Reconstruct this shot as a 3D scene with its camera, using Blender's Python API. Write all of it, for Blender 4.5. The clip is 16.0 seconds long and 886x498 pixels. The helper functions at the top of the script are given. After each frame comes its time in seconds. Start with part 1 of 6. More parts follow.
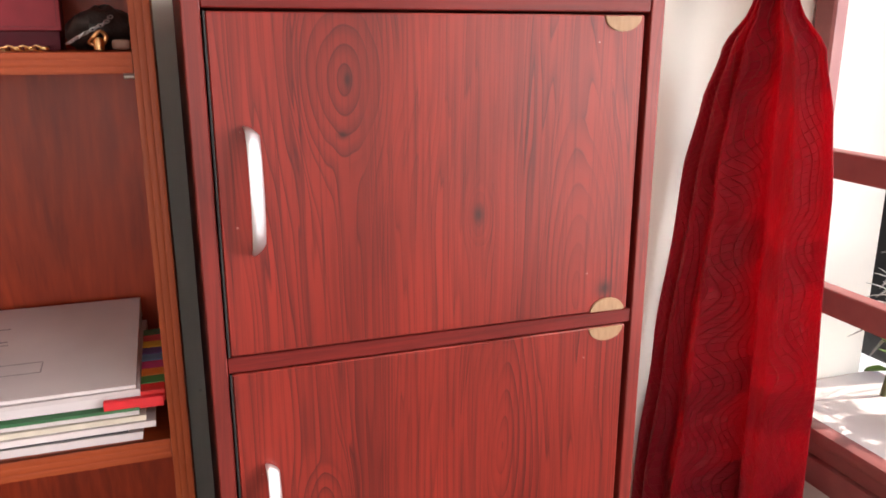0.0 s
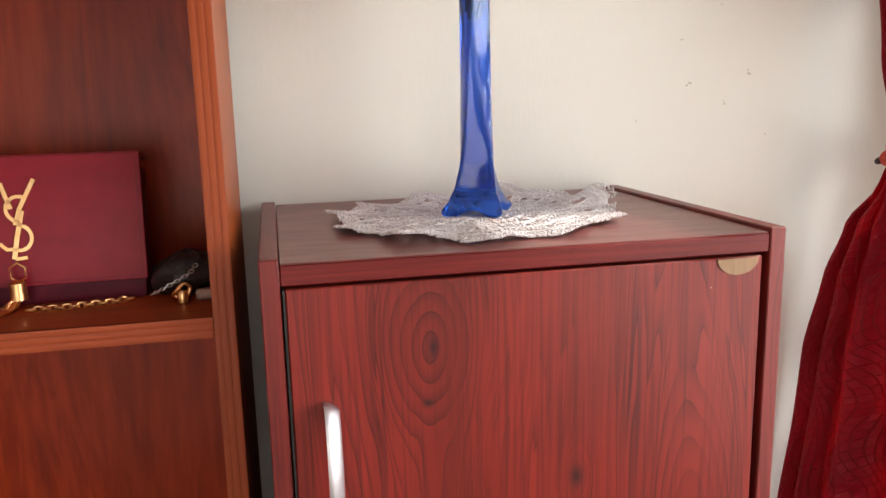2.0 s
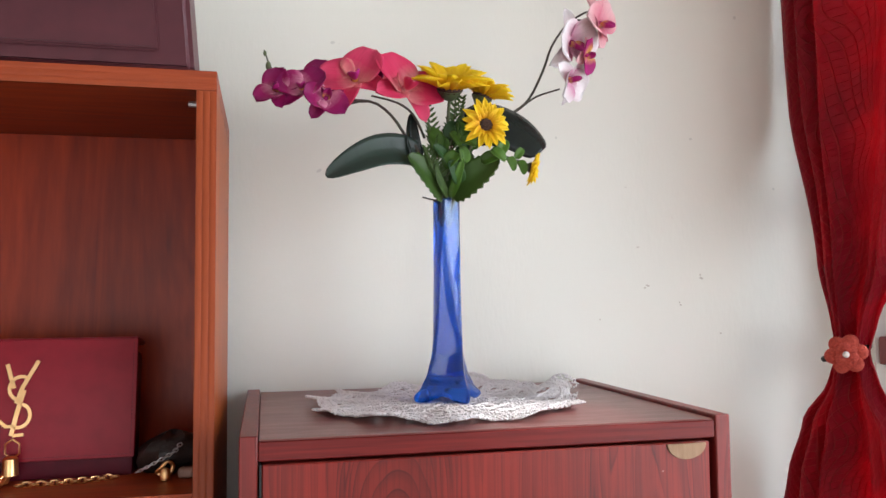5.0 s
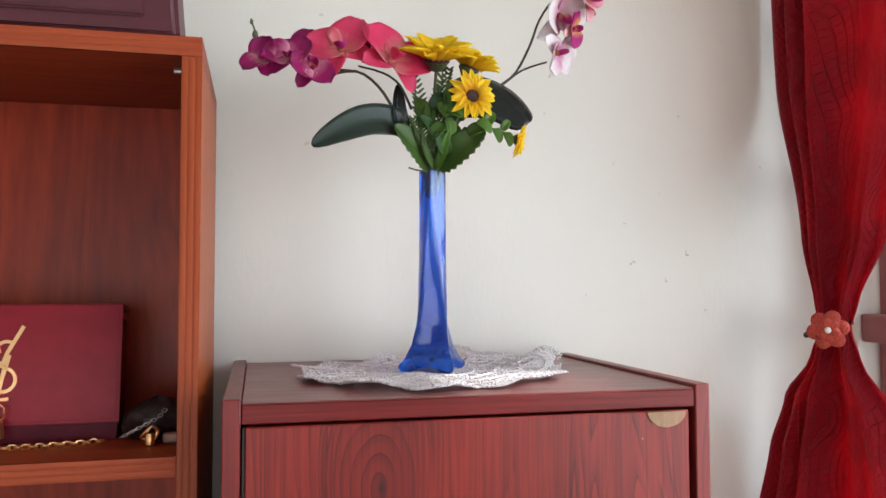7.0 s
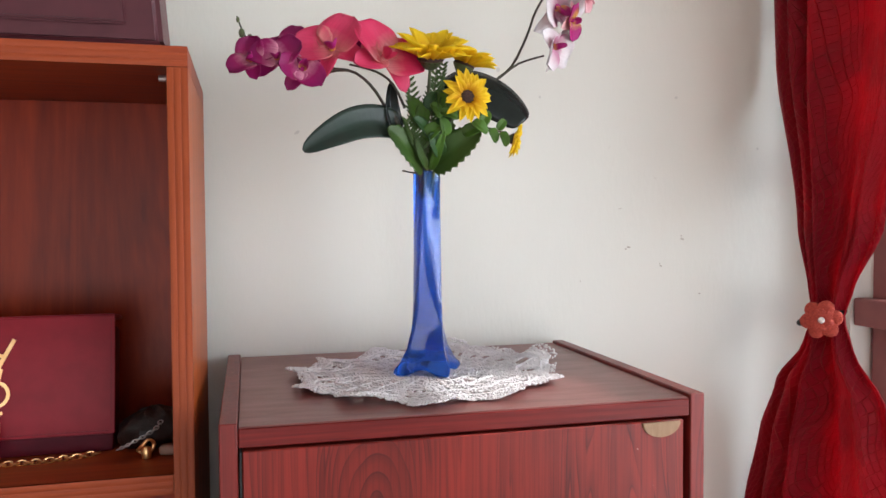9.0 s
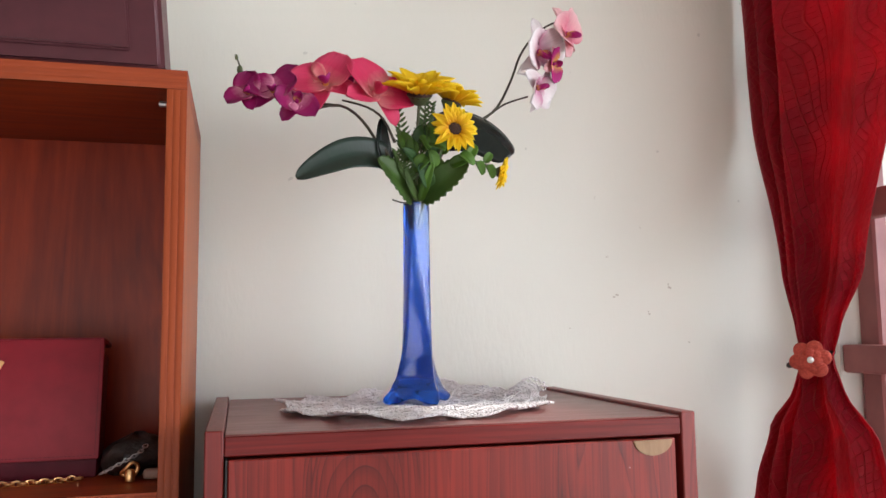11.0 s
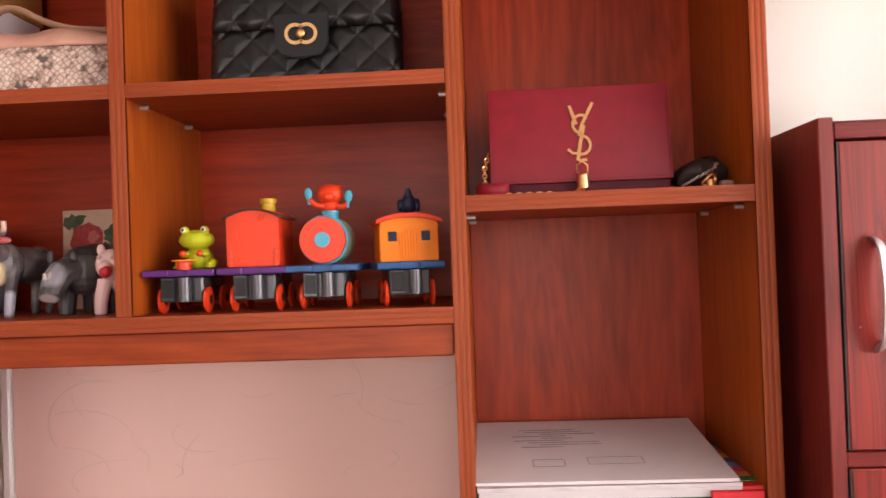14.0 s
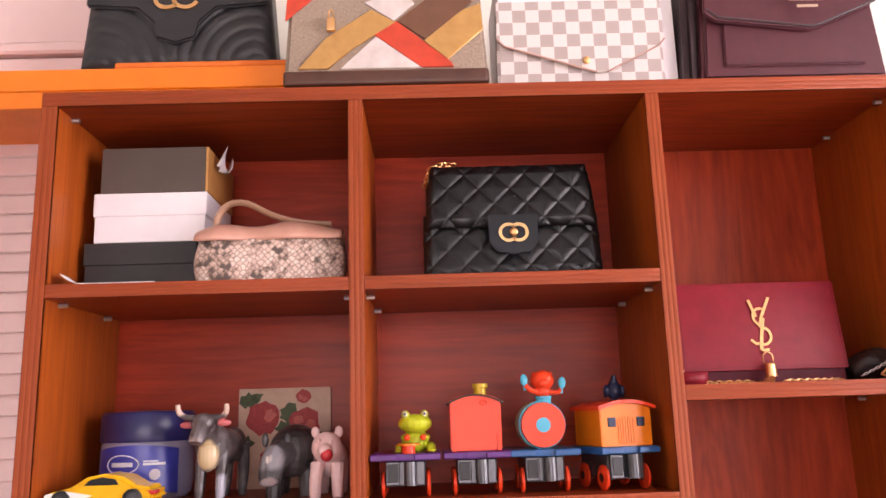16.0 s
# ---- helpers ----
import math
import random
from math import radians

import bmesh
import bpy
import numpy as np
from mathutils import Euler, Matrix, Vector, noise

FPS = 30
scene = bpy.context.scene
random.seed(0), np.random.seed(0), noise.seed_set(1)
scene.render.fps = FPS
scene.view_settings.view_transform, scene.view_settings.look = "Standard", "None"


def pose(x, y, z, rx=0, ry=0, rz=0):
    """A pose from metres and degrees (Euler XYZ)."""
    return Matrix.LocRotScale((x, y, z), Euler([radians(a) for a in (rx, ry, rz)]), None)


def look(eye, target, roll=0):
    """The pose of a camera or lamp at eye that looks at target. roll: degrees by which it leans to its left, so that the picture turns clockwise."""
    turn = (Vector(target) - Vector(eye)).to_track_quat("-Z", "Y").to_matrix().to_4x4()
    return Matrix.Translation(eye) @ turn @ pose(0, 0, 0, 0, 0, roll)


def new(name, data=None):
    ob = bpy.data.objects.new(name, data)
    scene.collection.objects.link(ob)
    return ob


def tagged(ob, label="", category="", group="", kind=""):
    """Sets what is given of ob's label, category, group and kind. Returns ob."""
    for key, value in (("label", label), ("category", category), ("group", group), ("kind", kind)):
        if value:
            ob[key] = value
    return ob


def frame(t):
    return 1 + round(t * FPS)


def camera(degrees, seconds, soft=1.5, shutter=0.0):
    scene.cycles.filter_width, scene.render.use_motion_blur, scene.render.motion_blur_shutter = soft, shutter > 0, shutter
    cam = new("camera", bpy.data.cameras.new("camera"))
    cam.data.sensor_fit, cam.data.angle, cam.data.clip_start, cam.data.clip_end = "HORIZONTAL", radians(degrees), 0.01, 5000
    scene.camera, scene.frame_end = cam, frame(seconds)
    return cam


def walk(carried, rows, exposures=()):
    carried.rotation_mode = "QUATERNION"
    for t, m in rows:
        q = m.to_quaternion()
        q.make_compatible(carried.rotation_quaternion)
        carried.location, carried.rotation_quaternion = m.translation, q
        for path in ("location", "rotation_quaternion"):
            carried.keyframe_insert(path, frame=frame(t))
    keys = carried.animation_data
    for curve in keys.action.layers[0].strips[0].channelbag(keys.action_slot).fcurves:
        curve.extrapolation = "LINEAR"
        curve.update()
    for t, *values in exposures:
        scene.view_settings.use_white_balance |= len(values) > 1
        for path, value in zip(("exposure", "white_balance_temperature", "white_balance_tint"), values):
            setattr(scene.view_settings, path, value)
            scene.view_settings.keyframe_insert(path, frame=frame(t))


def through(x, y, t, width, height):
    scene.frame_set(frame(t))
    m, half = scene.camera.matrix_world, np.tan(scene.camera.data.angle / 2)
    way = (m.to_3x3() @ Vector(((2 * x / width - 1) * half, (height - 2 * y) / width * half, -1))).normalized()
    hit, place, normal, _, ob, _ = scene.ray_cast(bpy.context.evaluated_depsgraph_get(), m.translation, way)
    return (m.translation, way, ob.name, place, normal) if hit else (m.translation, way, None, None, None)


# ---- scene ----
cam = camera(58.8, 16.0, shutter=0.2)
METRES, EYE, TILT, LEAN, TURN = 1.66, 1.15, 0.0, 0.0, -19.1
ROWS = [
    (0.0, 0.0, 0.0, 0.0, 0.01, -15.29, -0.04),
    (0.5, 0.0013, 0.0262, 0.0628, 3.49, -15.57, 0.19),
    (1.0, -0.0046, 0.0663, 0.1211, 5.88, -14.92, 0.24),
    (1.5, -0.0045, 0.0708, 0.1287, 6.55, -13.53, 0.8),
    (2.0, 0.0013, 0.063, 0.1097, 6.83, -11.11, 1.39),
    (2.5, 0.014, 0.038, 0.1055, 6.71, -7.45, 1.74),
    (3.0, 0.02, 0.0277, 0.1068, 6.64, -4.23, 1.78),
    (3.5, 0.0188, 0.0267, 0.1078, 6.73, -1.36, 1.5),
    (4.0, 0.0177, 0.0236, 0.1077, 6.63, 1.3, 1.17),
    (6.5, 0.0257, 0.0063, 0.0946, 6.08, 4.25, 0.13),
    (7.0, 0.027, 0.0131, 0.0929, 5.85, 2.57, 0.1),
    (7.5, 0.0255, 0.0096, 0.1052, 5.55, 0.28, 0.17),
    (8.0, 0.0242, 0.0207, 0.1438, 5.23, -2.32, 0.26),
    (10.5, 0.0206, 0.0187, 0.1102, 4.87, 1.55, 0.59),
    (11.0, 0.0262, 0.012, 0.0832, 4.65, 5.81, 0.69),
    (11.5, 0.0361, -0.0059, 0.0436, 4.65, 10.38, 1.1),
    (12.0, 0.043, -0.0285, 0.0125, 6.14, 13.43, 1.68),
    (12.5, 0.0407, -0.0453, -0.0393, 11.11, 10.59, 1.52),
    (13.0, -0.0004, -0.0658, -0.047, 18.74, 5.66, 0.85),
    (13.5, -0.0877, -0.1072, -0.0518, 21.99, 2.24, 1.37),
    (14.0, -0.178, -0.1303, -0.0544, 22.14, 0.6, 2.1),
    (14.5, -0.2249, -0.1456, -0.0533, 21.89, 0.69, 2.29),
    (15.0, -0.2521, -0.1708, -0.0253, 22.51, 4.73, 1.65),
    (15.5, -0.32, -0.2327, -0.0075, 19.34, 10.88, 1.89),
    (16.0, -0.363, -0.2488, -0.0266, 18.11, 11.83, 1.78),
]
walk(cam, [(t, pose(0, 0, EYE, TILT, LEAN, TURN) @ pose(METRES * x, METRES * y, METRES * z, 90 + pitch, roll, yaw)) for t, x, y, z, yaw, pitch, roll in ROWS],
     [(0.0, 0.75, 7000, 18), (0.8, 0.64, 7000, 17), (1.5, 0.42, 7000, 14), (2.5, 0.26, 6600, 13), (3.5, 0.26, 6200, 11), (7.0, 0.26, 6100, 10), (11.0, 0.18, 6300, 11), (12.5, 0.22, 6900, 15), (13.5, 0.62, 7000, 21), (14.5, 0.88, 7350, 27), (15.3, 1.02, 7050, 29), (16.0, 1.06, 6900, 30)])

# ---- world and large lights ----
world = bpy.data.worlds.new("sky")
scene.world = world
world.use_nodes = True
wt = world.node_tree
sky = wt.nodes.new("ShaderNodeTexSky")
sky.sky_type, sky.sun_disc = "NISHITA", False
sky.sun_elevation, sky.sun_rotation = radians(44), radians(99)
wt.links.new(sky.outputs[0], wt.nodes["Background"].inputs[0])
wt.nodes["Background"].inputs[1].default_value = 0.15


def lamp(name, kind, power, m, colour=(1, 1, 1), size=(1, 1), angle=0.5):
    d = bpy.data.lights.new(name, kind)
    d.energy, d.color = power, colour
    if kind == "AREA":
        d.shape, d.size, d.size_y = "RECTANGLE", size[0], size[1]
    if kind == "SUN":
        d.angle = radians(angle)
    ob = new(name, d)
    ob.matrix_world = m
    return ob


lamp("sun", "SUN", 3.4, look((4, 0.2, 3.6), (0.9, 0.7, 0.6)), (1, 0.95, 0.88), angle=2.5)
# daylight of the window by the curtain, and an added fill behind the camera
lamp("window_daylight", "AREA", 19, look((1.06, -0.35, 1.28), (0.0, -0.25, 1.18)), (1.0, 0.97, 0.95), (1.5, 1.5))
lamp("back_window_daylight", "AREA", 19, look((-0.6, -2.72, 0.98), (-0.6, 0, 0.98)), (1.0, 0.95, 0.94), (1.9, 1.36))

# ---- materials ----


class Nodes:
    """A short way to write node trees."""

    def __init__(self, name):
        self.m = bpy.data.materials.new(name)
        self.m.use_nodes = True
        self.t = self.m.node_tree
        self.b = self.t.nodes["Principled BSDF"]
        self.co = self.t.nodes.new("ShaderNodeTexCoord")

    def put(self, socket, v):
        if isinstance(v, bpy.types.NodeSocket):
            self.t.links.new(v, socket)
        elif isinstance(v, tuple) and len(v) == 3 and socket.type == "RGBA":
            socket.default_value = (*v, 1)
        else:
            socket.default_value = v

    def node(self, kind, out=0, settings=(), **ins):
        n = self.t.nodes.new("ShaderNode" + kind)
        for k, v in settings:
            setattr(n, k, v)
        for k, v in ins.items():
            key = k.replace("_", " ")
            self.put(n.inputs[int(k[1:])] if k[0] == "i" and k[1:].isdigit() else n.inputs[key], v)
        return n.outputs[out]

    def math(self, op, a, b=0.0, c=0.0):
        return self.node("Math", 0, (("operation", op),), i0=a, i1=b, i2=c)

    def stretch(self, scale, turn=(0, 0, 0), src="Object"):
        return self.node("Mapping", 0, (), Vector=self.co.outputs[src], Scale=scale, Rotation=turn)

    def noise(self, vec, scale, detail=4.0, rough=0.55, dist=0.0):
        return self.node("TexNoise", 0, (), Vector=vec, Scale=scale, Detail=detail, Roughness=rough, Distortion=dist)

    def ramp(self, fac, *stops):
        n = self.t.nodes.new("ShaderNodeValToRGB")
        self.put(n.inputs[0], fac)
        while len(n.color_ramp.elements) < len(stops):
            n.color_ramp.elements.new(0.5)
        for e, (p, c) in zip(n.color_ramp.elements, stops):
            e.position, e.color = p, (*c, 1) if isinstance(c, tuple) else (c, c, c, 1)
        return n.outputs[0]

    def mix(self, fac, a, b, how="MIX"):
        n = self.t.nodes.new("ShaderNodeMix")
        n.data_type, n.blend_type = "RGBA", how
        self.put(n.inputs[0], fac)
        self.put(n.inputs[6], a)
        self.put(n.inputs[7], b)
        return n.outputs[2]

    def bump(self, height, strength=0.3, distance=0.002):
        n = self.node("Bump", 0, (), Height=height, Strength=strength, Distance=distance)
        self.put(self.b.inputs["Normal"], n)

    def set(self, **ins):
        for k, v in ins.items():
            self.put(self.b.inputs[k.replace("_", " ")], v)
        return self.m


def plain(name, c1, c2=None, rough=0.5, metal=0.0, scale=30.0, bump=0.15, fine=400.0, dist=0.001, spec=0.5, stretch=(1, 1, 1), coat=0.0, random_hue=0.0):
    """Two-scale variation of colour with fine relief."""
    n = Nodes(name)
    c2 = c2 or tuple(v * 0.75 for v in c1)
    vec = n.stretch(stretch)
    big, small = n.noise(vec, scale, 3), n.noise(vec, fine, 3)
    col = n.mix(n.ramp(big, (0.3, 0.0), (0.7, 1.0)), c1, c2)
    if random_hue:
        hs = n.node("HueSaturation", 0, (), Hue=0.5, Saturation=1.0, Color=col,
                    Value=n.math("ADD", 1.0 - random_hue / 2, n.math("MULTIPLY", n.node("ObjectInfo", 5), random_hue)))
        col = hs
    n.bump(small, bump, dist)
    r = n.math("ADD", rough - 0.06, n.math("MULTIPLY", big, 0.12))
    return n.set(Base_Color=col, Roughness=r, Metallic=metal, Specular_IOR_Level=spec, Coat_Weight=coat)


def wood(name, along, light, dark, rough=0.36, gap=18.0, coat=0.03):
    """Lacquered veneer with long streaks along one axis ('x', 'y' or 'z')."""
    n = Nodes(name)
    long, wide = 1.2, gap
    sc = {"x": (long, wide, wide), "y": (wide, long, wide), "z": (wide, wide, long)}[along]
    vec = n.stretch(sc)
    a = n.noise(vec, 1.0, 5, 0.6, 0.6)
    fine = n.noise(n.stretch(tuple(v * 9 for v in sc)), 1.0, 3, 0.6)
    ring = n.math("SINE", n.math("MULTIPLY", a, 42.0))
    f = n.math("ADD", n.math("MULTIPLY", ring, 0.10), n.math("ADD", n.math("MULTIPLY", fine, 0.62), n.math("MULTIPLY", a, 0.33)))
    col = n.ramp(f, (0.18, dark), (0.5, tuple((p + q) / 2 for p, q in zip(light, dark))), (0.8, light))
    mottle = n.noise(n.stretch((2, 2, 2)), 1.5, 2)
    col = n.mix(n.math("MULTIPLY", mottle, 0.35), col, tuple(v * 0.6 for v in dark))
    n.bump(f, 0.12, 0.0006)
    return n.set(Base_Color=col, Roughness=n.math("ADD", rough, n.math("MULTIPLY", fine, 0.1)), Coat_Weight=coat, Coat_Roughness=0.2, Specular_IOR_Level=0.22)


def mahogany(name, knots, spots=(), light=(0.27, 0.024, 0.015), dark=(0.045, 0.006, 0.006)):
    """Printed mahogany with vertical grain that closes to ovals round the knots: (x, z, half width, half height, height)."""
    n = Nodes(name)
    sep = n.node("SeparateXYZ", 0, (), Vector=n.co.outputs["Object"])
    x, z = sep, sep.node.outputs[2]
    wob = n.noise(n.stretch((9, 9, 1.3)), 1.0, 2, 0.5)
    wob2 = n.noise(n.stretch((48, 48, 1.6)), 1.0, 1, 0.5)
    wide = n.noise(n.stretch((5.5, 5.5, 1.7)), 1.0, 2, 0.5)
    x = n.math("ADD", x, n.math("MULTIPLY", n.math("SUBTRACT", wide, 0.5), 0.055))
    flow, rings, calm = x, None, None
    for kx, kz, w, h, amp in knots:
        off = n.math("SUBTRACT", x, kx)
        dx = n.math("DIVIDE", n.math("ADD", off, n.math("MULTIPLY", n.math("SUBTRACT", wob, 0.5), w * 0.8)), w)
        dz = n.math("DIVIDE", n.math("SUBTRACT", z, kz), h)
        d2 = n.math("ADD", n.math("MULTIPLY", dx, dx), n.math("MULTIPLY", dz, dz))
        flow = n.math("SUBTRACT", flow, n.math("DIVIDE", off, n.math("MAXIMUM", d2, 1.0)))
        still = n.math("MINIMUM", n.math("MULTIPLY", d2, 0.5), 1.0)
        calm = still if calm is None else n.math("MULTIPLY", calm, still)
        r = n.math("MULTIPLY", n.math("MAXIMUM", n.math("SUBTRACT", 1.0, n.math("SQRT", d2)), 0.0), amp)
        rings = r if rings is None else n.math("ADD", rings, r)
    drift = n.node("TexNoise", 0, (("noise_dimensions", "1D"),), W=flow, Scale=34.0, Detail=2.0)
    f = n.math("ADD", n.math("ADD", n.math("MULTIPLY", flow, 84.0), rings), n.math("MULTIPLY", drift, 5.0))
    f = n.math("ADD", f, n.math("MULTIPLY", calm, n.math("ADD", n.math("MULTIPLY", n.math("SUBTRACT", wob, 0.5), 7.0), n.math("MULTIPLY", n.math("SUBTRACT", wob2, 0.5), 3.0))))
    ring = n.math("FRACT", f)
    line = n.ramp(ring, (0.0, 1.0), (0.08, 0.6), (0.55, 0.06), (0.92, 0.0), (1.0, 1.0))
    line = n.math("MULTIPLY", line, n.ramp(n.noise(n.stretch((26, 26, 2.4)), 1.0, 2), (0.36, 0.28), (0.60, 1.0)))
    streak = n.noise(n.stretch((230, 230, 3.4)), 1.0, 4, 0.7)
    band = n.noise(n.stretch((11, 11, 0.8)), 1.0, 3, 0.5)
    col = n.mix(n.ramp(band, (0.30, 0.0), (0.70, 1.0)), light, tuple(0.50 * p + 0.50 * q for p, q in zip(light, dark)))
    col = n.mix(n.math("MULTIPLY", line, 0.80), col, dark)
    col = n.mix(n.ramp(streak, (0.48, 0.0), (0.72, 0.65)), col, dark)
    for sx, sz, w, h in spots:
        dx, dz = n.math("DIVIDE", n.math("SUBTRACT", x, sx), w), n.math("DIVIDE", n.math("SUBTRACT", z, sz), h)
        d2 = n.math("ADD", n.math("MULTIPLY", dx, dx), n.math("MULTIPLY", dz, dz))
        col = n.mix(n.math("MULTIPLY", n.math("POWER", 2.718, n.math("MULTIPLY", d2, -1.0)), 0.85), col, (0.02, 0.008, 0.008))
    specks = n.ramp(n.noise(n.stretch((1, 1, 1)), 95.0, 1), (0.80, 0.0), (0.83, 0.7))
    col = n.mix(specks, col, (0.45, 0.22, 0.2))
    n.bump(n.math("ADD", streak, line), 0.10, 0.0005)
    return n.set(Base_Color=col, Roughness=n.math("ADD", 0.30, n.math("MULTIPLY", streak, 0.14)), Specular_IOR_Level=0.34)


def plaster(name, c, tint):
    n = Nodes(name)
    big = n.noise(n.stretch((1, 1, 0.6)), 2.4, 4)
    col = n.mix(n.ramp(big, (0.35, 0.0), (0.7, 0.55)), c, tint)
    dirt = n.ramp(n.noise(n.stretch((1, 1, 1)), 46.0, 1, 0.4), (0.80, 0.0), (0.815, 0.4))
    col = n.mix(dirt, col, tuple(v * 0.55 for v in c))
    patch = n.ramp(n.noise(n.stretch((1, 1, 0.7)), 5.0, 3), (0.42, 0.15), (0.62, 1.0))
    lump = n.math("ADD", n.math("MULTIPLY", patch, n.noise(n.stretch((1, 1, 0.40)), 150.0, 3)), n.math("MULTIPLY", n.noise(n.stretch((1, 1, 0.6)), 16.0, 2), 1.6))
    n.bump(lump, 0.22, 0.0022)
    return n.set(Base_Color=col, Roughness=0.62)


def cloth(name):
    """Red satin with a net of fine stitched swirls."""
    n = Nodes(name)
    uv = n.co.outputs["UV"]
    warp = n.node("TexNoise", 1, (), Vector=uv, Scale=9.0, Detail=0.0)
    bent = n.node("VectorMath", 0, (("operation", "MULTIPLY_ADD"),), i0=warp, i1=(0.085, 0.05, 0.0), i2=uv)
    sep = n.node("SeparateXYZ", 0, (), Vector=bent)
    u, v = sep, sep.node.outputs[1]
    lines = None
    for a, b, k in ((420.0, 34.0, 0.11), (200.0, -230.0, 0.06)):
        q = n.math("SINE", n.math("ADD", n.math("MULTIPLY", u, a), n.math("MULTIPLY", v, b)))
        w = n.ramp(n.math("ABSOLUTE", q), (0.0, 1.0), (k, 0.7), (k * 2.6, 0.0))
        lines = w if lines is None else n.math("MAXIMUM", lines, w)
    weave = n.noise(n.node("Mapping", 0, (), Vector=uv, Scale=(900, 240, 1)), 1.0, 2)
    puff = n.noise(n.node("Mapping", 0, (), Vector=bent, Scale=(60, 34, 1)), 1.0, 2)
    big = n.noise(uv, 7.0, 2)
    col = n.mix(n.ramp(big, (0.3, 0.0), (0.7, 1.0)), (0.38, 0.009, 0.030), (0.30, 0.007, 0.025))
    col = n.mix(n.math("MULTIPLY", lines, 0.55), col, (0.74, 0.10, 0.10))
    n.bump(n.math("ADD", n.math("ADD", n.math("MULTIPLY", puff, 2.0), n.math("MULTIPLY", weave, 0.25)), n.math("MULTIPLY", lines, 0.9)), 1.0, 0.0045)
    n.set(Base_Color=col, Roughness=0.33, Sheen_Weight=0.3, Sheen_Roughness=0.35, Sheen_Tint=(1.0, 0.25, 0.25), Specular_IOR_Level=0.6, Specular_Tint=(1.0, 0.45, 0.42))
    tr = n.node("BsdfTranslucent", 0, (), Color=(0.60, 0.014, 0.050))
    mx = n.node("MixShader", 0, (), i0=0.50, i1=n.b.outputs[0], i2=tr)
    n.t.links.new(mx, n.t.nodes["Material Output"].inputs[0])
    return n.m


def glass(name, c, rough=0.03, transmission=1.0, upper=None):
    n = Nodes(name)
    if upper:
        sep = n.node("SeparateXYZ", 0, (), Vector=n.co.outputs["Generated"])
        c = n.ramp(sep.node.outputs[2], (0.05, c), (0.35, tuple(0.7 * p + 0.3 * q for p, q in zip(c, upper))), (1.0, upper))
    return n.set(Base_Color=c, Roughness=rough, Transmission_Weight=transmission, IOR=1.48)


TEAK, TEAK_D = (0.44, 0.072, 0.014), (0.17, 0.020, 0.006)
# uprights more golden than the boards: light from the window put into the colour
wood_v_lit, wood_h = wood("teak_upright_window_lit", "z", (0.48, 0.105, 0.013), (0.25, 0.042, 0.006)), wood("teak_level", "x", TEAK, TEAK_D)
wood_b, wood_bh = wood("teak_back_upright", "z", (0.50, 0.056, 0.010), (0.19, 0.017, 0.004), 0.36, 10, 0.08), wood("teak_back_level", "x", (0.52, 0.050, 0.011), (0.22, 0.018, 0.005), 0.36, 13, 0.08)
wood_y = wood("teak_deep", "y", TEAK, TEAK_D)
edge_v, edge_h = wood("teak_edge_upright", "z", (0.36, 0.070, 0.018), (0.25, 0.044, 0.012), 0.4, 60), wood("teak_edge_level", "x", (0.36, 0.066, 0.018), (0.25, 0.042, 0.012), 0.4, 60)
mah_1 = mahogany("mahogany_upper", ((0.126, 0.2735, 0.046, 0.084, 4.6), (0.280, 0.1285, 0.017, 0.036, 3.0), (0.392, 0.030, 0.044, 0.200, 6.0)), ((0.280, 0.1285, 0.008, 0.011), (0.424, 0.028, 0.010, 0.010), (0.126, 0.2735, 0.005, 0.009), (0.118, 0.2200, 0.006, 0.004)))
mah_2 = mahogany("mahogany_lower", ((0.316, 0.21, 0.046, 0.230, 7.0), (0.085, 0.17, 0.026, 0.060, 3.4)))
mah_frame = mahogany("mahogany_frame", ((0.1, 0.5, 0.05, 0.2, 4.0),), (), (0.235, 0.026, 0.020), (0.07, 0.010, 0.009))
mah_top = plain("worn_dark_top", (0.25, 0.085, 0.074), (0.165, 0.056, 0.050), 0.36, 0, 14, 0.2, 120, 0.0008, 0.5, (1, 5, 1))
mah_level = wood("mahogany_level", "x", (0.23, 0.020, 0.016), (0.085, 0.009, 0.008), 0.36, 40)
black_gap = plain("flat_black", (0.012, 0.010, 0.010), None, 0.6)
wall_paint = plaster("cream_wall_paint", (0.79, 0.785, 0.705), (0.75, 0.735, 0.65))
ceil_paint = plaster("white_ceiling_paint", (0.82, 0.80, 0.77), (0.78, 0.76, 0.73))
white_paint = plain("white_gloss_paint", (0.78, 0.76, 0.74), (0.70, 0.67, 0.65), 0.35, 0, 9, 0.1, 90)
floor_mat = plain("brown_floor_tile", (0.32, 0.25, 0.19), (0.25, 0.19, 0.145), 0.3, 0, 5, 0.05)
window_wood = plain("reddish_window_paint", (0.34, 0.115, 0.105), (0.27, 0.09, 0.085), 0.45, 0, 20, 0.15, 220)
curtain_cloth = cloth("red_stitched_satin")
chrome = plain("brushed_nickel", (0.62, 0.61, 0.62), (0.56, 0.55, 0.56), 0.45, 1.0, 60, 0.08, 700, 0.0004)
gold = plain("polished_gold", (0.86, 0.51, 0.24), (0.78, 0.44, 0.18), 0.32, 1.0, 80, 0.05)
pine = plain("raw_pine_block", (0.34, 0.205, 0.115), (0.27, 0.16, 0.085), 0.6, 0, 40, 0.2, 300, 0.001, 0.4, (6, 1, 1))
vase_glass = glass("cobalt_glass", (0.012, 0.115, 0.66), 0.04, 0.86, (0.17, 0.40, 0.90))
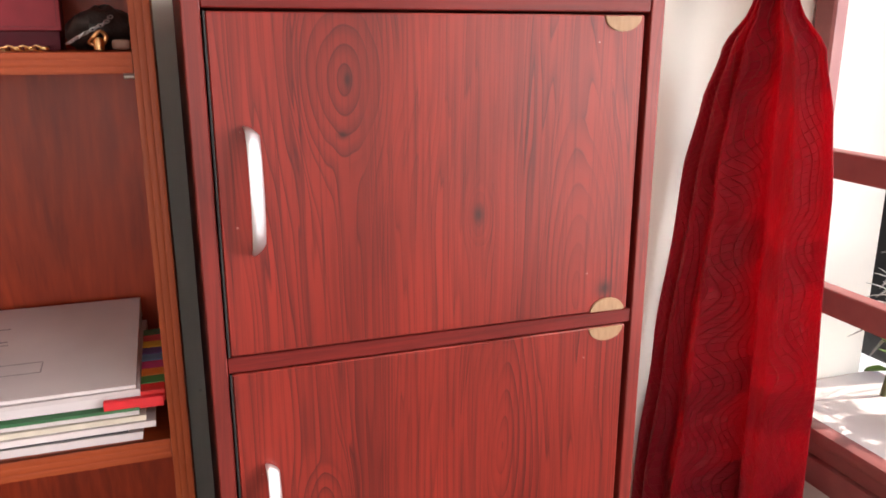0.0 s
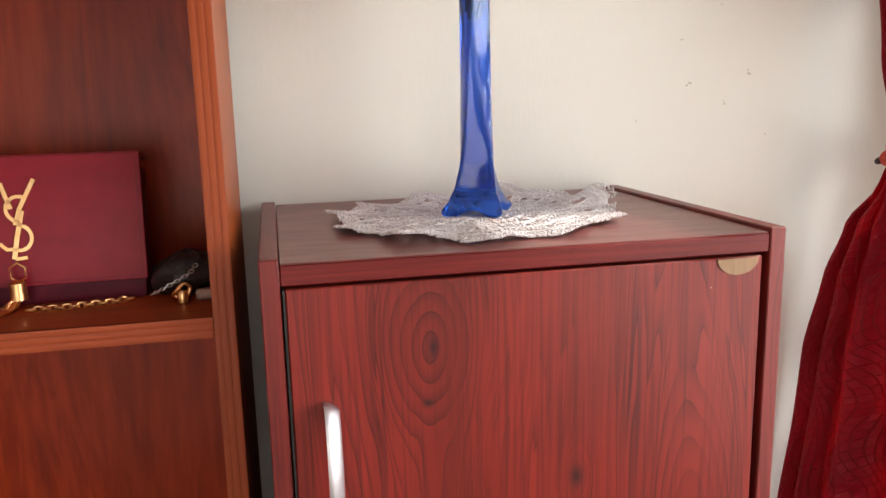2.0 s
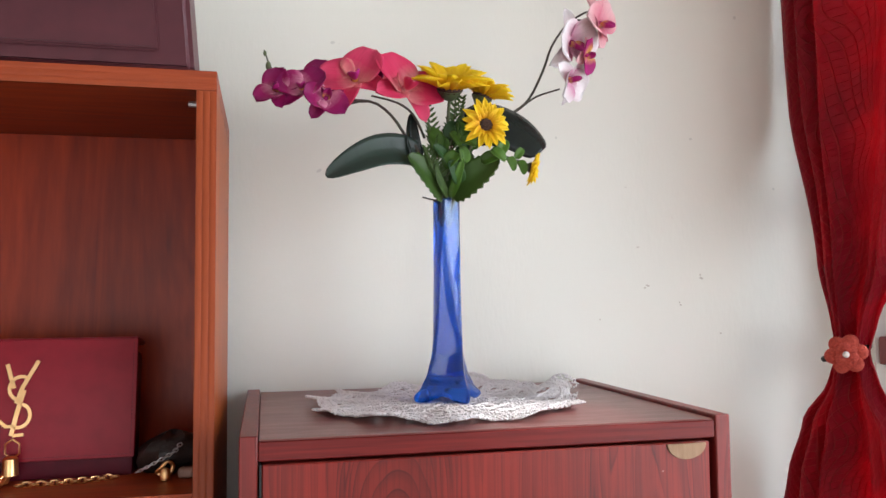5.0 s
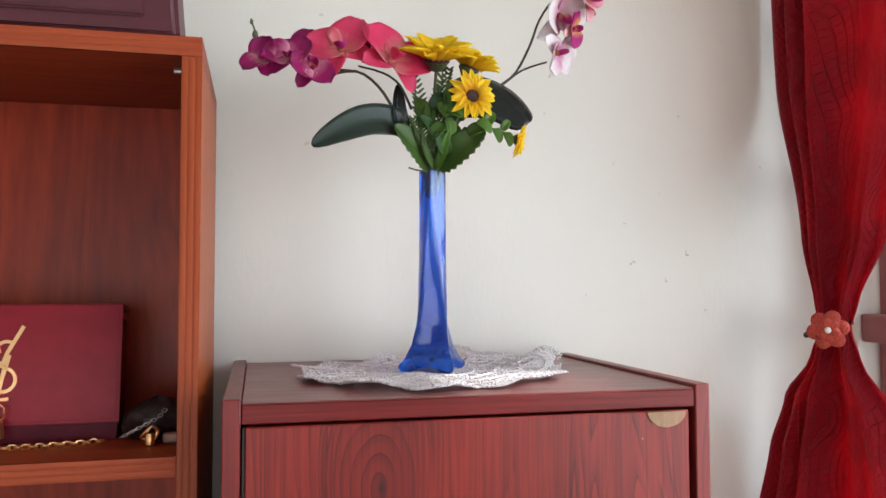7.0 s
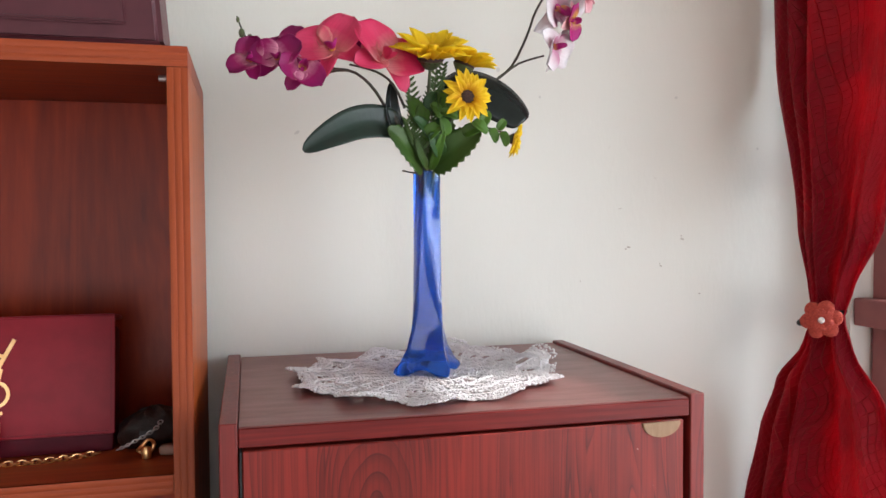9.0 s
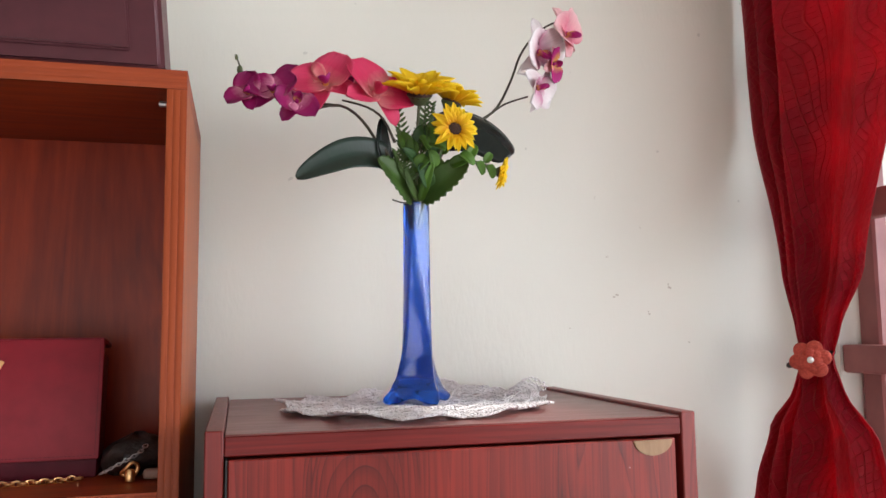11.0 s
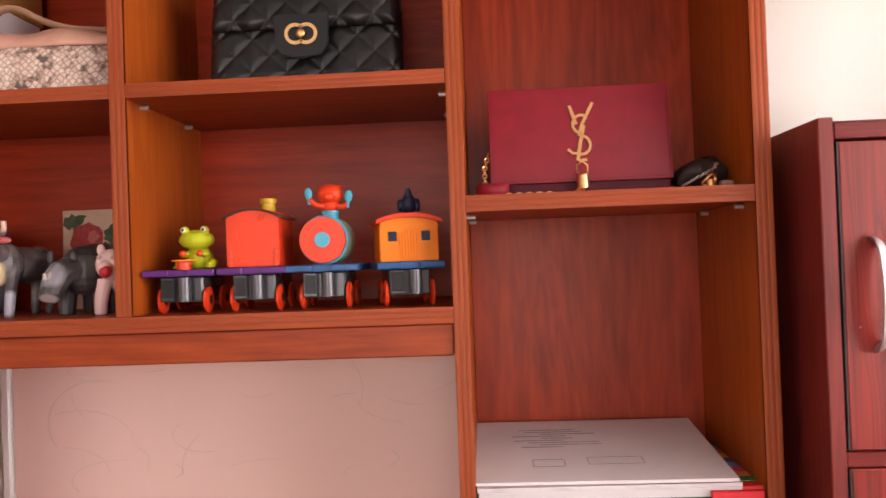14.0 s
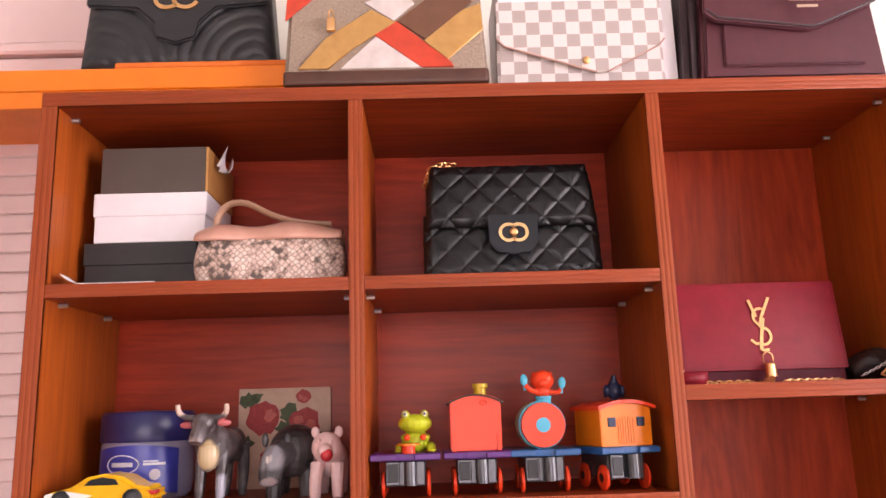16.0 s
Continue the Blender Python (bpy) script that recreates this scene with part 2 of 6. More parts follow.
lace = plain("white_crochet_cotton", (0.94, 0.91, 0.91), (0.84, 0.80, 0.80), 0.75, 0, 260, 0.9, 620, 0.003)
sky_glow = Nodes("bright_outdoor_haze")
sky_glow.set(Base_Color=(0.8, 0.85, 0.9), Emission_Color=(0.93, 0.97, 1.0), Emission_Strength=5.0)

# ---- building helpers ----


def link(name, bm, material, parent=None, label="", smooth=0.0, at=(0, 0, 0)):
    me = bpy.data.meshes.new(name)
    bmesh.ops.recalc_face_normals(bm, faces=bm.faces)
    bm.to_mesh(me)
    bm.free()
    me.materials.append(material.m if isinstance(material, Nodes) else material)
    if smooth:
        me.shade_smooth()
        me.set_sharp_from_angle(angle=radians(smooth))
    ob = new(name, me)
    ob.location = at
    if parent:
        ob.parent = parent
    if label:
        tagged(ob, label)
    return ob


def part(name, bm, material, parent, label="", smooth=0.0, at=(0, 0, 0)):
    return link(name, bm, material, parent, label, smooth, at)


def thing(name, at, label, category, group="", kind="", turn=0.0):
    ob = new(name)
    ob.empty_display_size = 0.02
    ob.location, ob.rotation_euler = at, (0, 0, radians(turn))
    return tagged(ob, label, category, group, kind)


def box(x0, x1, y0, y1, z0, z1, bevel=0.0, seg=1, bm=None):
    b = bmesh.new()
    bmesh.ops.create_cube(b, size=1.0)
    for v in b.verts:
        v.co = Vector((x0 + (v.co.x + 0.5) * (x1 - x0), y0 + (v.co.y + 0.5) * (y1 - y0), z0 + (v.co.z + 0.5) * (z1 - z0)))
    if bevel:
        bmesh.ops.bevel(b, geom=b.edges[:], offset=bevel, segments=seg, affect="EDGES", profile=0.6)
    return b if bm is None else join(bm, b)


def join(bm, other, m=None):
    """Adds the other bmesh to bm."""
    if m is not None:
        bmesh.ops.transform(other, matrix=m, verts=other.verts)
    me = bpy.data.meshes.new("tmp")
    other.to_mesh(me)
    other.free()
    bm.from_mesh(me)
    bpy.data.meshes.remove(me)
    return bm


def tube(points, radius, sides=8, taper=None, closed=False, flat=1.0, caps=True, smooth=3):
    """A round rod along a smoothed line of points."""
    pts = [Vector(p) for p in points]
    if smooth and len(pts) > 2:
        out, n = [], len(pts)
        for i in range(n if closed else n - 1):
            p0, p1 = pts[i - 1] if closed or i else pts[0], pts[i]
            p2, p3 = pts[(i + 1) % n], pts[(i + 2) % n] if closed or i + 2 < n else pts[-1]
            for k in range(smooth):
                t = k / smooth
                out.append(0.5 * (2 * p1 + (p2 - p0) * t + (2 * p0 - 5 * p1 + 4 * p2 - p3) * t * t + (3 * p1 - p0 - 3 * p2 + p3) * t ** 3))
        pts = out if closed else out + [pts[-1]]
    bm, rings, up = bmesh.new(), [], None
    n = len(pts)
    for i, p in enumerate(pts):
        d = ((pts[(i + 1) % n] - pts[i - 1]) if closed or 0 < i < n - 1 else (pts[1] - pts[0] if i == 0 else pts[-1] - pts[-2])).normalized()
        if up is None:
            up = d.orthogonal().normalized()
        up = (up - d * up.dot(d)).normalized()
        side = d.cross(up)
        r = radius * (1 + (taper - 1) * i / (n - 1) if taper is not None else 1)
        rings.append([bm.verts.new(p + (up * math.cos(a) * flat + side * math.sin(a)) * r) for a in (2 * math.pi * k / sides for k in range(sides))])
    for i in range(n if closed else n - 1):
        a, b = rings[i], rings[(i + 1) % n]
        for k in range(sides):
            bm.faces.new((a[k], a[(k + 1) % sides], b[(k + 1) % sides], b[k]))
    if caps and not closed:
        bm.faces.new(rings[0][::-1]), bm.faces.new(rings[-1])
    return bm


def sheet(fn, nu, nv, closed_u=False):
    """A grid surface from fn(u, v), u and v in 0..1."""
    bm = bmesh.new()
    cols = nu if closed_u else nu + 1
    g = [[bm.verts.new(fn(i / nu, j / nv)) for i in range(cols)] for j in range(nv + 1)]
    for j in range(nv):
        for i in range(nu):
            k = (i + 1) % cols
            bm.faces.new((g[j][i], g[j][k], g[j + 1][k], g[j + 1][i]))
    return bm


def lathe(profile, sides=24, close=True):
    """A turned body about z from (radius, height) pairs."""
    n = len(profile) - 1
    bm = sheet(lambda u, v: Vector((profile[round(v * n)][0] * math.cos(2 * math.pi * u), profile[round(v * n)][0] * math.sin(2 * math.pi * u), profile[round(v * n)][1])), sides, n, True)
    bmesh.ops.remove_doubles(bm, verts=bm.verts, dist=1e-5)
    if close:
        bmesh.ops.holes_fill(bm, edges=[e for e in bm.edges if e.is_boundary])
    return bm


def ball(c, r, seg=16, rings=10, turn=None):
    b = bmesh.new()
    bmesh.ops.create_uvsphere(b, u_segments=seg, v_segments=rings, radius=1)
    m = Matrix.Translation(c) @ (turn if turn is not None else Matrix()) @ Matrix.Diagonal((*(r if isinstance(r, tuple) else (r, r, r)), 1))
    bmesh.ops.transform(b, matrix=m, verts=b.verts)
    return b


def slab(outline, depth, bevel=0.0, seg=2):
    """A plate in the xz plane, from an outline of (x, z), its front at y = 0 and its back at y = depth."""
    bm = bmesh.new()
    f = bm.faces.new([bm.verts.new((x, 0, z)) for x, z in outline])
    r = bmesh.ops.extrude_face_region(bm, geom=[f])
    bmesh.ops.translate(bm, vec=(0, depth, 0), verts=[v for v in r["geom"] if isinstance(v, bmesh.types.BMVert)])
    bmesh.ops.recalc_face_normals(bm, faces=bm.faces)
    if bevel:
        bmesh.ops.bevel(bm, geom=[e for e in bm.edges if e.calc_face_angle(0) > 0.6], offset=bevel, segments=seg, affect="EDGES")
    return bm


def arc(cx, cz, r, a0, a1, n=12, rz=None):
    return [(cx + r * math.cos(radians(a0 + (a1 - a0) * i / n)), cz + (rz or r) * math.sin(radians(a0 + (a1 - a0) * i / n))) for i in range(n + 1)]


# ---- the room ----
WALL_Y, WIN_X = 1.178, 1.0


def structure(name, bm, material, label, category):
    return tagged(link(name, bm, material), label, category, kind="structure")


structure("floor", box(-3.2, 1.3, -2.9, 1.3, -0.1, 0.0), floor_mat, "plain brown tiled floor of the room", "floor")
structure("ceiling", box(-3.2, 1.3, -2.9, 1.3, 2.6, 2.7), ceil_paint, "plain white painted ceiling", "ceiling")
structure("wall_north", box(-3.2, 1.26, WALL_Y, WALL_Y + 0.12, 0, 2.6), wall_paint, "cream painted plaster wall with faint marks", "wall")
structure("wall_west", box(-3.2, -3.08, -2.75, WALL_Y, 0, 2.6), wall_paint, "plain cream painted wall", "wall")
# unseen wall; its wide opening is made up around the fill lamp
south = box(-3.08, -1.6, -2.9, -2.75, 0, 2.6)
box(0.4, 1.0, -2.9, -2.75, 0, 2.6, bm=south), box(-1.6, 0.4, -2.9, -2.75, 0, 0.28, bm=south), box(-1.6, 0.4, -2.9, -2.75, 2.25, 2.6, bm=south)
structure("wall_south", south, wall_paint, "unseen cream wall with a made-up opening at the fill lamp", "wall")
# the window wall: opening from y -1.15 to 1.10, z 0.5 to 2.2
WY0, WY1, WZ0, WZ1 = -1.15, 1.10, 0.50, 2.20
east = box(WIN_X, 1.26, -2.75, WY0, 0, 2.6)
box(WIN_X, 1.26, WY1, WALL_Y, 0, 2.6, bm=east), box(WIN_X, 1.26, WY0, WY1, 0, WZ0 - 0.02, bm=east), box(WIN_X, 1.26, WY0, WY1, WZ1, 2.6, bm=east)
structure("wall_east", east, wall_paint, "cream wall with a deep white window recess", "wall")

window = tagged(new("window_1"), "reddish brown wooden window with horizontal bars", "window", kind="structure")
for z in (0.700, 0.925, 1.210, 1.455, 1.70, 1.95):
    part("bar", box(WIN_X + 0.004, WIN_X + 0.034, WY0, WY1 - 0.002, z, z + 0.045, 0.004, 2), window_wood, window)
for y in (WY1 - 0.05, 0.02, WY0):
    part("stile", box(WIN_X + 0.036, WIN_X + 0.066, y, y + 0.045, WZ0 + 0.002, WZ1 - 0.002, 0.004), window_wood, window)
part("sill", box(WIN_X + 0.002, 1.30, WY0 + 0.001, WY1 - 0.001, WZ0 - 0.018, WZ0, 0.003), white_paint, window, "dusty white painted sill")
trim = box(WIN_X - 0.035, WIN_X - 0.001, WY0 - 0.05, WY1 + 0.05, WZ0 - 0.005, WZ0 + 0.02, 0.006, 2)
box(WIN_X - 0.022, WIN_X - 0.001, WY0 - 0.05, WY1 + 0.05, WZ0 - 0.035, WZ0 - 0.006, 0.005, 2, trim)
box(WIN_X - 0.030, WIN_X - 0.001, WY0 - 0.05, WY1 + 0.05, WZ0 - 0.085, WZ0 - 0.036, 0.008, 2, trim)
part("trim", trim, window_wood, window, "moulded reddish trim below the sill", 40)
structure("backdrop", box(8.0, 8.02, -14, 14, -0.5, 4.0), sky_glow, "bright hazy daylight outdoors", "backdrop")
structure("ground", box(1.3, 40, -20, 20, -0.5, -0.4), plain("pale_outdoor_ground", (0.35, 0.34, 0.32)), "pale paved ground outdoors", "ground")

# ---- wall unit ----
UX0, UX1, UY0, UY1, UZ = -1.228, -0.008, 0.838, 1.125, 1.558
DA0, DA1, DB0, DB1 = -0.806, -0.786, -0.390, -0.371
unit = thing("wall_unit", (0, 0, 0), "glossy reddish teak wall unit with open shelf bays", "shelf unit")


def reeds_v(x0, x1, z0, z1, parent):
    bm, w = box(x0, x1, UY0 + 0.0005, UY0 + 0.005, z0, z1), (x1 - x0 - 0.0014) / 3
    for i in range(3):
        box(x0 + i * (w + 0.0007), x0 + i * (w + 0.0007) + w, UY0, UY0 + 0.006, z0, z1, 0.0012, 2, bm)
    part("edge_strip", bm, edge_v, parent, "ridged front edging", 50)


def reeds_h(x0, x1, z0, z1, parent):
    bm, w = box(x0, x1, UY0 + 0.0005, UY0 + 0.005, z0, z1), (z1 - z0 - 0.0014) / 3
    for i in range(3):
        box(x0, x1, UY0, UY0 + 0.006, z0 + i * (w + 0.0007), z0 + i * (w + 0.0007) + w, 0.0012, 2, bm)
    part("edge_strip", bm, edge_h, parent, "ridged front edging", 50)


def upright(name, x0, x1, z0, z1):
    p = part(name, box(x0, x1, UY0 + 0.004, UY1, z0, z1), wood_v_lit, unit)
    reeds_v(x0, x1, z0, z1, p)


def board(name, x0, x1, z0, z1):
    p = part(name, box(x0, x1, UY0 + 0.004, UY1 - 0.03, z0, z1), wood_h, unit)
    reeds_h(x0, x1, z0, z1, p)


upright("side_panel", UX0, UX0 + 0.022, 0.0, UZ - 0.0205)
upright("side_panel", UX1 - 0.020, UX1, 0.0, UZ - 0.0205)
upright("divider", DA0, DA1, 1.0005, UZ - 0.0205)
upright("divider", DB0, DB1, 0.0, UZ - 0.0205)
p = part("top", box(UX0, UX1, UY0 + 0.004, UY1, UZ - 0.020, UZ), wood_h, unit)
reeds_h(UX0, UX1, UZ - 0.020, UZ, p)
LX0, RX1 = UX0 + 0.0225, UX1 - 0.0205
board("shelf", LX0, DA0 - 0.0005, 1.270, 1.288)
board("shelf", DA1 + 0.0005, DB0 - 0.0005, 1.270, 1.288)
board("shelf", LX0, DB0 - 0.0005, 0.980, 1.000)
board("shelf", DB1 + 0.0005, RX1, 1.113, 1.133)
board("shelf", DB1 + 0.0005, RX1, 0.696, 0.719)
board("shelf", DB1 + 0.0005, RX1, 0.30, 0.32)
part("front_rail", box(LX0, DB0 - 0.0005, UY0 + 0.006, UY0 + 0.024, 0.940, 0.9795, 0.002), wood_h, unit)
part("under_panel", box(LX0, DB0 - 0.0005, UY0 + 0.025, UY1, 0.962, 0.9795), wood_h, unit)
part("back_panel", box(LX0, DB0 - 0.0005, UY1 - 0.028, UY1 - 0.02, 1.0, UZ - 0.0205), wood_bh, unit)
part("back_panel", box(DB1 + 0.0005, RX1, UY1 - 0.028, UY1 - 0.02, 0.0, UZ - 0.0205), wood_b, unit)
part("plinth", box(DB1 + 0.0005, RX1, UY0 + 0.02, UY0 + 0.038, 0.0, 0.075), wood_h, unit)
part("leg_cabinet", box(LX0, -1.030, UY0 + 0.012, UY0 + 0.034, 0.0, 0.9395, 0.002), wood_v_lit, unit, "plain teak base under the left bay")
for x, zz in ((LX0, 1.270), (DA0, 1.270), (DA1, 1.270), (DB0, 1.270), (LX0, UZ - 0.0205), (RX1, UZ - 0.0205), (DB1, 1.113), (RX1, 1.113)):
    for y in (UY0 + 0.045, UY1 - 0.09):
        s = -1 if x in (DA0, DB0, RX1) else 1
        part("shelf_pin", tube([(x, y, zz - 0.004), (x + s * 0.011, y, zz - 0.004)], 0.0035, 8), chrome, unit, "small bright metal shelf pin")

# ---- cabinet ----
cab = thing("three_door_cabinet", (0.018, 0.770, 0), "mahogany laminate cabinet with stacked doors", "cabinet")
CW, CD, CH, T = 0.506, 0.395, 1.197, 0.017
part("side_panel", box(0, T, 0, CD, 0, CH, 0.0012), mah_frame, cab)
part("side_panel", box(CW - T, CW, 0, CD, 0, CH, 0.0012), mah_frame, cab)
part("top", box(T + 0.0005, CW - T - 0.0005, 0.001, CD, CH - 0.024, CH - 0.0055, 0.0012), mah_level, cab)
part("top_laminate", box(T + 0.001, CW - T - 0.001, 0.0025, CD - 0.001, CH - 0.0053, CH - 0.004, 0.0005), mah_top, cab, "scuffed dark top laminate")
part("back_panel", box(T + 0.0005, CW - T - 0.0005, CD - 0.006, CD - 0.001, 0.05, CH - 0.025), mah_frame, cab)
part("plinth", box(T + 0.0005, CW - T - 0.0005, 0.02, 0.035, 0.0, 0.065), mah_frame, cab)
for zr in (0.8145, 0.4495, 0.067):
    part("rail", box(T + 0.0005, CW - T - 0.0005, 0.002, CD - 0.007, zr, zr + 0.017, 0.001), mah_level, cab)


def handle(parent, z):
    pts = [(0.0, 0.0, 0.002), (0.0, -0.010, 0.004), (0.0, -0.020, 0.022), (0.0, -0.025, 0.059), (0.0, -0.020, 0.096), (0.0, -0.010, 0.114), (0.0, 0.0, 0.116)]
    bm = tube(pts, 0.0030, 12, flat=3.05, smooth=5)
    part("handle", bm, chrome, parent, "arched satin metal pull handle", 50, (0.034, -0.001, z))


for k, (z0, z1, m) in enumerate(((0.8335, 1.170, mah_1), (0.4685, 0.8130, mah_2), (0.0855, 0.4480, mah_2))):
    d = part("door", box(0.0, CW - 2 * T - 0.012, 0.0, 0.016, 0.0, z1 - z0, 0.0012), m, cab, "", 0, (T + 0.004, 0.0, z0))
    # thin black strip stands in the gap left of the door
    part("edge_band", box(-0.0022, -0.0004, -0.0006, 0.016, 0.0, z1 - z0), black_gap, d, "thin black strip in the door gap")
    handle(d, z1 - z0 - (0.226, 0.227, 0.227)[k])

# ---- curtain ----


def lerp_table(rows, z):
    for (z0, *a), (z1, *b) in zip(rows, rows[1:]):
        if z1 <= z <= z0:
            t = (z0 - z) / (z0 - z1)
            t = t * t * (3 - 2 * t) * 0.5 + t * 0.5
            return [p + (q - p) * t for p, q in zip(a, b)]
    return rows[-1][1:]


# height; edge by the wall (x, y); edge by the window (x, y); depth of the folds
CURTAIN = ((2.42, 0.90, 1.172, 0.905, 0.79, 0.026), (1.98, 0.897, 1.170, 0.90, 0.805, 0.026), (1.63, 0.903, 1.158, 0.90, 0.845, 0.026), (1.37, 0.885, 1.078, 0.90, 0.925, 0.022),
           (1.28, 0.885, 1.05, 0.895, 0.975, 0.015), (1.237, 0.885, 1.042, 0.892, 0.99, 0.012), (1.19, 0.88, 1.06, 0.892, 0.968, 0.016), (1.13, 0.868, 1.108, 0.89, 0.905, 0.022), (1.04, 0.866, 1.145, 0.89, 0.878, 0.026),
           (0.92, 0.854, 1.160, 0.89, 0.864, 0.028), (0.60, 0.818, 1.160, 0.89, 0.845, 0.032), (0.30, 0.790, 1.158, 0.89, 0.84, 0.034), (0.03, 0.775, 1.158, 0.89, 0.835, 0.034))


def curtain_point(u, v):
    z = 2.42 - v * 2.39
    lx, ly, rx, ry, amp = lerp_table(CURTAIN, z)
    s = u + 0.03 * math.sin(9 * u + 2.3 * z)
    g = lambda c, w: math.exp(-(((s - c) / w) ** 2))
    gather = 0.22 + 0.62 * math.exp(-abs(z - 1.237) / 0.16)
    wave = 0.42 * math.sin(2 * math.pi * (8.5 * s + 0.1 * z)) * g(0.12, 0.13) + 1.0 * g(0.36, 0.07) - 1.2 * g(0.53 + 0.03 * math.sin(4 * z), 0.09) + 0.55 * g(0.80, 0.13) + gather * (0.5 + 0.2 * math.sin(7 * s + 1.1 * z)) * math.sin(2 * math.pi * 6.1 * s + 1.2 * z)
    env = min(1.0, 8 * u + 0.08, 8 * (1 - u) + 0.08)
    x = lx + (rx - lx) * u - amp * math.copysign(abs(wave) ** 0.8, wave) * env * 0.95 + 0.006 * noise.noise((6 * u, 5 * z, 0))
    y = ly + (ry - ly) * u + 0.25 * amp * math.cos(2 * math.pi * 2.3 * s) * env
    return Vector((x, y, z))


bm = sheet(curtain_point, 150, 150)
uvl = bm.loops.layers.uv.new("UVMap")
bm.verts.ensure_lookup_table()
for idx, vv in enumerate(bm.verts):
    j, i = divmod(idx, 151)
    for lp in vv.link_loops:
        lp[uvl].uv = (0.34 * i / 150, 2.39 * (1 - j / 150))
curtain = thing("curtain", (0, 0, 0), "red stitched satin curtain gathered by a flower tie", "curtain")
cl = part("cloth", bm, curtain_cloth, curtain, "", 180)
so = cl.modifiers.new("thickness", "SOLIDIFY")
so.thickness = 0.0012
rod = thing("curtain_rod", (0, 0, 0), "slim dark metal curtain rod above the window", "curtain rod")
part("rod", tube([(0.90, -1.3, 2.44), (0.90, 1.165, 2.44)], 0.011, 12), black_gap, rod)
part("bracket", box(0.895, 0.999, 1.10, 1.12, 2.43, 2.45), black_gap, rod)
part("bracket", box(0.895, 0.999, -1.12, -1.10, 2.43, 2.45), black_gap, rod)

# curtain tie: black cord and a crocheted flower
tie = thing("curtain_tie", (0.872, 1.012, 1.237), "coral crocheted flower tie with a pearl and black cord", "curtain tie", turn=-40)
yarn = plain("coral_crochet_yarn", (0.74, 0.11, 0.065), (0.52, 0.06, 0.04), 0.8, 0, 320, 1.0, 800, 0.004)
pearl = plain("white_pearl", (0.85, 0.80, 0.74), (0.8, 0.74, 0.7), 0.15, 0, 60, 0.02)
cord = tube([(0.030 * math.cos(a), 0.010 + 0.022 * math.sin(a), 0.010 * math.cos(a)) for a in (2 * math.pi * k / 14 for k in range(14))], 0.0045, 8, closed=True)
part("cord", cord, black_gap, tie, "black elastic cord", 60)
flower = part("flower", ball((0, -0.022, 0), (0.011, 0.007, 0.011)), yarn, tie, "", 60)
for k in range(6):
    a = radians(60 * k + 10)
    part("petal", ball((0.0165 * math.cos(a), -0.020 - 0.002 * (k % 2), 0.0165 * math.sin(a)), (0.0128, 0.0052, 0.0118), turn=Matrix.Rotation(-a, 4, "Y")), yarn, flower, "", 60)
for k in range(6):
    a = radians(60 * k + 40)
    part("inner_petal", ball((0.0092 * math.cos(a), -0.026 - 0.0015 * (k % 2), 0.0092 * math.sin(a)), (0.0078, 0.0042, 0.0078)), yarn, flower, "", 60)
part("pearl", ball((0, -0.032, 0), 0.0048), pearl, flower, "white pearl bead", 60)

# pine blocks where the hinges were let in
for z0, lo, hi in ((1.169, 180, 360), (0.8335, 0, 180), (0.8125, 180, 360)):
    pts = arc(0.454, 0.0, 0.0225, lo, hi, 16, 0.0162)
    b = slab([(x, z0 + z) for x, z in pts], 0.006, 0.0006)
    bmesh.ops.translate(b, vec=(0, -0.0022, 0), verts=b.verts)
    part("hinge_block", b, pine, cab, "raw pine half-round block")

# ---- vase and doily ----
VX, VY, CT = 0.259, 0.953, CH - 0.004
vase = thing("vase", (VX, VY, CT + 0.007), "tall twisted cobalt blue glass vase standing on a doily", "vase")


def vase_point(u, v, inner=0.0):
    z = 0.243 * v
    prof = ((0.0, 0.0450), (0.003, 0.0485), (0.008, 0.0480), (0.015, 0.0410), (0.03, 0.0325), (0.055, 0.0262), (0.09, 0.0222), (0.14, 0.0192), (0.2, 0.0172), (0.243, 0.0167))
    for (z0, r0), (z1, r1) in zip(prof, prof[1:]):
        if z0 <= z <= z1 + 1e-9:
            t = (z - z0) / (z1 - z0)
            r = r0 + (r1 - r0) * t
            break
    a = 2 * math.pi * u
    lobes = 0.13 + 0.19 * max(0.0, 1 - z / 0.10) ** 1.3
    ph = radians(18) + 0.9 * (z / 0.243)
    flute = 1 - abs(math.sin(2 * (a - ph))) ** 0.85
    rr = r * (1 - 1.5 * lobes * (1 - flute)) - inner
    lift = 0.006 * max(0.0, 1 - z / 0.03) * max(0.0, 1 - 2 * flute)
    return Vector((rr * math.cos(a), rr * math.sin(a), z + lift))


bm = sheet(lambda u, v: vase_point(u, v), 96, 60, True)
join(bm, sheet(lambda u, v: vase_point(u, 0.12 + 0.88 * v, 0.0032), 96, 50, True))
bmesh.ops.holes_fill(bm, edges=[e for e in bm.edges if e.is_boundary and e.verts[0].co.z < 0.1], sides=0)
top_edges = [e for e in bm.edges if e.is_boundary and e.verts[0].co.z > 0.2]
bmesh.ops.bridge_loops(bm, edges=top_edges)
part("body", bm, vase_glass, vase, "", 35)
part("rim", tube([vase_point(k / 48, 1.0, 0.0016) for k in range(48)], 0.0017, 6, closed=True, smooth=1), vase_glass, vase, "", 60)
doily = thing("doily", (0.254, 0.953, CT), "white crocheted lace doily with a ruffled edge", "doily")


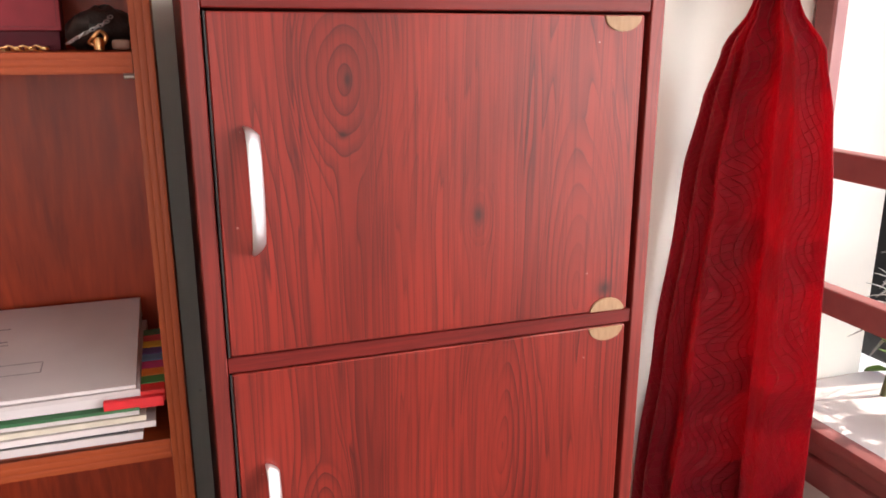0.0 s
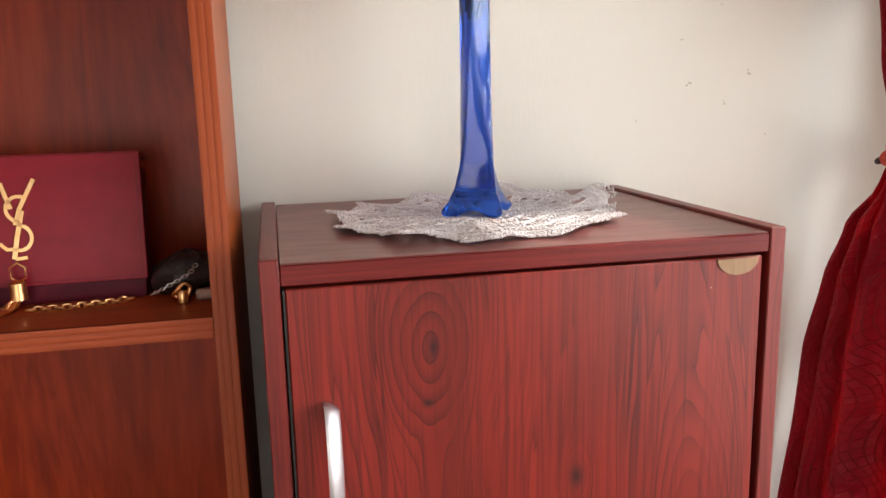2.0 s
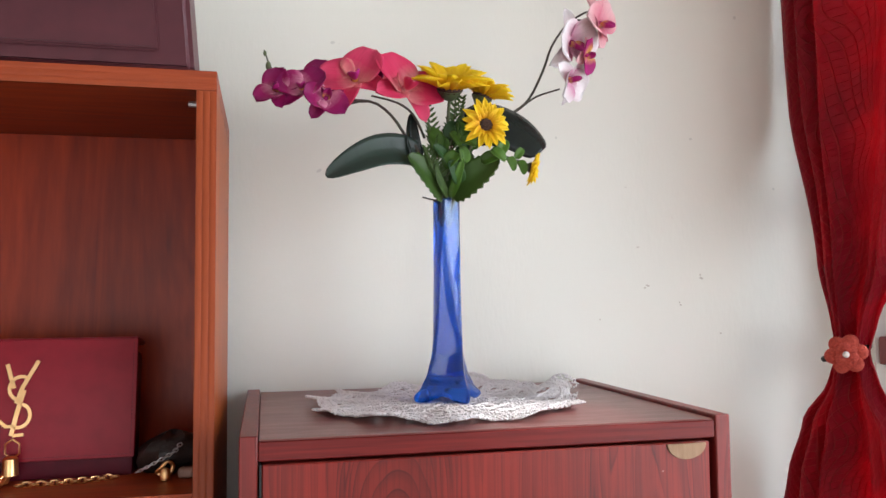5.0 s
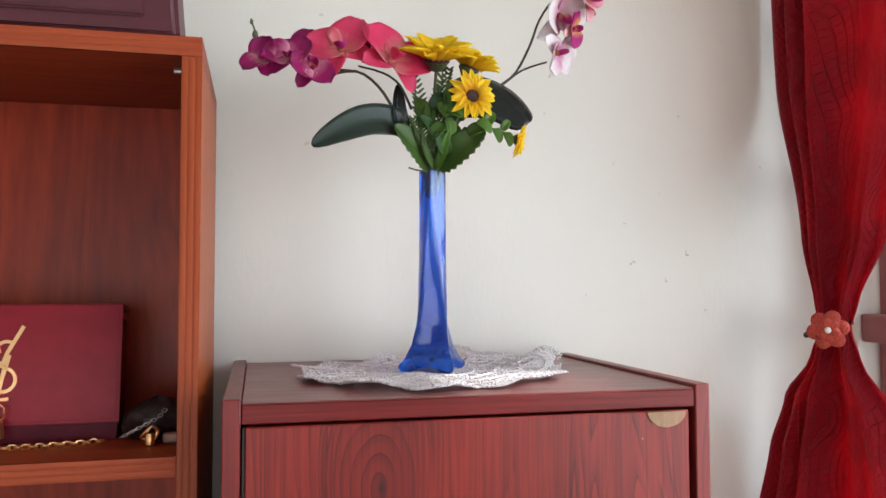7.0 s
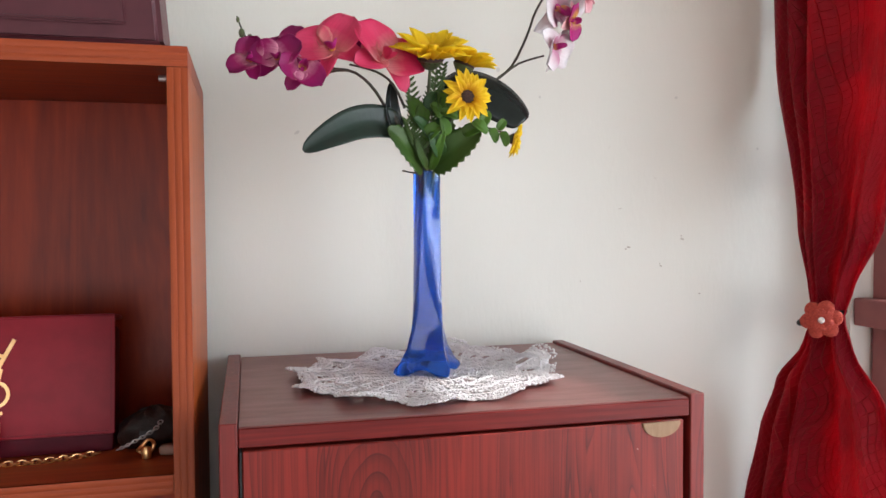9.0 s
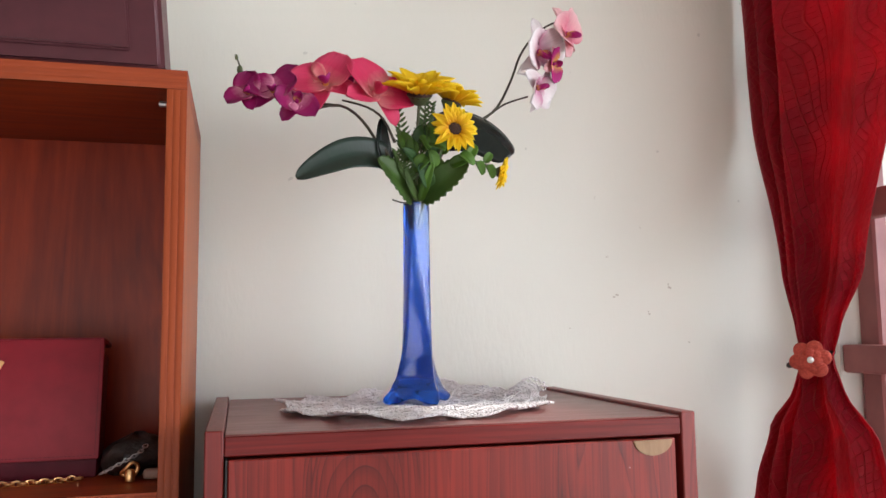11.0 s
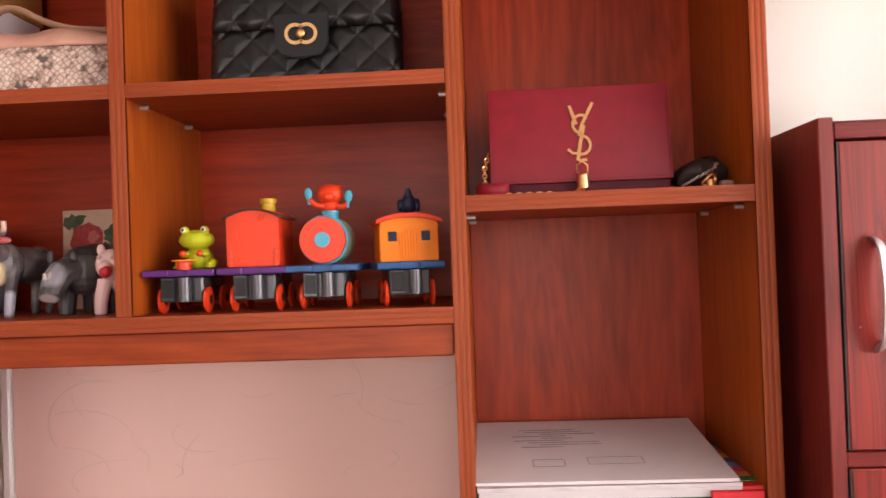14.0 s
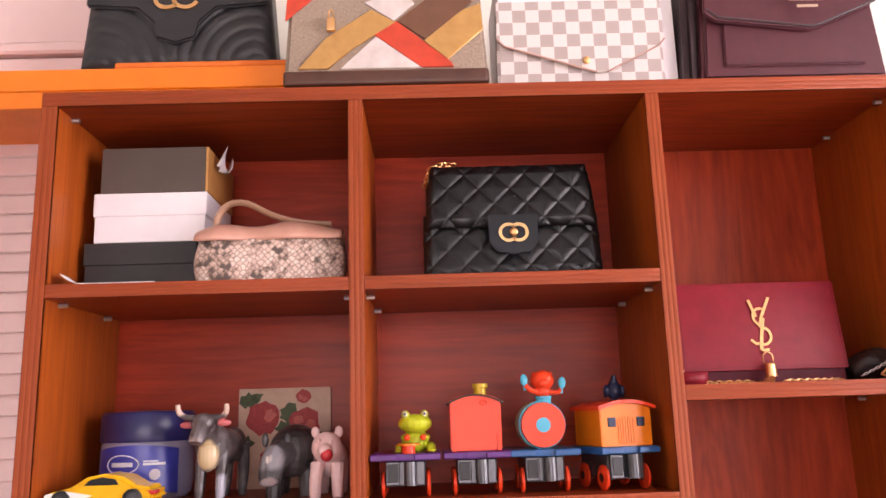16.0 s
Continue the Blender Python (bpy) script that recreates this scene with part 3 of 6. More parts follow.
def doily_point(a, t):
    """a: angle, t: 0 at the middle, 1 at the rim."""
    scallop = 1 + 0.062 * t * math.cos(11 * a + 0.5 * math.sin(3 * a)) + 0.02 * t * math.sin(3 * a + 1) + 0.014 * t ** 4 * math.sin(33 * a)
    r = 0.153 * t * scallop
    ruffle = max(0.0, (t - 0.62) / 0.38) ** 1.4
    z = 0.003 + ruffle * (0.0032 + 0.0032 * math.sin(11 * a + 0.8) + 0.002 * math.sin(5 * a)) + 0.0012 * noise.noise((40 * r * math.cos(a), 40 * r * math.sin(a), 2))
    lift = math.exp(-((a - radians(58)) / 0.30) ** 2) * 0.017 + math.exp(-((a - radians(8)) / 0.16) ** 2) * 0.018
    z += lift * ruffle
    return Vector((r * 1.02 * math.cos(a), r * 0.98 * math.sin(a), max(z, 0.0022)))


NA, NR = 264, 44


def doily_hole(i, j):
    """Openings of the lace: small eyelets inside, taller ones between the shells of the border."""
    k = i % 12
    return (10 <= j <= 12 and i % 8 < 4) or (17 <= j <= 20 and k in (1, 2, 3, 7, 8, 9)) or (25 <= j <= 29 and k in (0, 1, 4, 5, 8, 9)) or (34 <= j <= 38 and k in (2, 3, 4, 7, 8, 9))


bm = bmesh.new()
grid = [[bm.verts.new(doily_point(2 * math.pi * i / NA, 0.04 + 0.93 * j / NR)) for i in range(NA)] for j in range(NR + 1)]
for j in range(NR):
    for i in range(NA):
        if not doily_hole(i, j):
            bm.faces.new((grid[j][i], grid[j][(i + 1) % NA], grid[j + 1][(i + 1) % NA], grid[j + 1][i]))
bm.faces.new(grid[0])
bmesh.ops.delete(bm, geom=[v for v in bm.verts if not v.link_faces], context="VERTS")
lace_ob = part("lace", bm, lace, doily, "", 60)
so = lace_ob.modifiers.new("thickness", "SOLIDIFY")
so.thickness, so.offset = 0.0012, 0.0
bm = bmesh.new()
for j in (6, 15, 23, 32, 41):
    pts = [doily_point(2 * math.pi * i / 132, 0.04 + 0.93 * j / NR) + Vector((0, 0, 0.0012 + 0.0008 * (i % 2))) for i in range(132)]
    join(bm, tube(pts, 0.0016, 5, closed=True, smooth=1))
for k in range(22):
    a = 2 * math.pi * k / 22
    pts = [doily_point(a + 0.05 * math.sin(t * 9), t) + Vector((0, 0, 0.0012 + 0.0007 * (i % 2))) for i, t in enumerate([0.05 + 0.9 * i / 24 for i in range(25)])]
    join(bm, tube(pts, 0.0014, 5, smooth=1))
rl = random.Random(11)
bead = bmesh.new()
bmesh.ops.create_icosphere(bead, subdivisions=1, radius=1)
bv, bf = [v.co.copy() for v in bead.verts], [[v.index for v in f.verts] for f in bead.faces]
bead.free()
verts, faces = [], []
places = [(rl.uniform(0, 2 * math.pi), round(math.sqrt(rl.uniform(0.02, 0.97)) * 36) / 36) for k in range(7200)]
for ring, cnt in ((0.975, 300), (1.0, 320), (1.018, 330)):
    places += [(2 * math.pi * k / cnt + rl.uniform(-0.004, 0.004), ring + 0.008 * (k % 2)) for k in range(cnt)]
for a, t in places:
    if doily_hole(int(a / (2 * math.pi) * NA), int((t - 0.04) / 0.93 * NR)):
        continue
    q, q2 = doily_point(a, t), doily_point(a + 0.03, t)
    turn = Vector((1, 0, 0)).rotation_difference((q2 - q).normalized()).to_matrix() @ Matrix.Rotation(rl.uniform(-0.8, 0.8), 3, "Z")
    sx = rl.uniform(0.0018, 0.0028)
    base = len(verts)
    q = q + Vector((0, 0, rl.choice((0.0003, 0.0010, 0.0016))))
    verts += [q + turn @ Vector((v.x * sx, v.y * 0.0012, v.z * 0.0014)) for v in bv]
    faces += [[i + base for i in f] for f in bf]
me = bpy.data.meshes.new("stitches")
me.from_pydata([tuple(v) for v in verts], [], faces)
me.materials.append(lace)
me.shade_smooth()
st = new("stitches", me)
st.parent = doily
tagged(st, "dense crochet stitches", kind="stuff")
tagged(part("cording", bm, lace, doily, "raised crochet stitches", 60), kind="stuff")

# ---- the artificial flowers ----


def petal_mat(name, base, middle, tip, rough=0.5, through=0.25, vein=0.25):
    n = Nodes(name)
    sep = n.node("SeparateXYZ", 0, (), Vector=n.co.outputs["Generated"])
    fac = n.math("ADD", sep, n.math("MULTIPLY", n.math("SUBTRACT", n.noise(n.co.outputs["Generated"], 3.0, 2), 0.5), 0.35))
    col = n.ramp(fac, (0.08, base), (0.45, middle), (0.92, tip))
    streak = n.noise(n.node("Mapping", 0, (), Vector=n.co.outputs["Generated"], Scale=(1.5, 26, 1)), 1.0, 2)
    col = n.mix(n.math("MULTIPLY", n.ramp(streak, (0.4, 0.0), (0.7, 1.0)), vein), col, tuple(v * 0.6 for v in middle))
    n.bump(streak, 0.25, 0.0008)
    n.set(Base_Color=col, Roughness=rough, Specular_IOR_Level=0.35)
    tr = n.node("BsdfTranslucent", 0, (), Color=col)
    mx = n.node("MixShader", 0, (), i0=through, i1=n.b.outputs[0], i2=tr)
    n.t.links.new(mx, n.t.nodes["Material Output"].inputs[0])
    return n.m


coral = petal_mat("coral_pink_petal", (0.80, 0.25, 0.25), (0.74, 0.045, 0.14), (0.72, 0.07, 0.16))
coral_w = petal_mat("pale_throat_coral_petal", (0.82, 0.34, 0.34), (0.72, 0.045, 0.13), (0.66, 0.03, 0.11))
magenta = petal_mat("magenta_petal", (0.75, 0.30, 0.42), (0.36, 0.008, 0.12), (0.24, 0.006, 0.10))
blush = petal_mat("blush_white_petal", (0.70, 0.30, 0.45), (0.88, 0.76, 0.78), (0.90, 0.87, 0.87))
blush_pink = petal_mat("pale_pink_petal", (0.72, 0.20, 0.28), (0.80, 0.36, 0.40), (0.85, 0.55, 0.56))
lip_mag = petal_mat("deep_magenta_lip", (0.80, 0.45, 0.10), (0.42, 0.008, 0.16), (0.45, 0.02, 0.2))
yellow = petal_mat("sunflower_yellow", (0.86, 0.42, 0.004), (0.98, 0.68, 0.012), (0.98, 0.76, 0.020), through=0.38, vein=0.06)
seed = plain("dark_brown_seed_disc", (0.06, 0.022, 0.012), (0.03, 0.012, 0.008), 0.8, 0, 300, 1.0, 900, 0.002)
stem_g = plain("olive_plastic_stem", (0.10, 0.13, 0.045), (0.06, 0.07, 0.03), 0.5, 0, 60)
stem_b = plain("dark_orchid_stem", (0.055, 0.06, 0.030), (0.05, 0.03, 0.025), 0.5, 0, 60)
leaf_d = petal_mat("dark_orchid_leaf", (0.020, 0.034, 0.026), (0.026, 0.046, 0.034), (0.022, 0.036, 0.028), 0.38, 0.03)
leaf_k = petal_mat("black_green_leaf", (0.010, 0.014, 0.012), (0.010, 0.015, 0.013), (0.014, 0.018, 0.016), 0.25, 0.0)
leaf_g = petal_mat("fresh_green_leaf", (0.06, 0.12, 0.018), (0.085, 0.19, 0.022), (0.10, 0.22, 0.03), 0.45, 0.2)
leaf_e = petal_mat("deep_green_leaf", (0.02, 0.06, 0.015), (0.03, 0.085, 0.018), (0.04, 0.10, 0.02), 0.45, 0.12)
leaf_o = petal_mat("olive_green_leaf", (0.045, 0.085, 0.018), (0.055, 0.115, 0.020), (0.075, 0.115, 0.028), 0.45, 0.12)


def petal_bm(length, width, cup=0.2, bend=0.3, point=1.0, nu=8, nv=8, fold=0.0, wavy=0.0, seed_v=0.0):
    """A petal from the origin along +x, its face towards +z."""
    def fn(u, v):
        t = v
        w = width * (math.sin(math.pi * min(1.0, t ** 0.75 * 0.96 + 0.04)) ** (0.62 * point))
        s = (u - 0.5) * 2
        a = bend * t
        x = length * (math.sin(a) / bend if abs(bend) > 1e-3 else t)
        z = length * ((1 - math.cos(a)) / bend if abs(bend) > 1e-3 else 0)
        z += cup * w * s * s + fold * abs(s) * w + wavy * width * math.sin(5 * t + 3 * s + seed_v) * abs(s)
        return Vector((x, s * w / 2, z))
    bm = sheet(fn, nu, nv)
    bmesh.ops.remove_doubles(bm, verts=bm.verts, dist=1e-5)
    return bm


def petal(name, bm, material, parent, m, thick=0.0006):
    ob = part(name, bm, material, parent, "", 60)
    so = ob.modifiers.new("thickness", "SOLIDIFY")
    so.thickness = thick
    ob.matrix_basis = m
    return ob


def facing(at, normal, roll=0.0):
    """A pose whose z axis is the normal and whose x axis points up, turned by roll degrees."""
    z = Vector(normal).normalized()
    up = Vector((0, 0, 1)) if abs(z.z) < 0.97 else Vector((0, 1, 0))
    x = (up - z * up.dot(z)).normalized()
    m = Matrix((x, z.cross(x), z)).transposed().to_4x4()
    return Matrix.Translation(at) @ m @ Matrix.Rotation(radians(roll), 4, "Z")


def orchid(parent, at, normal, size, roll, wide, narrow, lip, rnd):
    core = part("blossom", ball((0, 0, 0.002), (size * 0.10, size * 0.10, size * 0.12), 10, 8), lip, parent, "", 60)
    core.matrix_basis = facing(at, normal, roll)
    for k, (ang, ln, wd, mt) in enumerate(((0, 0.95, 0.62, narrow), (128, 0.92, 0.60, narrow), (-128, 0.92, 0.60, narrow), (66, 1.0, 1.12, wide), (-66, 1.0, 1.12, wide))):
        b = petal_bm(size * ln, size * wd, 0.12 + 0.1 * rnd.random(), -0.25 - 0.5 * rnd.random() if k < 3 else 0.15 - 0.5 * rnd.random(), 0.52, 8, 10, 0, 0.05, 6 * rnd.random())
        lift = 0.22 if k > 2 else 0.05
        petal("petal", b, mt, core, Matrix.Rotation(radians(ang + rnd.uniform(-8, 8)), 4, "Z") @ Matrix.Rotation(-lift - 0.2 * rnd.random(), 4, "Y"))
    b = petal_bm(size * 0.55, size * 0.36, 0.6, 0.9, 0.9)
    petal("lip", b, lip, core, Matrix.Rotation(radians(180), 4, "Z") @ Matrix.Rotation(-0.7, 4, "Y"))
    return core


rnd = random.Random(4)
spray = thing("orchid_spray", (0, 0, 0), "artificial coral and magenta orchid spray standing in the vase", "artificial flower")
VT = 1.418
part("stem", tube([(0.255, 0.953, VT), (0.252, 0.952, 1.45), (0.213, 0.947, 1.512), (0.190, 0.945, 1.545), (0.163, 0.943, 1.561), (0.125, 0.94, 1.553), (0.10, 0.938, 1.551)], 0.0023, 7, 0.6), stem_b, spray, "", 60)
part("stem", tube([(0.163, 0.943, 1.561), (0.13, 0.955, 1.566), (0.085, 0.955, 1.573), (0.060, 0.95, 1.583), (0.047, 0.948, 1.597), (0.039, 0.945, 1.617)], 0.0018, 7, 0.5), stem_b, spray, "", 60)
part("stem", tube([(0.232, 0.95, 1.520), (0.216, 0.94, 1.546), (0.196, 0.94, 1.560), (0.165, 0.94, 1.567)], 0.0018, 7, 0.7), stem_b, spray, "", 60)
for at, r in (((0.040, 0.945, 1.613), 0.0022), ((0.044, 0.944, 1.598), 0.0036), ((0.053, 0.946, 1.592), 0.0040), ((0.060, 0.944, 1.586), 0.0044), ((0.049, 0.944, 1.588), 0.004)):
    part("bud", ball(at, (r, r, r * 1.5), 10, 8), stem_g, spray, "small green bud", 60)
orchid(spray, (0.143, 0.922, 1.580), (-0.2, -0.84, 0.45), 0.045, 24, coral, coral, lip_mag, rnd)
orchid(spray, (0.203, 0.925, 1.572), (0.35, -0.80, 0.45), 0.051, -28, coral_w, coral, coral_w, rnd)
orchid(spray, (0.176, 0.955, 1.585), (-0.1, -0.4, 0.9), 0.036, 60, coral, coral, lip_mag, rnd)
orchid(spray, (0.054, 0.925, 1.563), (-0.35, -0.80, 0.5), 0.030, 70, magenta, magenta, lip_mag, rnd)
orchid(spray, (0.082, 0.920, 1.566), (-0.2, -0.85, 0.45), 0.033, 10, magenta, magenta, lip_mag, rnd)
orchid(spray, (0.109, 0.915, 1.554), (0.05, -0.9, 0.3), 0.031, 150, magenta, magenta, lip_mag, rnd)
orchid(spray, (0.098, 0.945, 1.582), (-0.1, -0.8, 0.55), 0.031, 40, magenta, magenta, lip_mag, rnd)

spray = thing("orchid_spray", (0, 0, 0), "artificial blush white orchid spray on a tall arching stem", "artificial flower")
part("stem", tube([(0.261, 0.956, VT), (0.266, 0.96, 1.46), (0.304, 0.968, 1.521), (0.350, 0.97, 1.559), (0.374, 0.97, 1.579), (0.395, 0.97, 1.619), (0.407, 0.97, 1.651), (0.428, 0.97, 1.681), (0.454, 0.968, 1.700), (0.478, 0.966, 1.706)], 0.0022, 7, 0.55), stem_b, spray, "", 60)
part("stem", tube([(0.358, 0.97, 1.564), (0.382, 0.965, 1.582), (0.410, 0.950, 1.590)], 0.0016, 7, 0.7), stem_b, spray, "", 60)
part("stem", tube([(0.438, 0.969, 1.690), (0.452, 0.96, 1.686), (0.466, 0.952, 1.682)], 0.0014, 7, 0.7), stem_b, spray, "", 60)
orchid(spray, (0.463, 0.945, 1.676), (0.65, -0.7, 0.1), 0.042, 25, blush_pink, blush_pink, lip_mag, rnd)
orchid(spray, (0.422, 0.942, 1.648), (0.55, -0.78, -0.2), 0.047, 15, blush, blush, lip_mag, rnd)
orchid(spray, (0.440, 0.936, 1.632), (0.6, -0.7, -0.2), 0.026, 120, lip_mag, blush_pink, lip_mag, rnd)
orchid(spray, (0.418, 0.940, 1.600), (0.6, -0.70, -0.35), 0.037, 200, blush, blush, lip_mag, rnd)


def sunflower(at, normal, r, foot, rnd, cup=0.5):
    f = thing("sunflower", (0, 0, 0), "artificial yellow sunflower standing in the vase", "artificial flower", "sunflowers in the vase")
    n = Vector(normal).normalized()
    a = Vector(at)
    part("stem", tube([foot, (foot[0], foot[1], max(foot[2], 1.452)) if foot[2] < 1.4 else foot, Vector((foot[0], foot[1], max(foot[2], 1.45))).lerp(a, 0.5) + Vector((0, 0.004, 0.004)), a - n * r * 0.35, a], 0.0022, 7, 0.9), stem_g, f, "", 60)
    core = part("disc", ball((0, 0, 0), (r * 0.33, r * 0.33, r * 0.17), 14, 8), seed, f, "", 60)
    core.matrix_basis = facing(at, normal)
    sep = part("calyx", lathe(((0.0, -r * 0.32), (r * 0.16, -r * 0.26), (r * 0.34, -0.001)), 12), stem_g, f, "", 60)
    sep.matrix_basis = facing(at, normal)
    for ring, (cnt, ln, lift) in enumerate(((14, 1.0, cup), (13, 0.9, cup + 0.25))):
        for k in range(cnt):
            b = petal_bm(r * ln * rnd.uniform(0.76, 0.92), r * 0.37, 0.35, -0.5 * rnd.random(), 1.1, 4, 8, 0.1)
            ang = 360 * (k + 0.5 * ring) / cnt + rnd.uniform(-6, 6)
            petal("petal", b, yellow, core, Matrix.Rotation(radians(ang), 4, "Z") @ Matrix.Translation((r * 0.24, 0, 0)) @ Matrix.Rotation(-lift + rnd.uniform(-0.15, 0.15), 4, "Y"))


sunflower((0.258, 0.922, 1.575), (-0.05, -0.48, 0.87), 0.048, (0.258, 0.950, VT), rnd, 0.55)
sunflower((0.303, 0.940, 1.572), (0.30, -0.16, 0.93), 0.040, (0.263, 0.951, VT), rnd, 0.55)
sunflower((0.295, 0.898, 1.527), (0.03, -0.98, 0.12), 0.029, (0.260, 0.947, VT), rnd, 0.15)
sunflower((0.360, 0.925, 1.483), (0.90, -0.35, -0.25), 0.021, (0.345, 0.926, 1.490), rnd, 0.35)


def leaf(parent, path, width, face, material, cup=0.15, fold=0.3, tooth=0.0, point=1.0, nv=14):
    """A leaf along a line of points."""
    pts = [Vector(p) for p in path]

    def along(t):
        f = t * (len(pts) - 1)
        i = min(int(f), len(pts) - 2)
        p0, p1, p2, p3 = pts[max(i - 1, 0)], pts[i], pts[i + 1], pts[min(i + 2, len(pts) - 1)]
        t = f - i
        return 0.5 * (2 * p1 + (p2 - p0) * t + (2 * p0 - 5 * p1 + 4 * p2 - p3) * t * t + (3 * p1 - p0 - 3 * p2 + p3) * t ** 3)

    def fn(u, v):
        p, d = along(v), (along(min(1, v + 0.03)) - along(max(0, v - 0.03))).normalized()
        side = d.cross(Vector(face)).normalized()
        up = side.cross(d)
        s = (u - 0.5) * 2
        w = width * math.sin(math.pi * min(1.0, v ** 0.8 * 0.96 + 0.03)) ** (0.6 * point)
        w *= 1 + tooth * (((v * 9) % 1.0) - 0.5) * abs(s)
        return p + side * s * w / 2 + up * (fold * abs(s) * w * 0.5 + cup * s * s * w * 0.5)
    b = sheet(fn, 8, nv)
    ob = part("leaf", b, material, parent, "", 60)
    so = ob.modifiers.new("thickness", "SOLIDIFY")
    so.thickness = 0.0008
    return ob


green = thing("foliage_spray", (0, 0, 0), "artificial green and near-black foliage filling the vase mouth", "artificial foliage")
part("stem", tube([(0.256, 0.948, VT), (0.258, 0.947, 1.46), (0.268, 0.95, 1.53), (0.272, 0.95, 1.575)], 0.0018, 7, 0.5), stem_g, green, "", 60)
part("stem", tube([(0.254, 0.95, VT), (0.250, 0.945, 1.46), (0.238, 0.94, 1.51), (0.234, 0.94, 1.555)], 0.0018, 7, 0.5), stem_g, green, "", 60)
part("stem", tube([(0.262, 0.95, VT), (0.263, 0.948, 1.450), (0.274, 0.935, 1.472), (0.305, 0.925, 1.495), (0.335, 0.925, 1.494), (0.358, 0.925, 1.484)], 0.0016, 7, 0.6), stem_b, green, "", 60)
part("stem", tube([(0.257, 0.951, VT), (0.253, 0.950, 1.450), (0.228, 0.94, 1.487), (0.215, 0.94, 1.515)], 0.0030, 7, 0.8), stem_b, green, "", 60)
leaf(green, [(0.226, 0.945, 1.490), (0.205, 0.935, 1.498), (0.172, 0.925, 1.495), (0.138, 0.918, 1.480), (0.109, 0.912, 1.463)], 0.043, (-0.1, -0.95, 0.3), leaf_d, 0.1, 0.25, nv=20)
leaf(green, [(0.222, 0.945, 1.485), (0.213, 0.94, 1.515), (0.214, 0.945, 1.548)], 0.020, (0.3, -0.9, 0.0), leaf_k, 0.2, 0.4)
leaf(green, [(0.288, 0.955, 1.530), (0.314, 0.950, 1.546), (0.350, 0.943, 1.534), (0.379, 0.935, 1.506)], 0.062, (0.05, -0.95, 0.3), leaf_k, -0.2, -0.15, point=0.55, nv=20)
leaf(green, [(0.252, 0.945, 1.447), (0.232, 0.93, 1.468), (0.205, 0.918, 1.492)], 0.043, (0.2, -0.85, 0.45), leaf_o, 0.1, 0.25, 0.32, nv=28)
leaf(green, [(0.264, 0.942, 1.448), (0.287, 0.925, 1.468), (0.316, 0.915, 1.491)], 0.044, (-0.2, -0.85, 0.45), leaf_o, 0.1, 0.25, 0.32, nv=28)
leaf(green, [(0.262, 0.955, 1.448), (0.278, 0.97, 1.485), (0.292, 0.975, 1.514)], 0.044, (0.0, -1.0, 0.2), leaf_o, 0.1, 0.2, 0.32, nv=28)
leaf(green, [(0.262, 0.942, 1.446), (0.266, 0.925, 1.466), (0.272, 0.915, 1.490)], 0.012, (-0.1, -0.95, 0.3), leaf_g, 0.1, 0.25)
leaf(green, [(0.258, 0.942, 1.446), (0.247, 0.93, 1.462), (0.240, 0.925, 1.482)], 0.010, (0.1, -0.95, 0.3), leaf_o, 0.1, 0.25)
rl = random.Random(21)
for k in range(16):
    c = Vector((0.262 + rl.uniform(-0.022, 0.040), 0.940 + rl.uniform(-0.02, 0.02), rl.uniform(1.462, 1.515)))
    v = Vector((rl.uniform(-0.8, 0.9), rl.uniform(-0.4, 0.1), rl.uniform(0.2, 1.0))).normalized() * rl.uniform(0.022, 0.034)
    leaf(green, [c, c + v * 0.5 + Vector((0, -0.003, 0.002)), c + v], 0.019, (rl.uniform(-0.4, 0.4), -0.9, 0.4), leaf_e if k % 3 else leaf_g, 0.15, 0.3, 0.1, 0.9, 10)
for c, d, r in (((0.280, 0.915, 1.513), (0.4, 0, 1), 0.024), ((0.286, 0.908, 1.505), (-0.9, -0.1, 0.2), 0.022), ((0.268, 0.915, 1.505), (-0.6, 0, 0.8), 0.020), ((0.305, 0.912, 1.50), (0.8, -0.1, -0.6), 0.022),
                ((0.318, 0.920, 1.497), (0.5, 0, 0.9), 0.020), ((0.330, 0.922, 1.494), (0.4, 0, -0.9), 0.018), ((0.340, 0.922, 1.493), (0.6, 0, 0.8), 0.015), ((0.344, 0.922, 1.490), (0.3, -0.1, -0.9), 0.018),
                ((0.296, 0.92, 1.487), (0.6, -0.2, 0.2), 0.024), ((0.276, 0.922, 1.485), (-0.3, -0.2, 0.8), 0.022), ((0.272, 0.93, 1.52), (-0.4, 0, 0.9), 0.018), ((0.31, 0.93, 1.512), (0.7, 0, 0.6), 0.020)):
    v = Vector(d).normalized() * r
    c = Vector(c)
    leaf(green, [c, c + v * 0.5 + Vector((0, -0.002, 0.001)), c + v], r * 0.72, (0.1, -0.9, 0.4), leaf_g, 0.15, 0.3, 0.0, 0.9, 8)
for base, top in (((0.260, 0.948, 1.47), (0.272, 0.95, 1.577)), ((0.250, 0.943, 1.47), (0.234, 0.938, 1.556)), ((0.262, 0.955, 1.50), (0.284, 0.965, 1.575)), ((0.252, 0.935, 1.455), (0.228, 0.92, 1.50))):
    base, top = Vector(base), Vector(top)
    for k in range(11):
        p = base.lerp(top, 0.25 + 0.75 * k / 10)
        ln = 0.020 * (1 - 0.6 * k / 10)
        for s in (-1, 1):
            v = Vector((s * 0.75, rnd.uniform(-0.3, 0.1), 0.75)).normalized() * ln
            leaf(green, [p, p + v * 0.5, p + v], 0.0034, (0, -1, 0.2), leaf_o, 0, 0.2, 0, 1.0, 4)
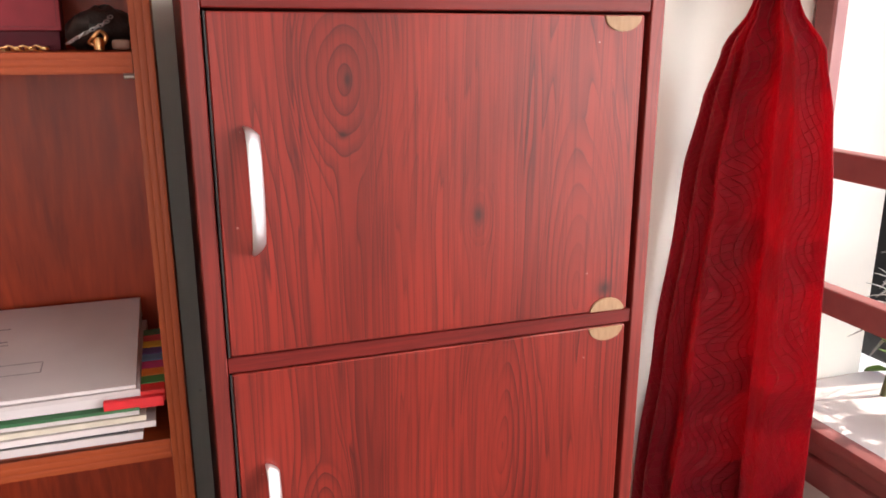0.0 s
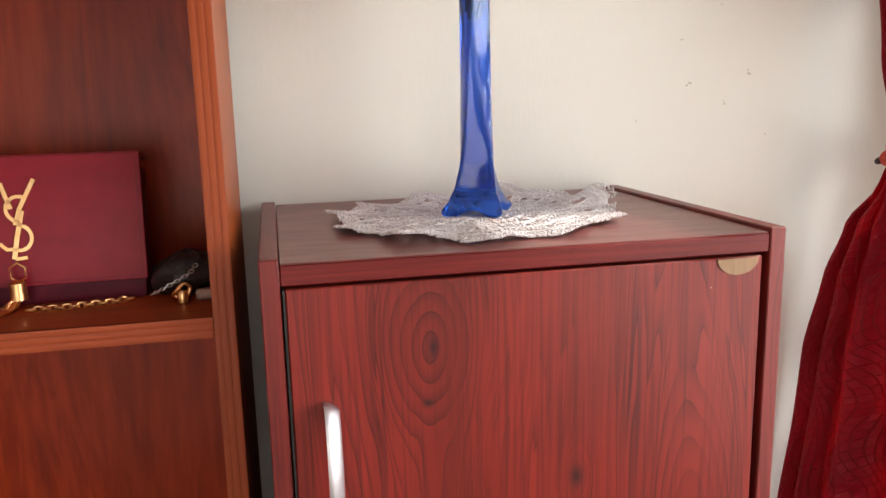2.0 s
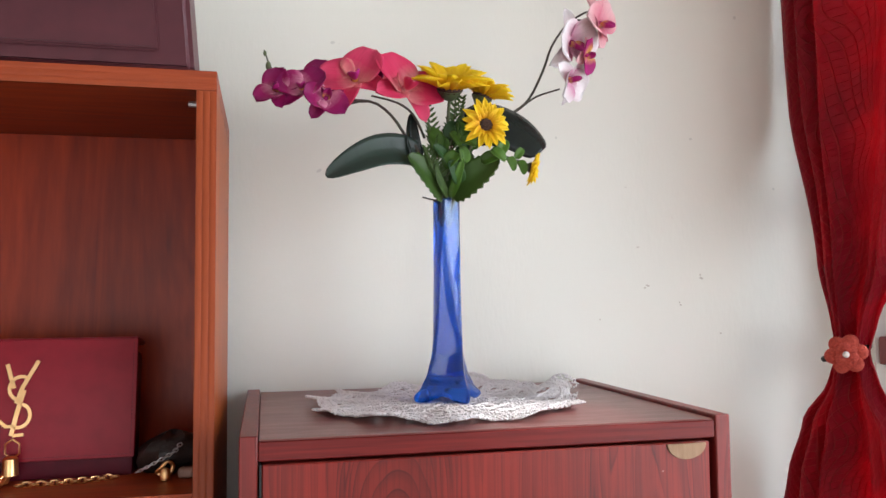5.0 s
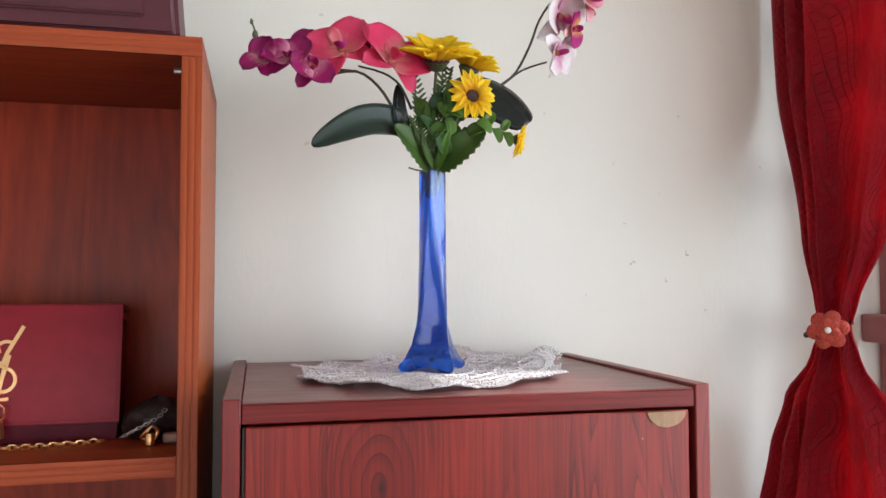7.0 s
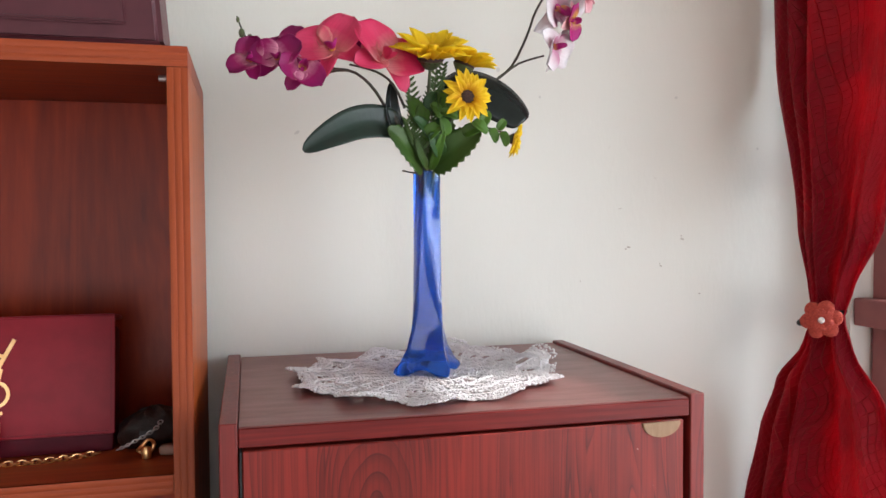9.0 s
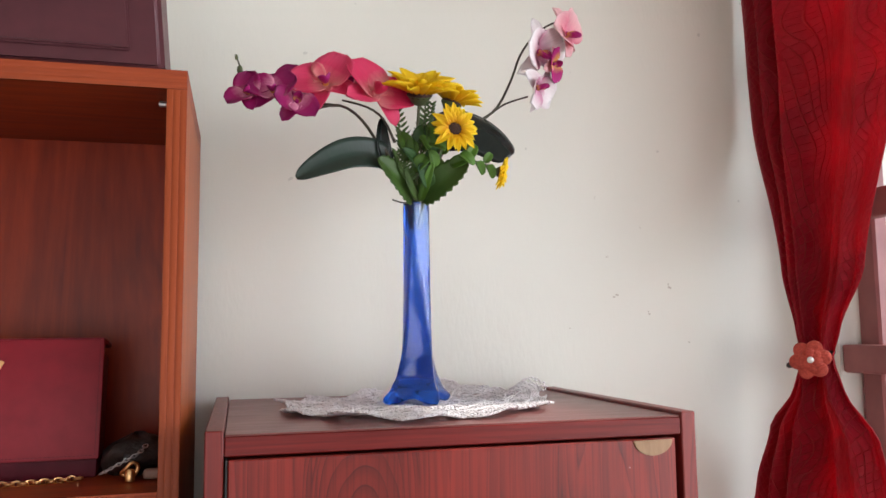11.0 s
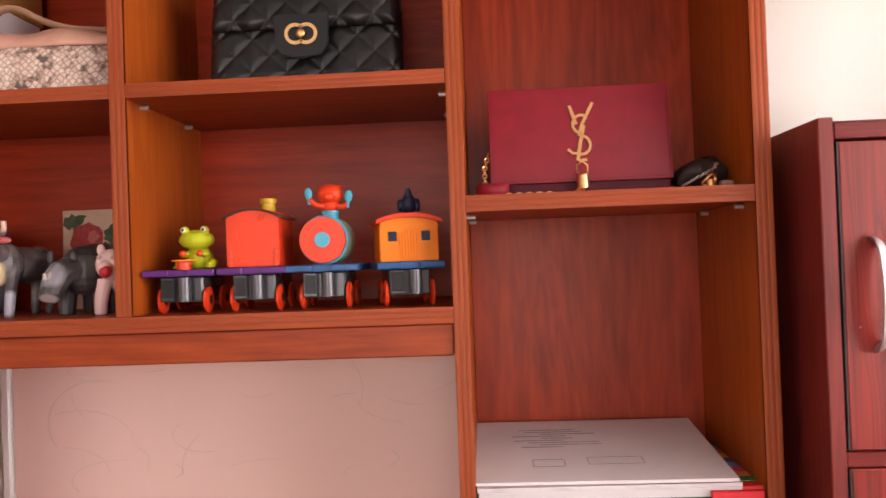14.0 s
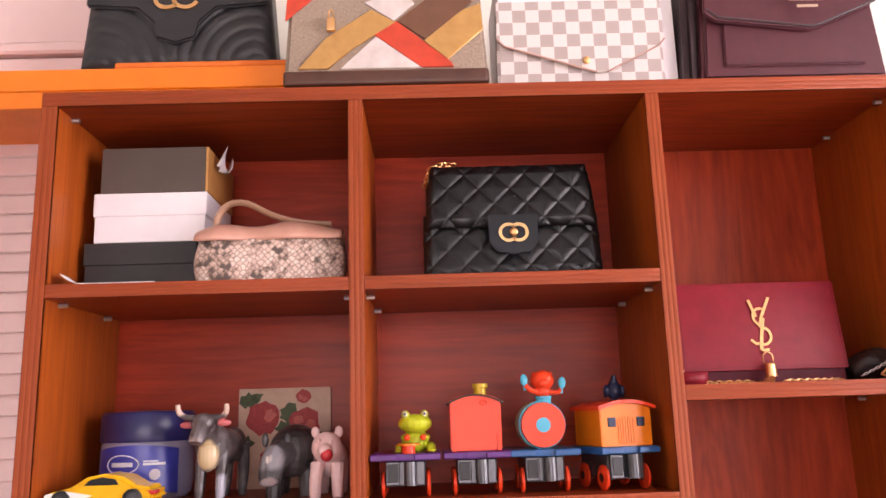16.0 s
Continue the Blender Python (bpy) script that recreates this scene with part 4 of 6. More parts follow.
part("stem", tube([(0.252, 0.94, 1.4425), (0.238, 0.932, 1.4415), (0.224, 0.925, 1.4435)], 0.0010, 6), stem_b, green, "", 60)

# ---- the paper stack and the burgundy bag, tall bay ----
paper_m = plain("white_paper", (0.68, 0.63, 0.63), (0.60, 0.55, 0.56), 0.7, 0, 8, 0.12, 60, 0.001)
ink = plain("grey_pencil", (0.30, 0.28, 0.30), None, 0.8)
S2 = 0.719
stack = thing("paper_stack", (-0.208, 0.965, S2), "messy stack of white papers and a tabbed notebook", "papers")
rp = random.Random(8)
z = 0.0
for k, (h, c) in enumerate(((0.009, None), (0.004, (0.05, 0.05, 0.06)), (0.007, None), (0.006, (0.72, 0.66, 0.55)), (0.007, None), (0.0035, (0.03, 0.16, 0.06)), (0.011, None), (0.005, (0.66, 0.60, 0.61)), (0.026, None))):
    dx, dy, tz = rp.uniform(-0.008, 0.008), rp.uniform(-0.006, 0.0042), rp.uniform(-1.2, 1.2)
    m = paper_m if c is None else plain("paper_sheet", c, None, 0.6, 0, 20)
    if c and c[0] < 0.1 and k == 1:
        b = box(-0.10, 0.135, -0.112, 0.11, 0, h, 0.0008)
    else:
        b = sheet(lambda u, v: Vector(((u - 0.5) * 0.315, (v - 0.5) * 0.240, h * (0.15 + 0.85 * v) if k == 8 else h)), 12, 6)
        ext = bmesh.ops.extrude_face_region(b, geom=b.faces[:])
        for v in ext["geom"]:
            if isinstance(v, bmesh.types.BMVert):
                v.co.z = 0.0
    ob = part("paper", b, m, stack, "", 30, (dx, dy, z))
    ob.rotation_euler = (0, 0, radians(tz))
    z += h + 0.0012
top_z = z
bm = bmesh.new()
for k in range(9):
    w = rp.uniform(0.04, 0.10)
    x0, y0 = -0.12 + rp.uniform(0, 0.05), 0.075 - 0.009 * k
    box(x0, x0 + w, y0, y0 + 0.0022, top_z + 0.0032, top_z + 0.0036, bm=bm)
for x0, x1, y0, y1 in ((-0.09, -0.05, -0.045, -0.07), (-0.02, 0.05, -0.04, -0.065)):
    for a in ((x0, x1, y0, y0 + 0.001), (x0, x1, y1, y1 + 0.001), (x0, x0 + 0.001, y1, y0), (x1, x1 + 0.001, y1, y0)):
        box(a[0], a[1], a[2], a[3], top_z + 0.0032, top_z + 0.0036, bm=bm)
for v in bm.verts:
    v.co.z += (v.co.y - 0.12) * 0.092 - 0.0042
tagged(part("handwriting", bm, ink, stack, "faint grey unreadable handwriting and sketches"), kind="stuff")
tabs = thing("index_tabs", (-0.037, 0.965, S2 + 0.042), "row of coloured index tabs between the papers", "index tabs")
for k, c in enumerate(((0.75, 0.03, 0.03), (0.05, 0.28, 0.08), (0.8, 0.25, 0.04), (0.65, 0.05, 0.22), (0.12, 0.32, 0.55), (0.10, 0.07, 0.28), (0.85, 0.55, 0.05), (0.7, 0.06, 0.08), (0.06, 0.22, 0.12))):
    y = -0.118 + 0.022 * k
    part("tab", box(-0.018, 0.008, y, y + 0.0205, 0.0, 0.014, 0.001), plain("tab_colour", c, None, 0.45), tabs)
part("ribbon", box(-0.055, 0.006, -0.1265, -0.1185, -0.002, 0.010, 0.001), plain("red_tab_card", (0.75, 0.02, 0.03), None, 0.45), tabs, "bright red tab card")

leather_b = plain("burgundy_leather", (0.26, 0.009, 0.021), (0.215, 0.0075, 0.017), 0.46, 0, 40, 0.25, 900, 0.0005, 0.32)
leather_bd = plain("burgundy_leather_edge", (0.10, 0.004, 0.014), (0.075, 0.004, 0.012), 0.5, 0, 40, 0.3, 800, 0.0005, 0.22)
S1 = 1.133


def ribbon(points, width, depth=0.0018):
    """A flat bent strip in the xz plane, as a plate; points (x, z)."""
    left, right = [], []
    pts = [Vector((x, z)) for x, z in points]
    for i, p in enumerate(pts):
        d = (pts[min(i + 1, len(pts) - 1)] - pts[max(i - 1, 0)]).normalized()
        n = Vector((-d.y, d.x)) * width / 2
        left.append(p + n), right.append(p - n)
    return slab([tuple(p) for p in left + right[::-1]], depth)


def chain(parent, pts, link_r=0.004, wire=0.0011, step=0.0065, material=None, name="link"):
    """Curb chain along a line of points, each link its own piece."""
    pts = [Vector(p) for p in pts]
    me, dist, k = None, 0.0, 0
    for a, b in zip(pts, pts[1:]):
        ln = (b - a).length
        while dist < ln:
            p, d = a.lerp(b, dist / ln), (b - a).normalized()
            m = Matrix.Translation(p) @ Vector((1, 0, 0)).rotation_difference(d).to_matrix().to_4x4() @ Matrix.Rotation(radians(65 if k % 2 else -25), 4, "X")
            if me is None:
                bm = tube([(link_r * 1.25 * math.cos(t), link_r * 0.8 * math.sin(t), 0) for t in (2 * math.pi * i / 8 for i in range(8))], wire, 5, closed=True, smooth=1)
                ob = part(name, bm, material or gold, parent, "", 60)
                me = ob.data
            else:
                ob = new(name, me)
                ob.parent = parent
            ob.matrix_basis = m
            dist, k = dist + step, k + 1
        dist -= ln


bag = thing("clutch_bag", (-0.218, 0.938, S1), "burgundy leather clutch with a gold interlaced ornament", "handbag")
tilt = radians(-8)
b = box(-0.118, 0.118, 0.004, 0.050, 0.0, 0.138, 0.006, 2)
bmesh.ops.transform(b, matrix=Matrix.Rotation(tilt, 4, "X"), verts=b.verts)
part("body", b, leather_bd, bag, "", 40)
b = box(-0.120, 0.120, -0.002, 0.004, 0.020, 0.150, 0.002, 2)
box(-0.120, 0.120, 0.0, 0.052, 0.146, 0.152, 0.0028, 2, b)
bmesh.ops.transform(b, matrix=Matrix.Rotation(tilt, 4, "X"), verts=b.verts)
flap = part("flap", b, leather_b, bag, "", 40)
b = bmesh.new()
for k in range(56):
    box(-0.115 + k * 0.0041, -0.1125 + k * 0.0041, -0.0026, -0.0018, 0.0235, 0.0241, bm=b)
for k in range(30):
    for s in (-0.1162, 0.1158):
        box(s, s + 0.0006, -0.0026, -0.0018, 0.024 + k * 0.0041, 0.0265 + k * 0.0041, bm=b)
bmesh.ops.transform(b, matrix=Matrix.Rotation(tilt, 4, "X"), verts=b.verts)
part("stitching", b, leather_bd, flap, "fine edge stitching")
orn = bmesh.new()
for pts, w in ((((-0.012, 0.124), (-0.004, 0.098)), 0.0042), (((0.019, 0.127), (0.004, 0.098), (-0.001, 0.082)), 0.0042), (((0.006, 0.096), (0.0, 0.07), (-0.004, 0.048)), 0.0046),
               (((-0.003, 0.048), (0.008, 0.049)), 0.0034)):
    join(orn, ribbon(pts, w))
swirl = arc(0.003, 0.098, 0.0115, 60, 265, 12, 0.0125) + arc(0.002, 0.069, 0.0115, 80, -120, 12, 0.0125) + [(-0.010, 0.058), (-0.0165, 0.064)]
join(orn, ribbon(swirl, 0.0036))
bmesh.ops.transform(orn, matrix=Matrix.Rotation(tilt, 4, "X") @ Matrix.Translation((0, -0.0045, 0)), verts=orn.verts)
part("ornament", orn, gold, flap, "gold interlaced ribbon ornament", 40)
part("ring", tube([(0.010 * math.cos(t) * 0.8, -0.006, 0.036 + 0.010 * math.sin(t)) for t in (radians(30 + 60 * i) for i in range(6))], 0.0012, 6, closed=True, smooth=1), gold, bag, "", 60)
part("tassel_cap", lathe(((0.0, 0.030), (0.0045, 0.0295), (0.0075, 0.027), (0.0082, 0.012), (0.0085, 0.010)), 18), gold, bag, "brushed gold tassel cap", 40, (0, -0.012, 0.0))
tas = bmesh.new()
rt = random.Random(3)
for k in range(46):
    a = rt.uniform(-2.6, -0.2)
    ln = rt.uniform(0.035, 0.06)
    pts = [(rt.uniform(-0.006, 0.0042), -0.012 + rt.uniform(-0.005, 0.005), 0.011)]
    for i in range(1, 7):
        t = i / 6
        pts.append((pts[0][0] + (0.25 * math.cos(a) - 0.42) * ln * t, max(-0.094, pts[0][1] + 0.75 * math.sin(a) * ln * t), max(0.0015, 0.011 * (1 - t * 2.2)) + 0.0016 * (i % 2)))
    join(tas, tube(pts, 0.0008, 4, smooth=1))
part("tassel", tas, gold, bag, "fine gold chain tassel")
chain(bag, [(0.014, -0.028, 0.0022), (0.05, -0.026, 0.0022), (0.085, -0.018, 0.0022), (0.105, -0.008, 0.0022)])
chain(bag, [(-0.04, -0.038, 0.0022), (-0.075, -0.040, 0.0022), (-0.115, -0.036, 0.0022)])
chain(bag, [(-0.123, 0.012, 0.060), (-0.128, 0.004, 0.042), (-0.128, -0.008, 0.024), (-0.124, -0.022, 0.010)], 0.0035)
b = sheet(lambda u, v: Vector((-0.118 + 0.021 * math.cos(2 * math.pi * u), -0.030 + 0.013 * math.sin(2 * math.pi * u), 0.001 + 0.017 * v)), 24, 2, True)
sp = part("strap", b, leather_b, bag, "coiled burgundy shoulder strap", 60)
so = sp.modifiers.new("thickness", "SOLIDIFY")
so.thickness = 0.003

pouch = thing("small_pouch", (-0.065, 0.955, S1), "small crumpled dark leather pouch with a gold clasp", "pouch")
pouch.scale = (1.0, 0.92, 0.64)
dark_l = plain("near_black_leather", (0.012, 0.009, 0.009), (0.024, 0.014, 0.012), 0.45, 0, 60, 0.5, 250, 0.002)


def pouch_pt(u, v):
    a, e = 2 * math.pi * u, math.pi * (v - 0.5)
    n3 = 1 + 0.22 * noise.noise((3 * math.cos(a), 3 * math.sin(a), 4 * v))
    return Vector((0.034 * math.cos(a) * math.cos(e) * n3 + 0.004, 0.045 * math.sin(a) * math.cos(e) * n3, max(0.0, 0.032 + 0.036 * math.sin(e) * n3 + 0.010 * math.cos(a + 0.8) * math.cos(e))))


bm = sheet(pouch_pt, 28, 16, True)
part("body", bm, dark_l, pouch, "", 50)
part("clasp", tube([(-0.005, -0.052, 0.012), (0.000, -0.056, 0.022), (0.006, -0.055, 0.031), (0.011, -0.052, 0.022), (0.006, -0.054, 0.008)], 0.0024, 8, closed=True), gold, pouch, "worn gold trigger clasp", 60)
part("clasp", lathe(((0.0, 0.0), (0.005, 0.001), (0.0055, 0.014), (0.0035, 0.020), (0.0, 0.021)), 14), gold, pouch, "", 40, (0.004, -0.058, 0.0005))
chain(pouch, [(-0.026, -0.040, 0.012), (-0.015, -0.048, 0.022), (0.0, -0.050, 0.034), (0.012, -0.046, 0.044), (0.018, -0.036, 0.056)], 0.003, 0.0008, 0.005, chrome)
part("tag", box(0.016, 0.034, -0.056, -0.040, 0.001, 0.018, 0.006, 3), plain("pale_beige_tag", (0.35, 0.20, 0.15), None, 0.5), pouch, "pale beige tag", 50)

# ---- middle bay: quilted bag and toy train ----
S3 = 1.288
leather_k = plain("black_lambskin", (0.005, 0.005, 0.006), (0.007, 0.007, 0.008), 0.30, 0, 60, 0.12, 700, 0.0004, 0.38)
qb = thing("quilted_bag", (-0.577, 0.915, S3), "black quilted leather flap bag with a gold clasp", "handbag")
qb.scale = (1.04, 1.0, 1.03)


def quilt(x0, x1, z0, z1, y, depth, pitch=0.045, round_x=0.02, lean=0.16):
    def fn(u, v):
        x, zz = x0 + (x1 - x0) * u, z0 + (z1 - z0) * v
        p = math.pi * (x / pitch + zz / pitch), math.pi * (x / pitch - zz / pitch)
        puff = min(abs(math.sin(p[0])), abs(math.sin(p[1]))) ** 0.6
        ex = min(1.0, min(u, 1 - u) * (x1 - x0) / round_x, min(v, 1 - v) * (z1 - z0) / round_x + 0.1)
        x *= 1 - 0.07 * (zz / 0.172) ** 5
        return Vector((x, y - depth * puff - 0.012 * math.sqrt(max(0, 1 - (1 - ex) ** 2)) + lean * zz, zz))
    return sheet(fn, 160, 90)


bm = box(-0.122, 0.122, 0.004, 0.068, 0.0, 0.168, 0.016, 3)
for v in bm.verts:
    v.co.y += 0.16 * v.co.z
    v.co.x *= 1 - 0.03 * (v.co.z / 0.17)
part("body", bm, leather_k, qb, "", 50)
part("front", quilt(-0.124, 0.124, 0.002, 0.100, 0.006, 0.0042), leather_k, qb, "", 60)
bm = quilt(-0.120, 0.120, 0.078, 0.172, -0.006, 0.0042)
part("flap", bm, leather_k, qb, "", 60)
part("flap_edge", box(-0.118, 0.118, 0.004, 0.024, 0.0775, 0.083, 0.002), leather_k, qb)
bm = slab([(-0.035, 0.092), (-0.033, 0.052), (-0.024, 0.040), (0.0, 0.036), (0.024, 0.040), (0.033, 0.052), (0.035, 0.092)], 0.006, 0.0015)
tongue = part("tongue", bm, leather_k, qb, "", 40, (0.0, -0.016, 0.0))
orn = bmesh.new()
join(orn, ribbon(arc(-0.007, 0.066, 0.0115, 45, 315, 16), 0.0042, 0.002)), join(orn, ribbon(arc(0.007, 0.066, 0.0115, 135, -135, 16), 0.0042, 0.002))
part("ornament", orn, gold, tongue, "gold interlocking arcs ornament", 40, (0, -0.003, 0))
part("turn_lock", ball((0, -0.004, 0.066), (0.006, 0.003, 0.006), 12, 8), gold, tongue, "", 60)
chain(qb, [(-0.120, 0.030, 0.150), (-0.112, 0.022, 0.171), (-0.095, 0.018, 0.178), (-0.078, 0.024, 0.178)], 0.0045, 0.0012, 0.0075)

S4 = 1.000


def plastic(name, c, rough=0.32):
    return plain(name, c, tuple(v * 0.85 for v in c), rough, 0, 30, 0.04, 300, 0.0004, 0.3)


p_purple, p_blue, p_red, p_yel = plastic("purple_plastic", (0.10, 0.02, 0.16)), plastic("blue_plastic", (0.02, 0.09, 0.24)), plastic("orange_red_plastic", (0.78, 0.055, 0.014)), plastic("amber_plastic", (0.80, 0.20, 0.008))
p_lime, p_grey, p_navy, p_cyan = plastic("lime_plastic", (0.45, 0.50, 0.02)), plain("grey_metallic_plastic", (0.085, 0.085, 0.092), None, 0.26, 0.45), plastic("navy_plastic", (0.012, 0.018, 0.05)), plastic("cyan_plastic", (0.05, 0.38, 0.52))
p_amber = plastic("mustard_plastic", (0.55, 0.36, 0.02))
p_black = plastic("black_plastic", (0.012, 0.012, 0.013))
p_brown = plastic("dark_brown_plastic", (0.07, 0.03, 0.02))


def wagon(name, x, label, deck, width):
    w = thing(name, (x, 0.868, S4), label, "toy train", "toy train wagons")
    bm = box(-width / 2, width / 2, 0.0, 0.105, 0.047, 0.056, 0.0015, 2)
    box(-width / 2, -0.012, -0.006, 0.0, 0.048, 0.0555, 0.001, 1, bm), box(0.012, width / 2, -0.006, 0.0, 0.048, 0.0555, 0.001, 1, bm)
    part("deck", bm, deck, w, "", 30)
    bm = box(-0.026, 0.026, 0.012, 0.10, 0.014, 0.0465, 0.002, 1)
    box(-0.026, -0.008, 0.004, 0.0125, 0.016, 0.046, 0.001, 1, bm)
    part("chassis", bm, p_grey, w, "", 30)
    # black plate puts the shade of a chassis hollow into colour
    part("recess", box(-0.024, -0.010, 0.0025, 0.0045, 0.020, 0.043, 0.0008), p_black, w, "black plate painted as recess shade")
    part("coupling", tube([(0.006, 0.002, 0.016), (0.006, 0.002, 0.046)], 0.0085, 14), p_grey, w, "shiny grey coupling post", 40)
    for s in (-1, 1):
        for y in (0.022, 0.082):
            bm = lathe(((0.0, -0.003), (0.0125, -0.003), (0.0165, -0.0015), (0.0165, 0.0015), (0.0125, 0.003), (0.0, 0.003)), 20)
            bmesh.ops.rotate(bm, cent=(0, 0, 0), matrix=Matrix.Rotation(radians(90), 3, "Y"), verts=bm.verts)
            wh = part("wheel", bm, p_red, w, "orange red plastic wheel", 40, (s * 0.0295, y, 0.0165))
            hub = tube([(-0.0036, 0, 0), (0.0036, 0, 0)], 0.006, 10)
            part("hub", hub, p_black, wh)
    return w


def moulded(ob, grain=0.0007):
    """Melts the pieces of a figure into one skin."""
    m = ob.modifiers.new("skin", "REMESH")
    m.mode, m.voxel_size, m.use_smooth_shade = "VOXEL", grain, True
    return ob


def frog_bm():
    bm = ball((0, 0.016, 0.013), (0.0165, 0.014, 0.015), 20, 14)
    for c, r in (((0, 0.010, 0.0345), (0.0208, 0.016, 0.0118)), ((-0.0115, 0.004, 0.0455), 0.0052), ((0.0115, 0.004, 0.0455), 0.0052),
                 ((-0.0185, 0.008, 0.006), (0.006, 0.011, 0.006)), ((0.0185, 0.008, 0.006), (0.006, 0.011, 0.006)),
                 ((-0.019, 0.000, 0.0025), (0.006, 0.007, 0.0024)), ((0.019, 0.000, 0.0025), (0.006, 0.007, 0.0024)),
                 ((-0.0125, 0.002, 0.018), (0.005, 0.009, 0.0042)), ((0.0125, 0.002, 0.018), (0.005, 0.009, 0.0042))):
        join(bm, ball(c, r, 16, 10))
    return bm


w1 = wagon("toy_wagon", -0.737, "purple flat toy wagon with orange wheels", p_purple, 0.092)
frog = thing("toy_frog", (-0.724, 0.888, S4 + 0.056), "lime green plastic toy frog sitting on a wagon", "toy figure")
frog.scale = (1.12, 1.12, 1.10)
moulded(part("body", frog_bm(), p_lime, frog, "", 60))
for s in (-1, 1):
    part("eye", ball((s * 0.0118, -0.0005, 0.0462), (0.0032, 0.0016, 0.0032), 12, 8), plastic("white_eye_paint", (0.75, 0.72, 0.55)), frog, "white eye with a dark pupil", 60)
    part("pupil", ball((s * 0.0118, -0.0020, 0.0462), (0.0017, 0.0008, 0.0017), 10, 6), p_black, frog, "", 60)
    part("paw", ball((s * 0.0095, -0.0085, 0.0185), 0.0038, 12, 8), p_red, frog, "round orange paw", 60)
drum = thing("toy_drum", (-0.733, 0.876, S4 + 0.056), "small red toy drum with a yellow rim", "toy drum")
part("shell", lathe(((0.0, 0.0), (0.009, 0.0), (0.009, 0.010), (0.0, 0.010)), 16), p_red, drum, "", 40)
part("rim", lathe(((0.0, 0.010), (0.015, 0.0105), (0.015, 0.0125), (0.0, 0.013)), 18), p_yel, drum, "", 40)

w2 = wagon("toy_wagon", -0.643, "purple toy wagon with a red cabin", p_purple, 0.088)
pts = [(-0.034, 0.0), (0.034, 0.0), (0.034, 0.062)] + arc(0, 0.062, 0.034, 8, 172, 10, 0.012) + [(-0.034, 0.062)]
cabin = part("cabin", slab(pts, 0.078, 0.0015), p_red, w2, "bright red plastic cabin", 40, (0, 0.006, 0.0565))
bm = bmesh.new()
for s in (-0.032, 0.027):
    box(s, s + 0.005, -0.0016, 0.001, 0.0, 0.022, 0.0006, 1, bm)
part("corner_post", bm, p_red, cabin)
part("badge", tube([(0.0115 + 0.0045 * math.cos(t), -0.001, 0.0625 + 0.003 * math.sin(t)) for t in (2 * math.pi * i / 10 for i in range(10))], 0.001, 6, closed=True), p_red, cabin)
rf = sheet(lambda u, v: Vector(((u - 0.5) * 0.076, -0.004 + 0.088 * v, 0.0115 * (1 - (2 * u - 1) ** 2) + 0.0625)), 16, 2)
r = part("roof", rf, p_brown, w2, "dark brown curved roof", 60, (0, 0.006, 0.0565))
so = r.modifiers.new("thickness", "SOLIDIFY")
so.thickness = 0.0025
part("chimney", lathe(((0.0, 0.0), (0.0088, 0.0), (0.0088, 0.012), (0.0108, 0.0125), (0.0108, 0.018), (0.0, 0.018)), 18), p_amber, w2, "mustard yellow chimney", 40, (0.010, 0.05, 0.127))

w3 = wagon("toy_wagon", -0.5535, "blue toy wagon with a round red boiler", p_blue, 0.092)
bm = lathe(((0.0, 0.0), (0.0288, 0.0), (0.0296, 0.002), (0.0296, 0.006), (0.027, 0.007), (0.027, 0.070), (0.0, 0.070)), 32)
bmesh.ops.rotate(bm, cent=(0, 0, 0), matrix=Matrix.Rotation(radians(-90), 3, "X"), verts=bm.verts)
boil = part("boiler", bm, p_red, w3, "round red boiler front", 40, (0, 0.004, 0.0872))
bm = lathe(((0.0, -0.0015), (0.0095, -0.0015), (0.0098, 0.001)), 20)
bmesh.ops.rotate(bm, cent=(0, 0, 0), matrix=Matrix.Rotation(radians(-90), 3, "X"), verts=bm.verts)
part("boss", bm, p_cyan, boil, "cyan round boss", 40)
for k, (y, m) in enumerate(((0.011, p_cyan), (0.024, p_amber), (0.037, p_cyan), (0.050, p_amber))):
    bm = lathe(((0.0270, 0.0), (0.0316, 0.001), (0.0316, 0.011), (0.0270, 0.012)), 28, False)
    bmesh.ops.rotate(bm, cent=(0, 0, 0), matrix=Matrix.Rotation(radians(-90), 3, "X"), verts=bm.verts)
    part("hoop", bm, m, boil, "", 40, (0, y, 0))
part("neck", lathe(((0.0, 0.0), (0.0105, 0.0), (0.0105, 0.010), (0.0115, 0.0105), (0.0115, 0.013), (0.0, 0.013)), 18), p_cyan, w3, "", 40, (0.006, 0.035, 0.112))
bm = ball((0, 0, 0.022), (0.0165, 0.014, 0.0138), 20, 14)
for c, r in (((0, 0, 0.006), (0.012, 0.010, 0.009)), ((-0.0115, 0.001, 0.031), 0.0030), ((0.0115, 0.001, 0.031), 0.0030), ((0, -0.011, 0.018), (0.008, 0.006, 0.006))):
    join(bm, ball(c, r, 14, 9))
join(bm, tube([(-0.007, -0.004, 0.006), (-0.018, -0.008, 0.009), (-0.025, -0.009, 0.016)], 0.0036, 8))
join(bm, tube([(0.007, -0.004, 0.006), (0.018, -0.007, 0.005), (0.024, -0.008, 0.009)], 0.0036, 8))
tagged(moulded(link("toy_animal", bm, p_red, None, "", 60, (-0.5475, 0.903, S4 + 0.1245))), "orange red plastic toy animal holding blue paddles", "toy figure")
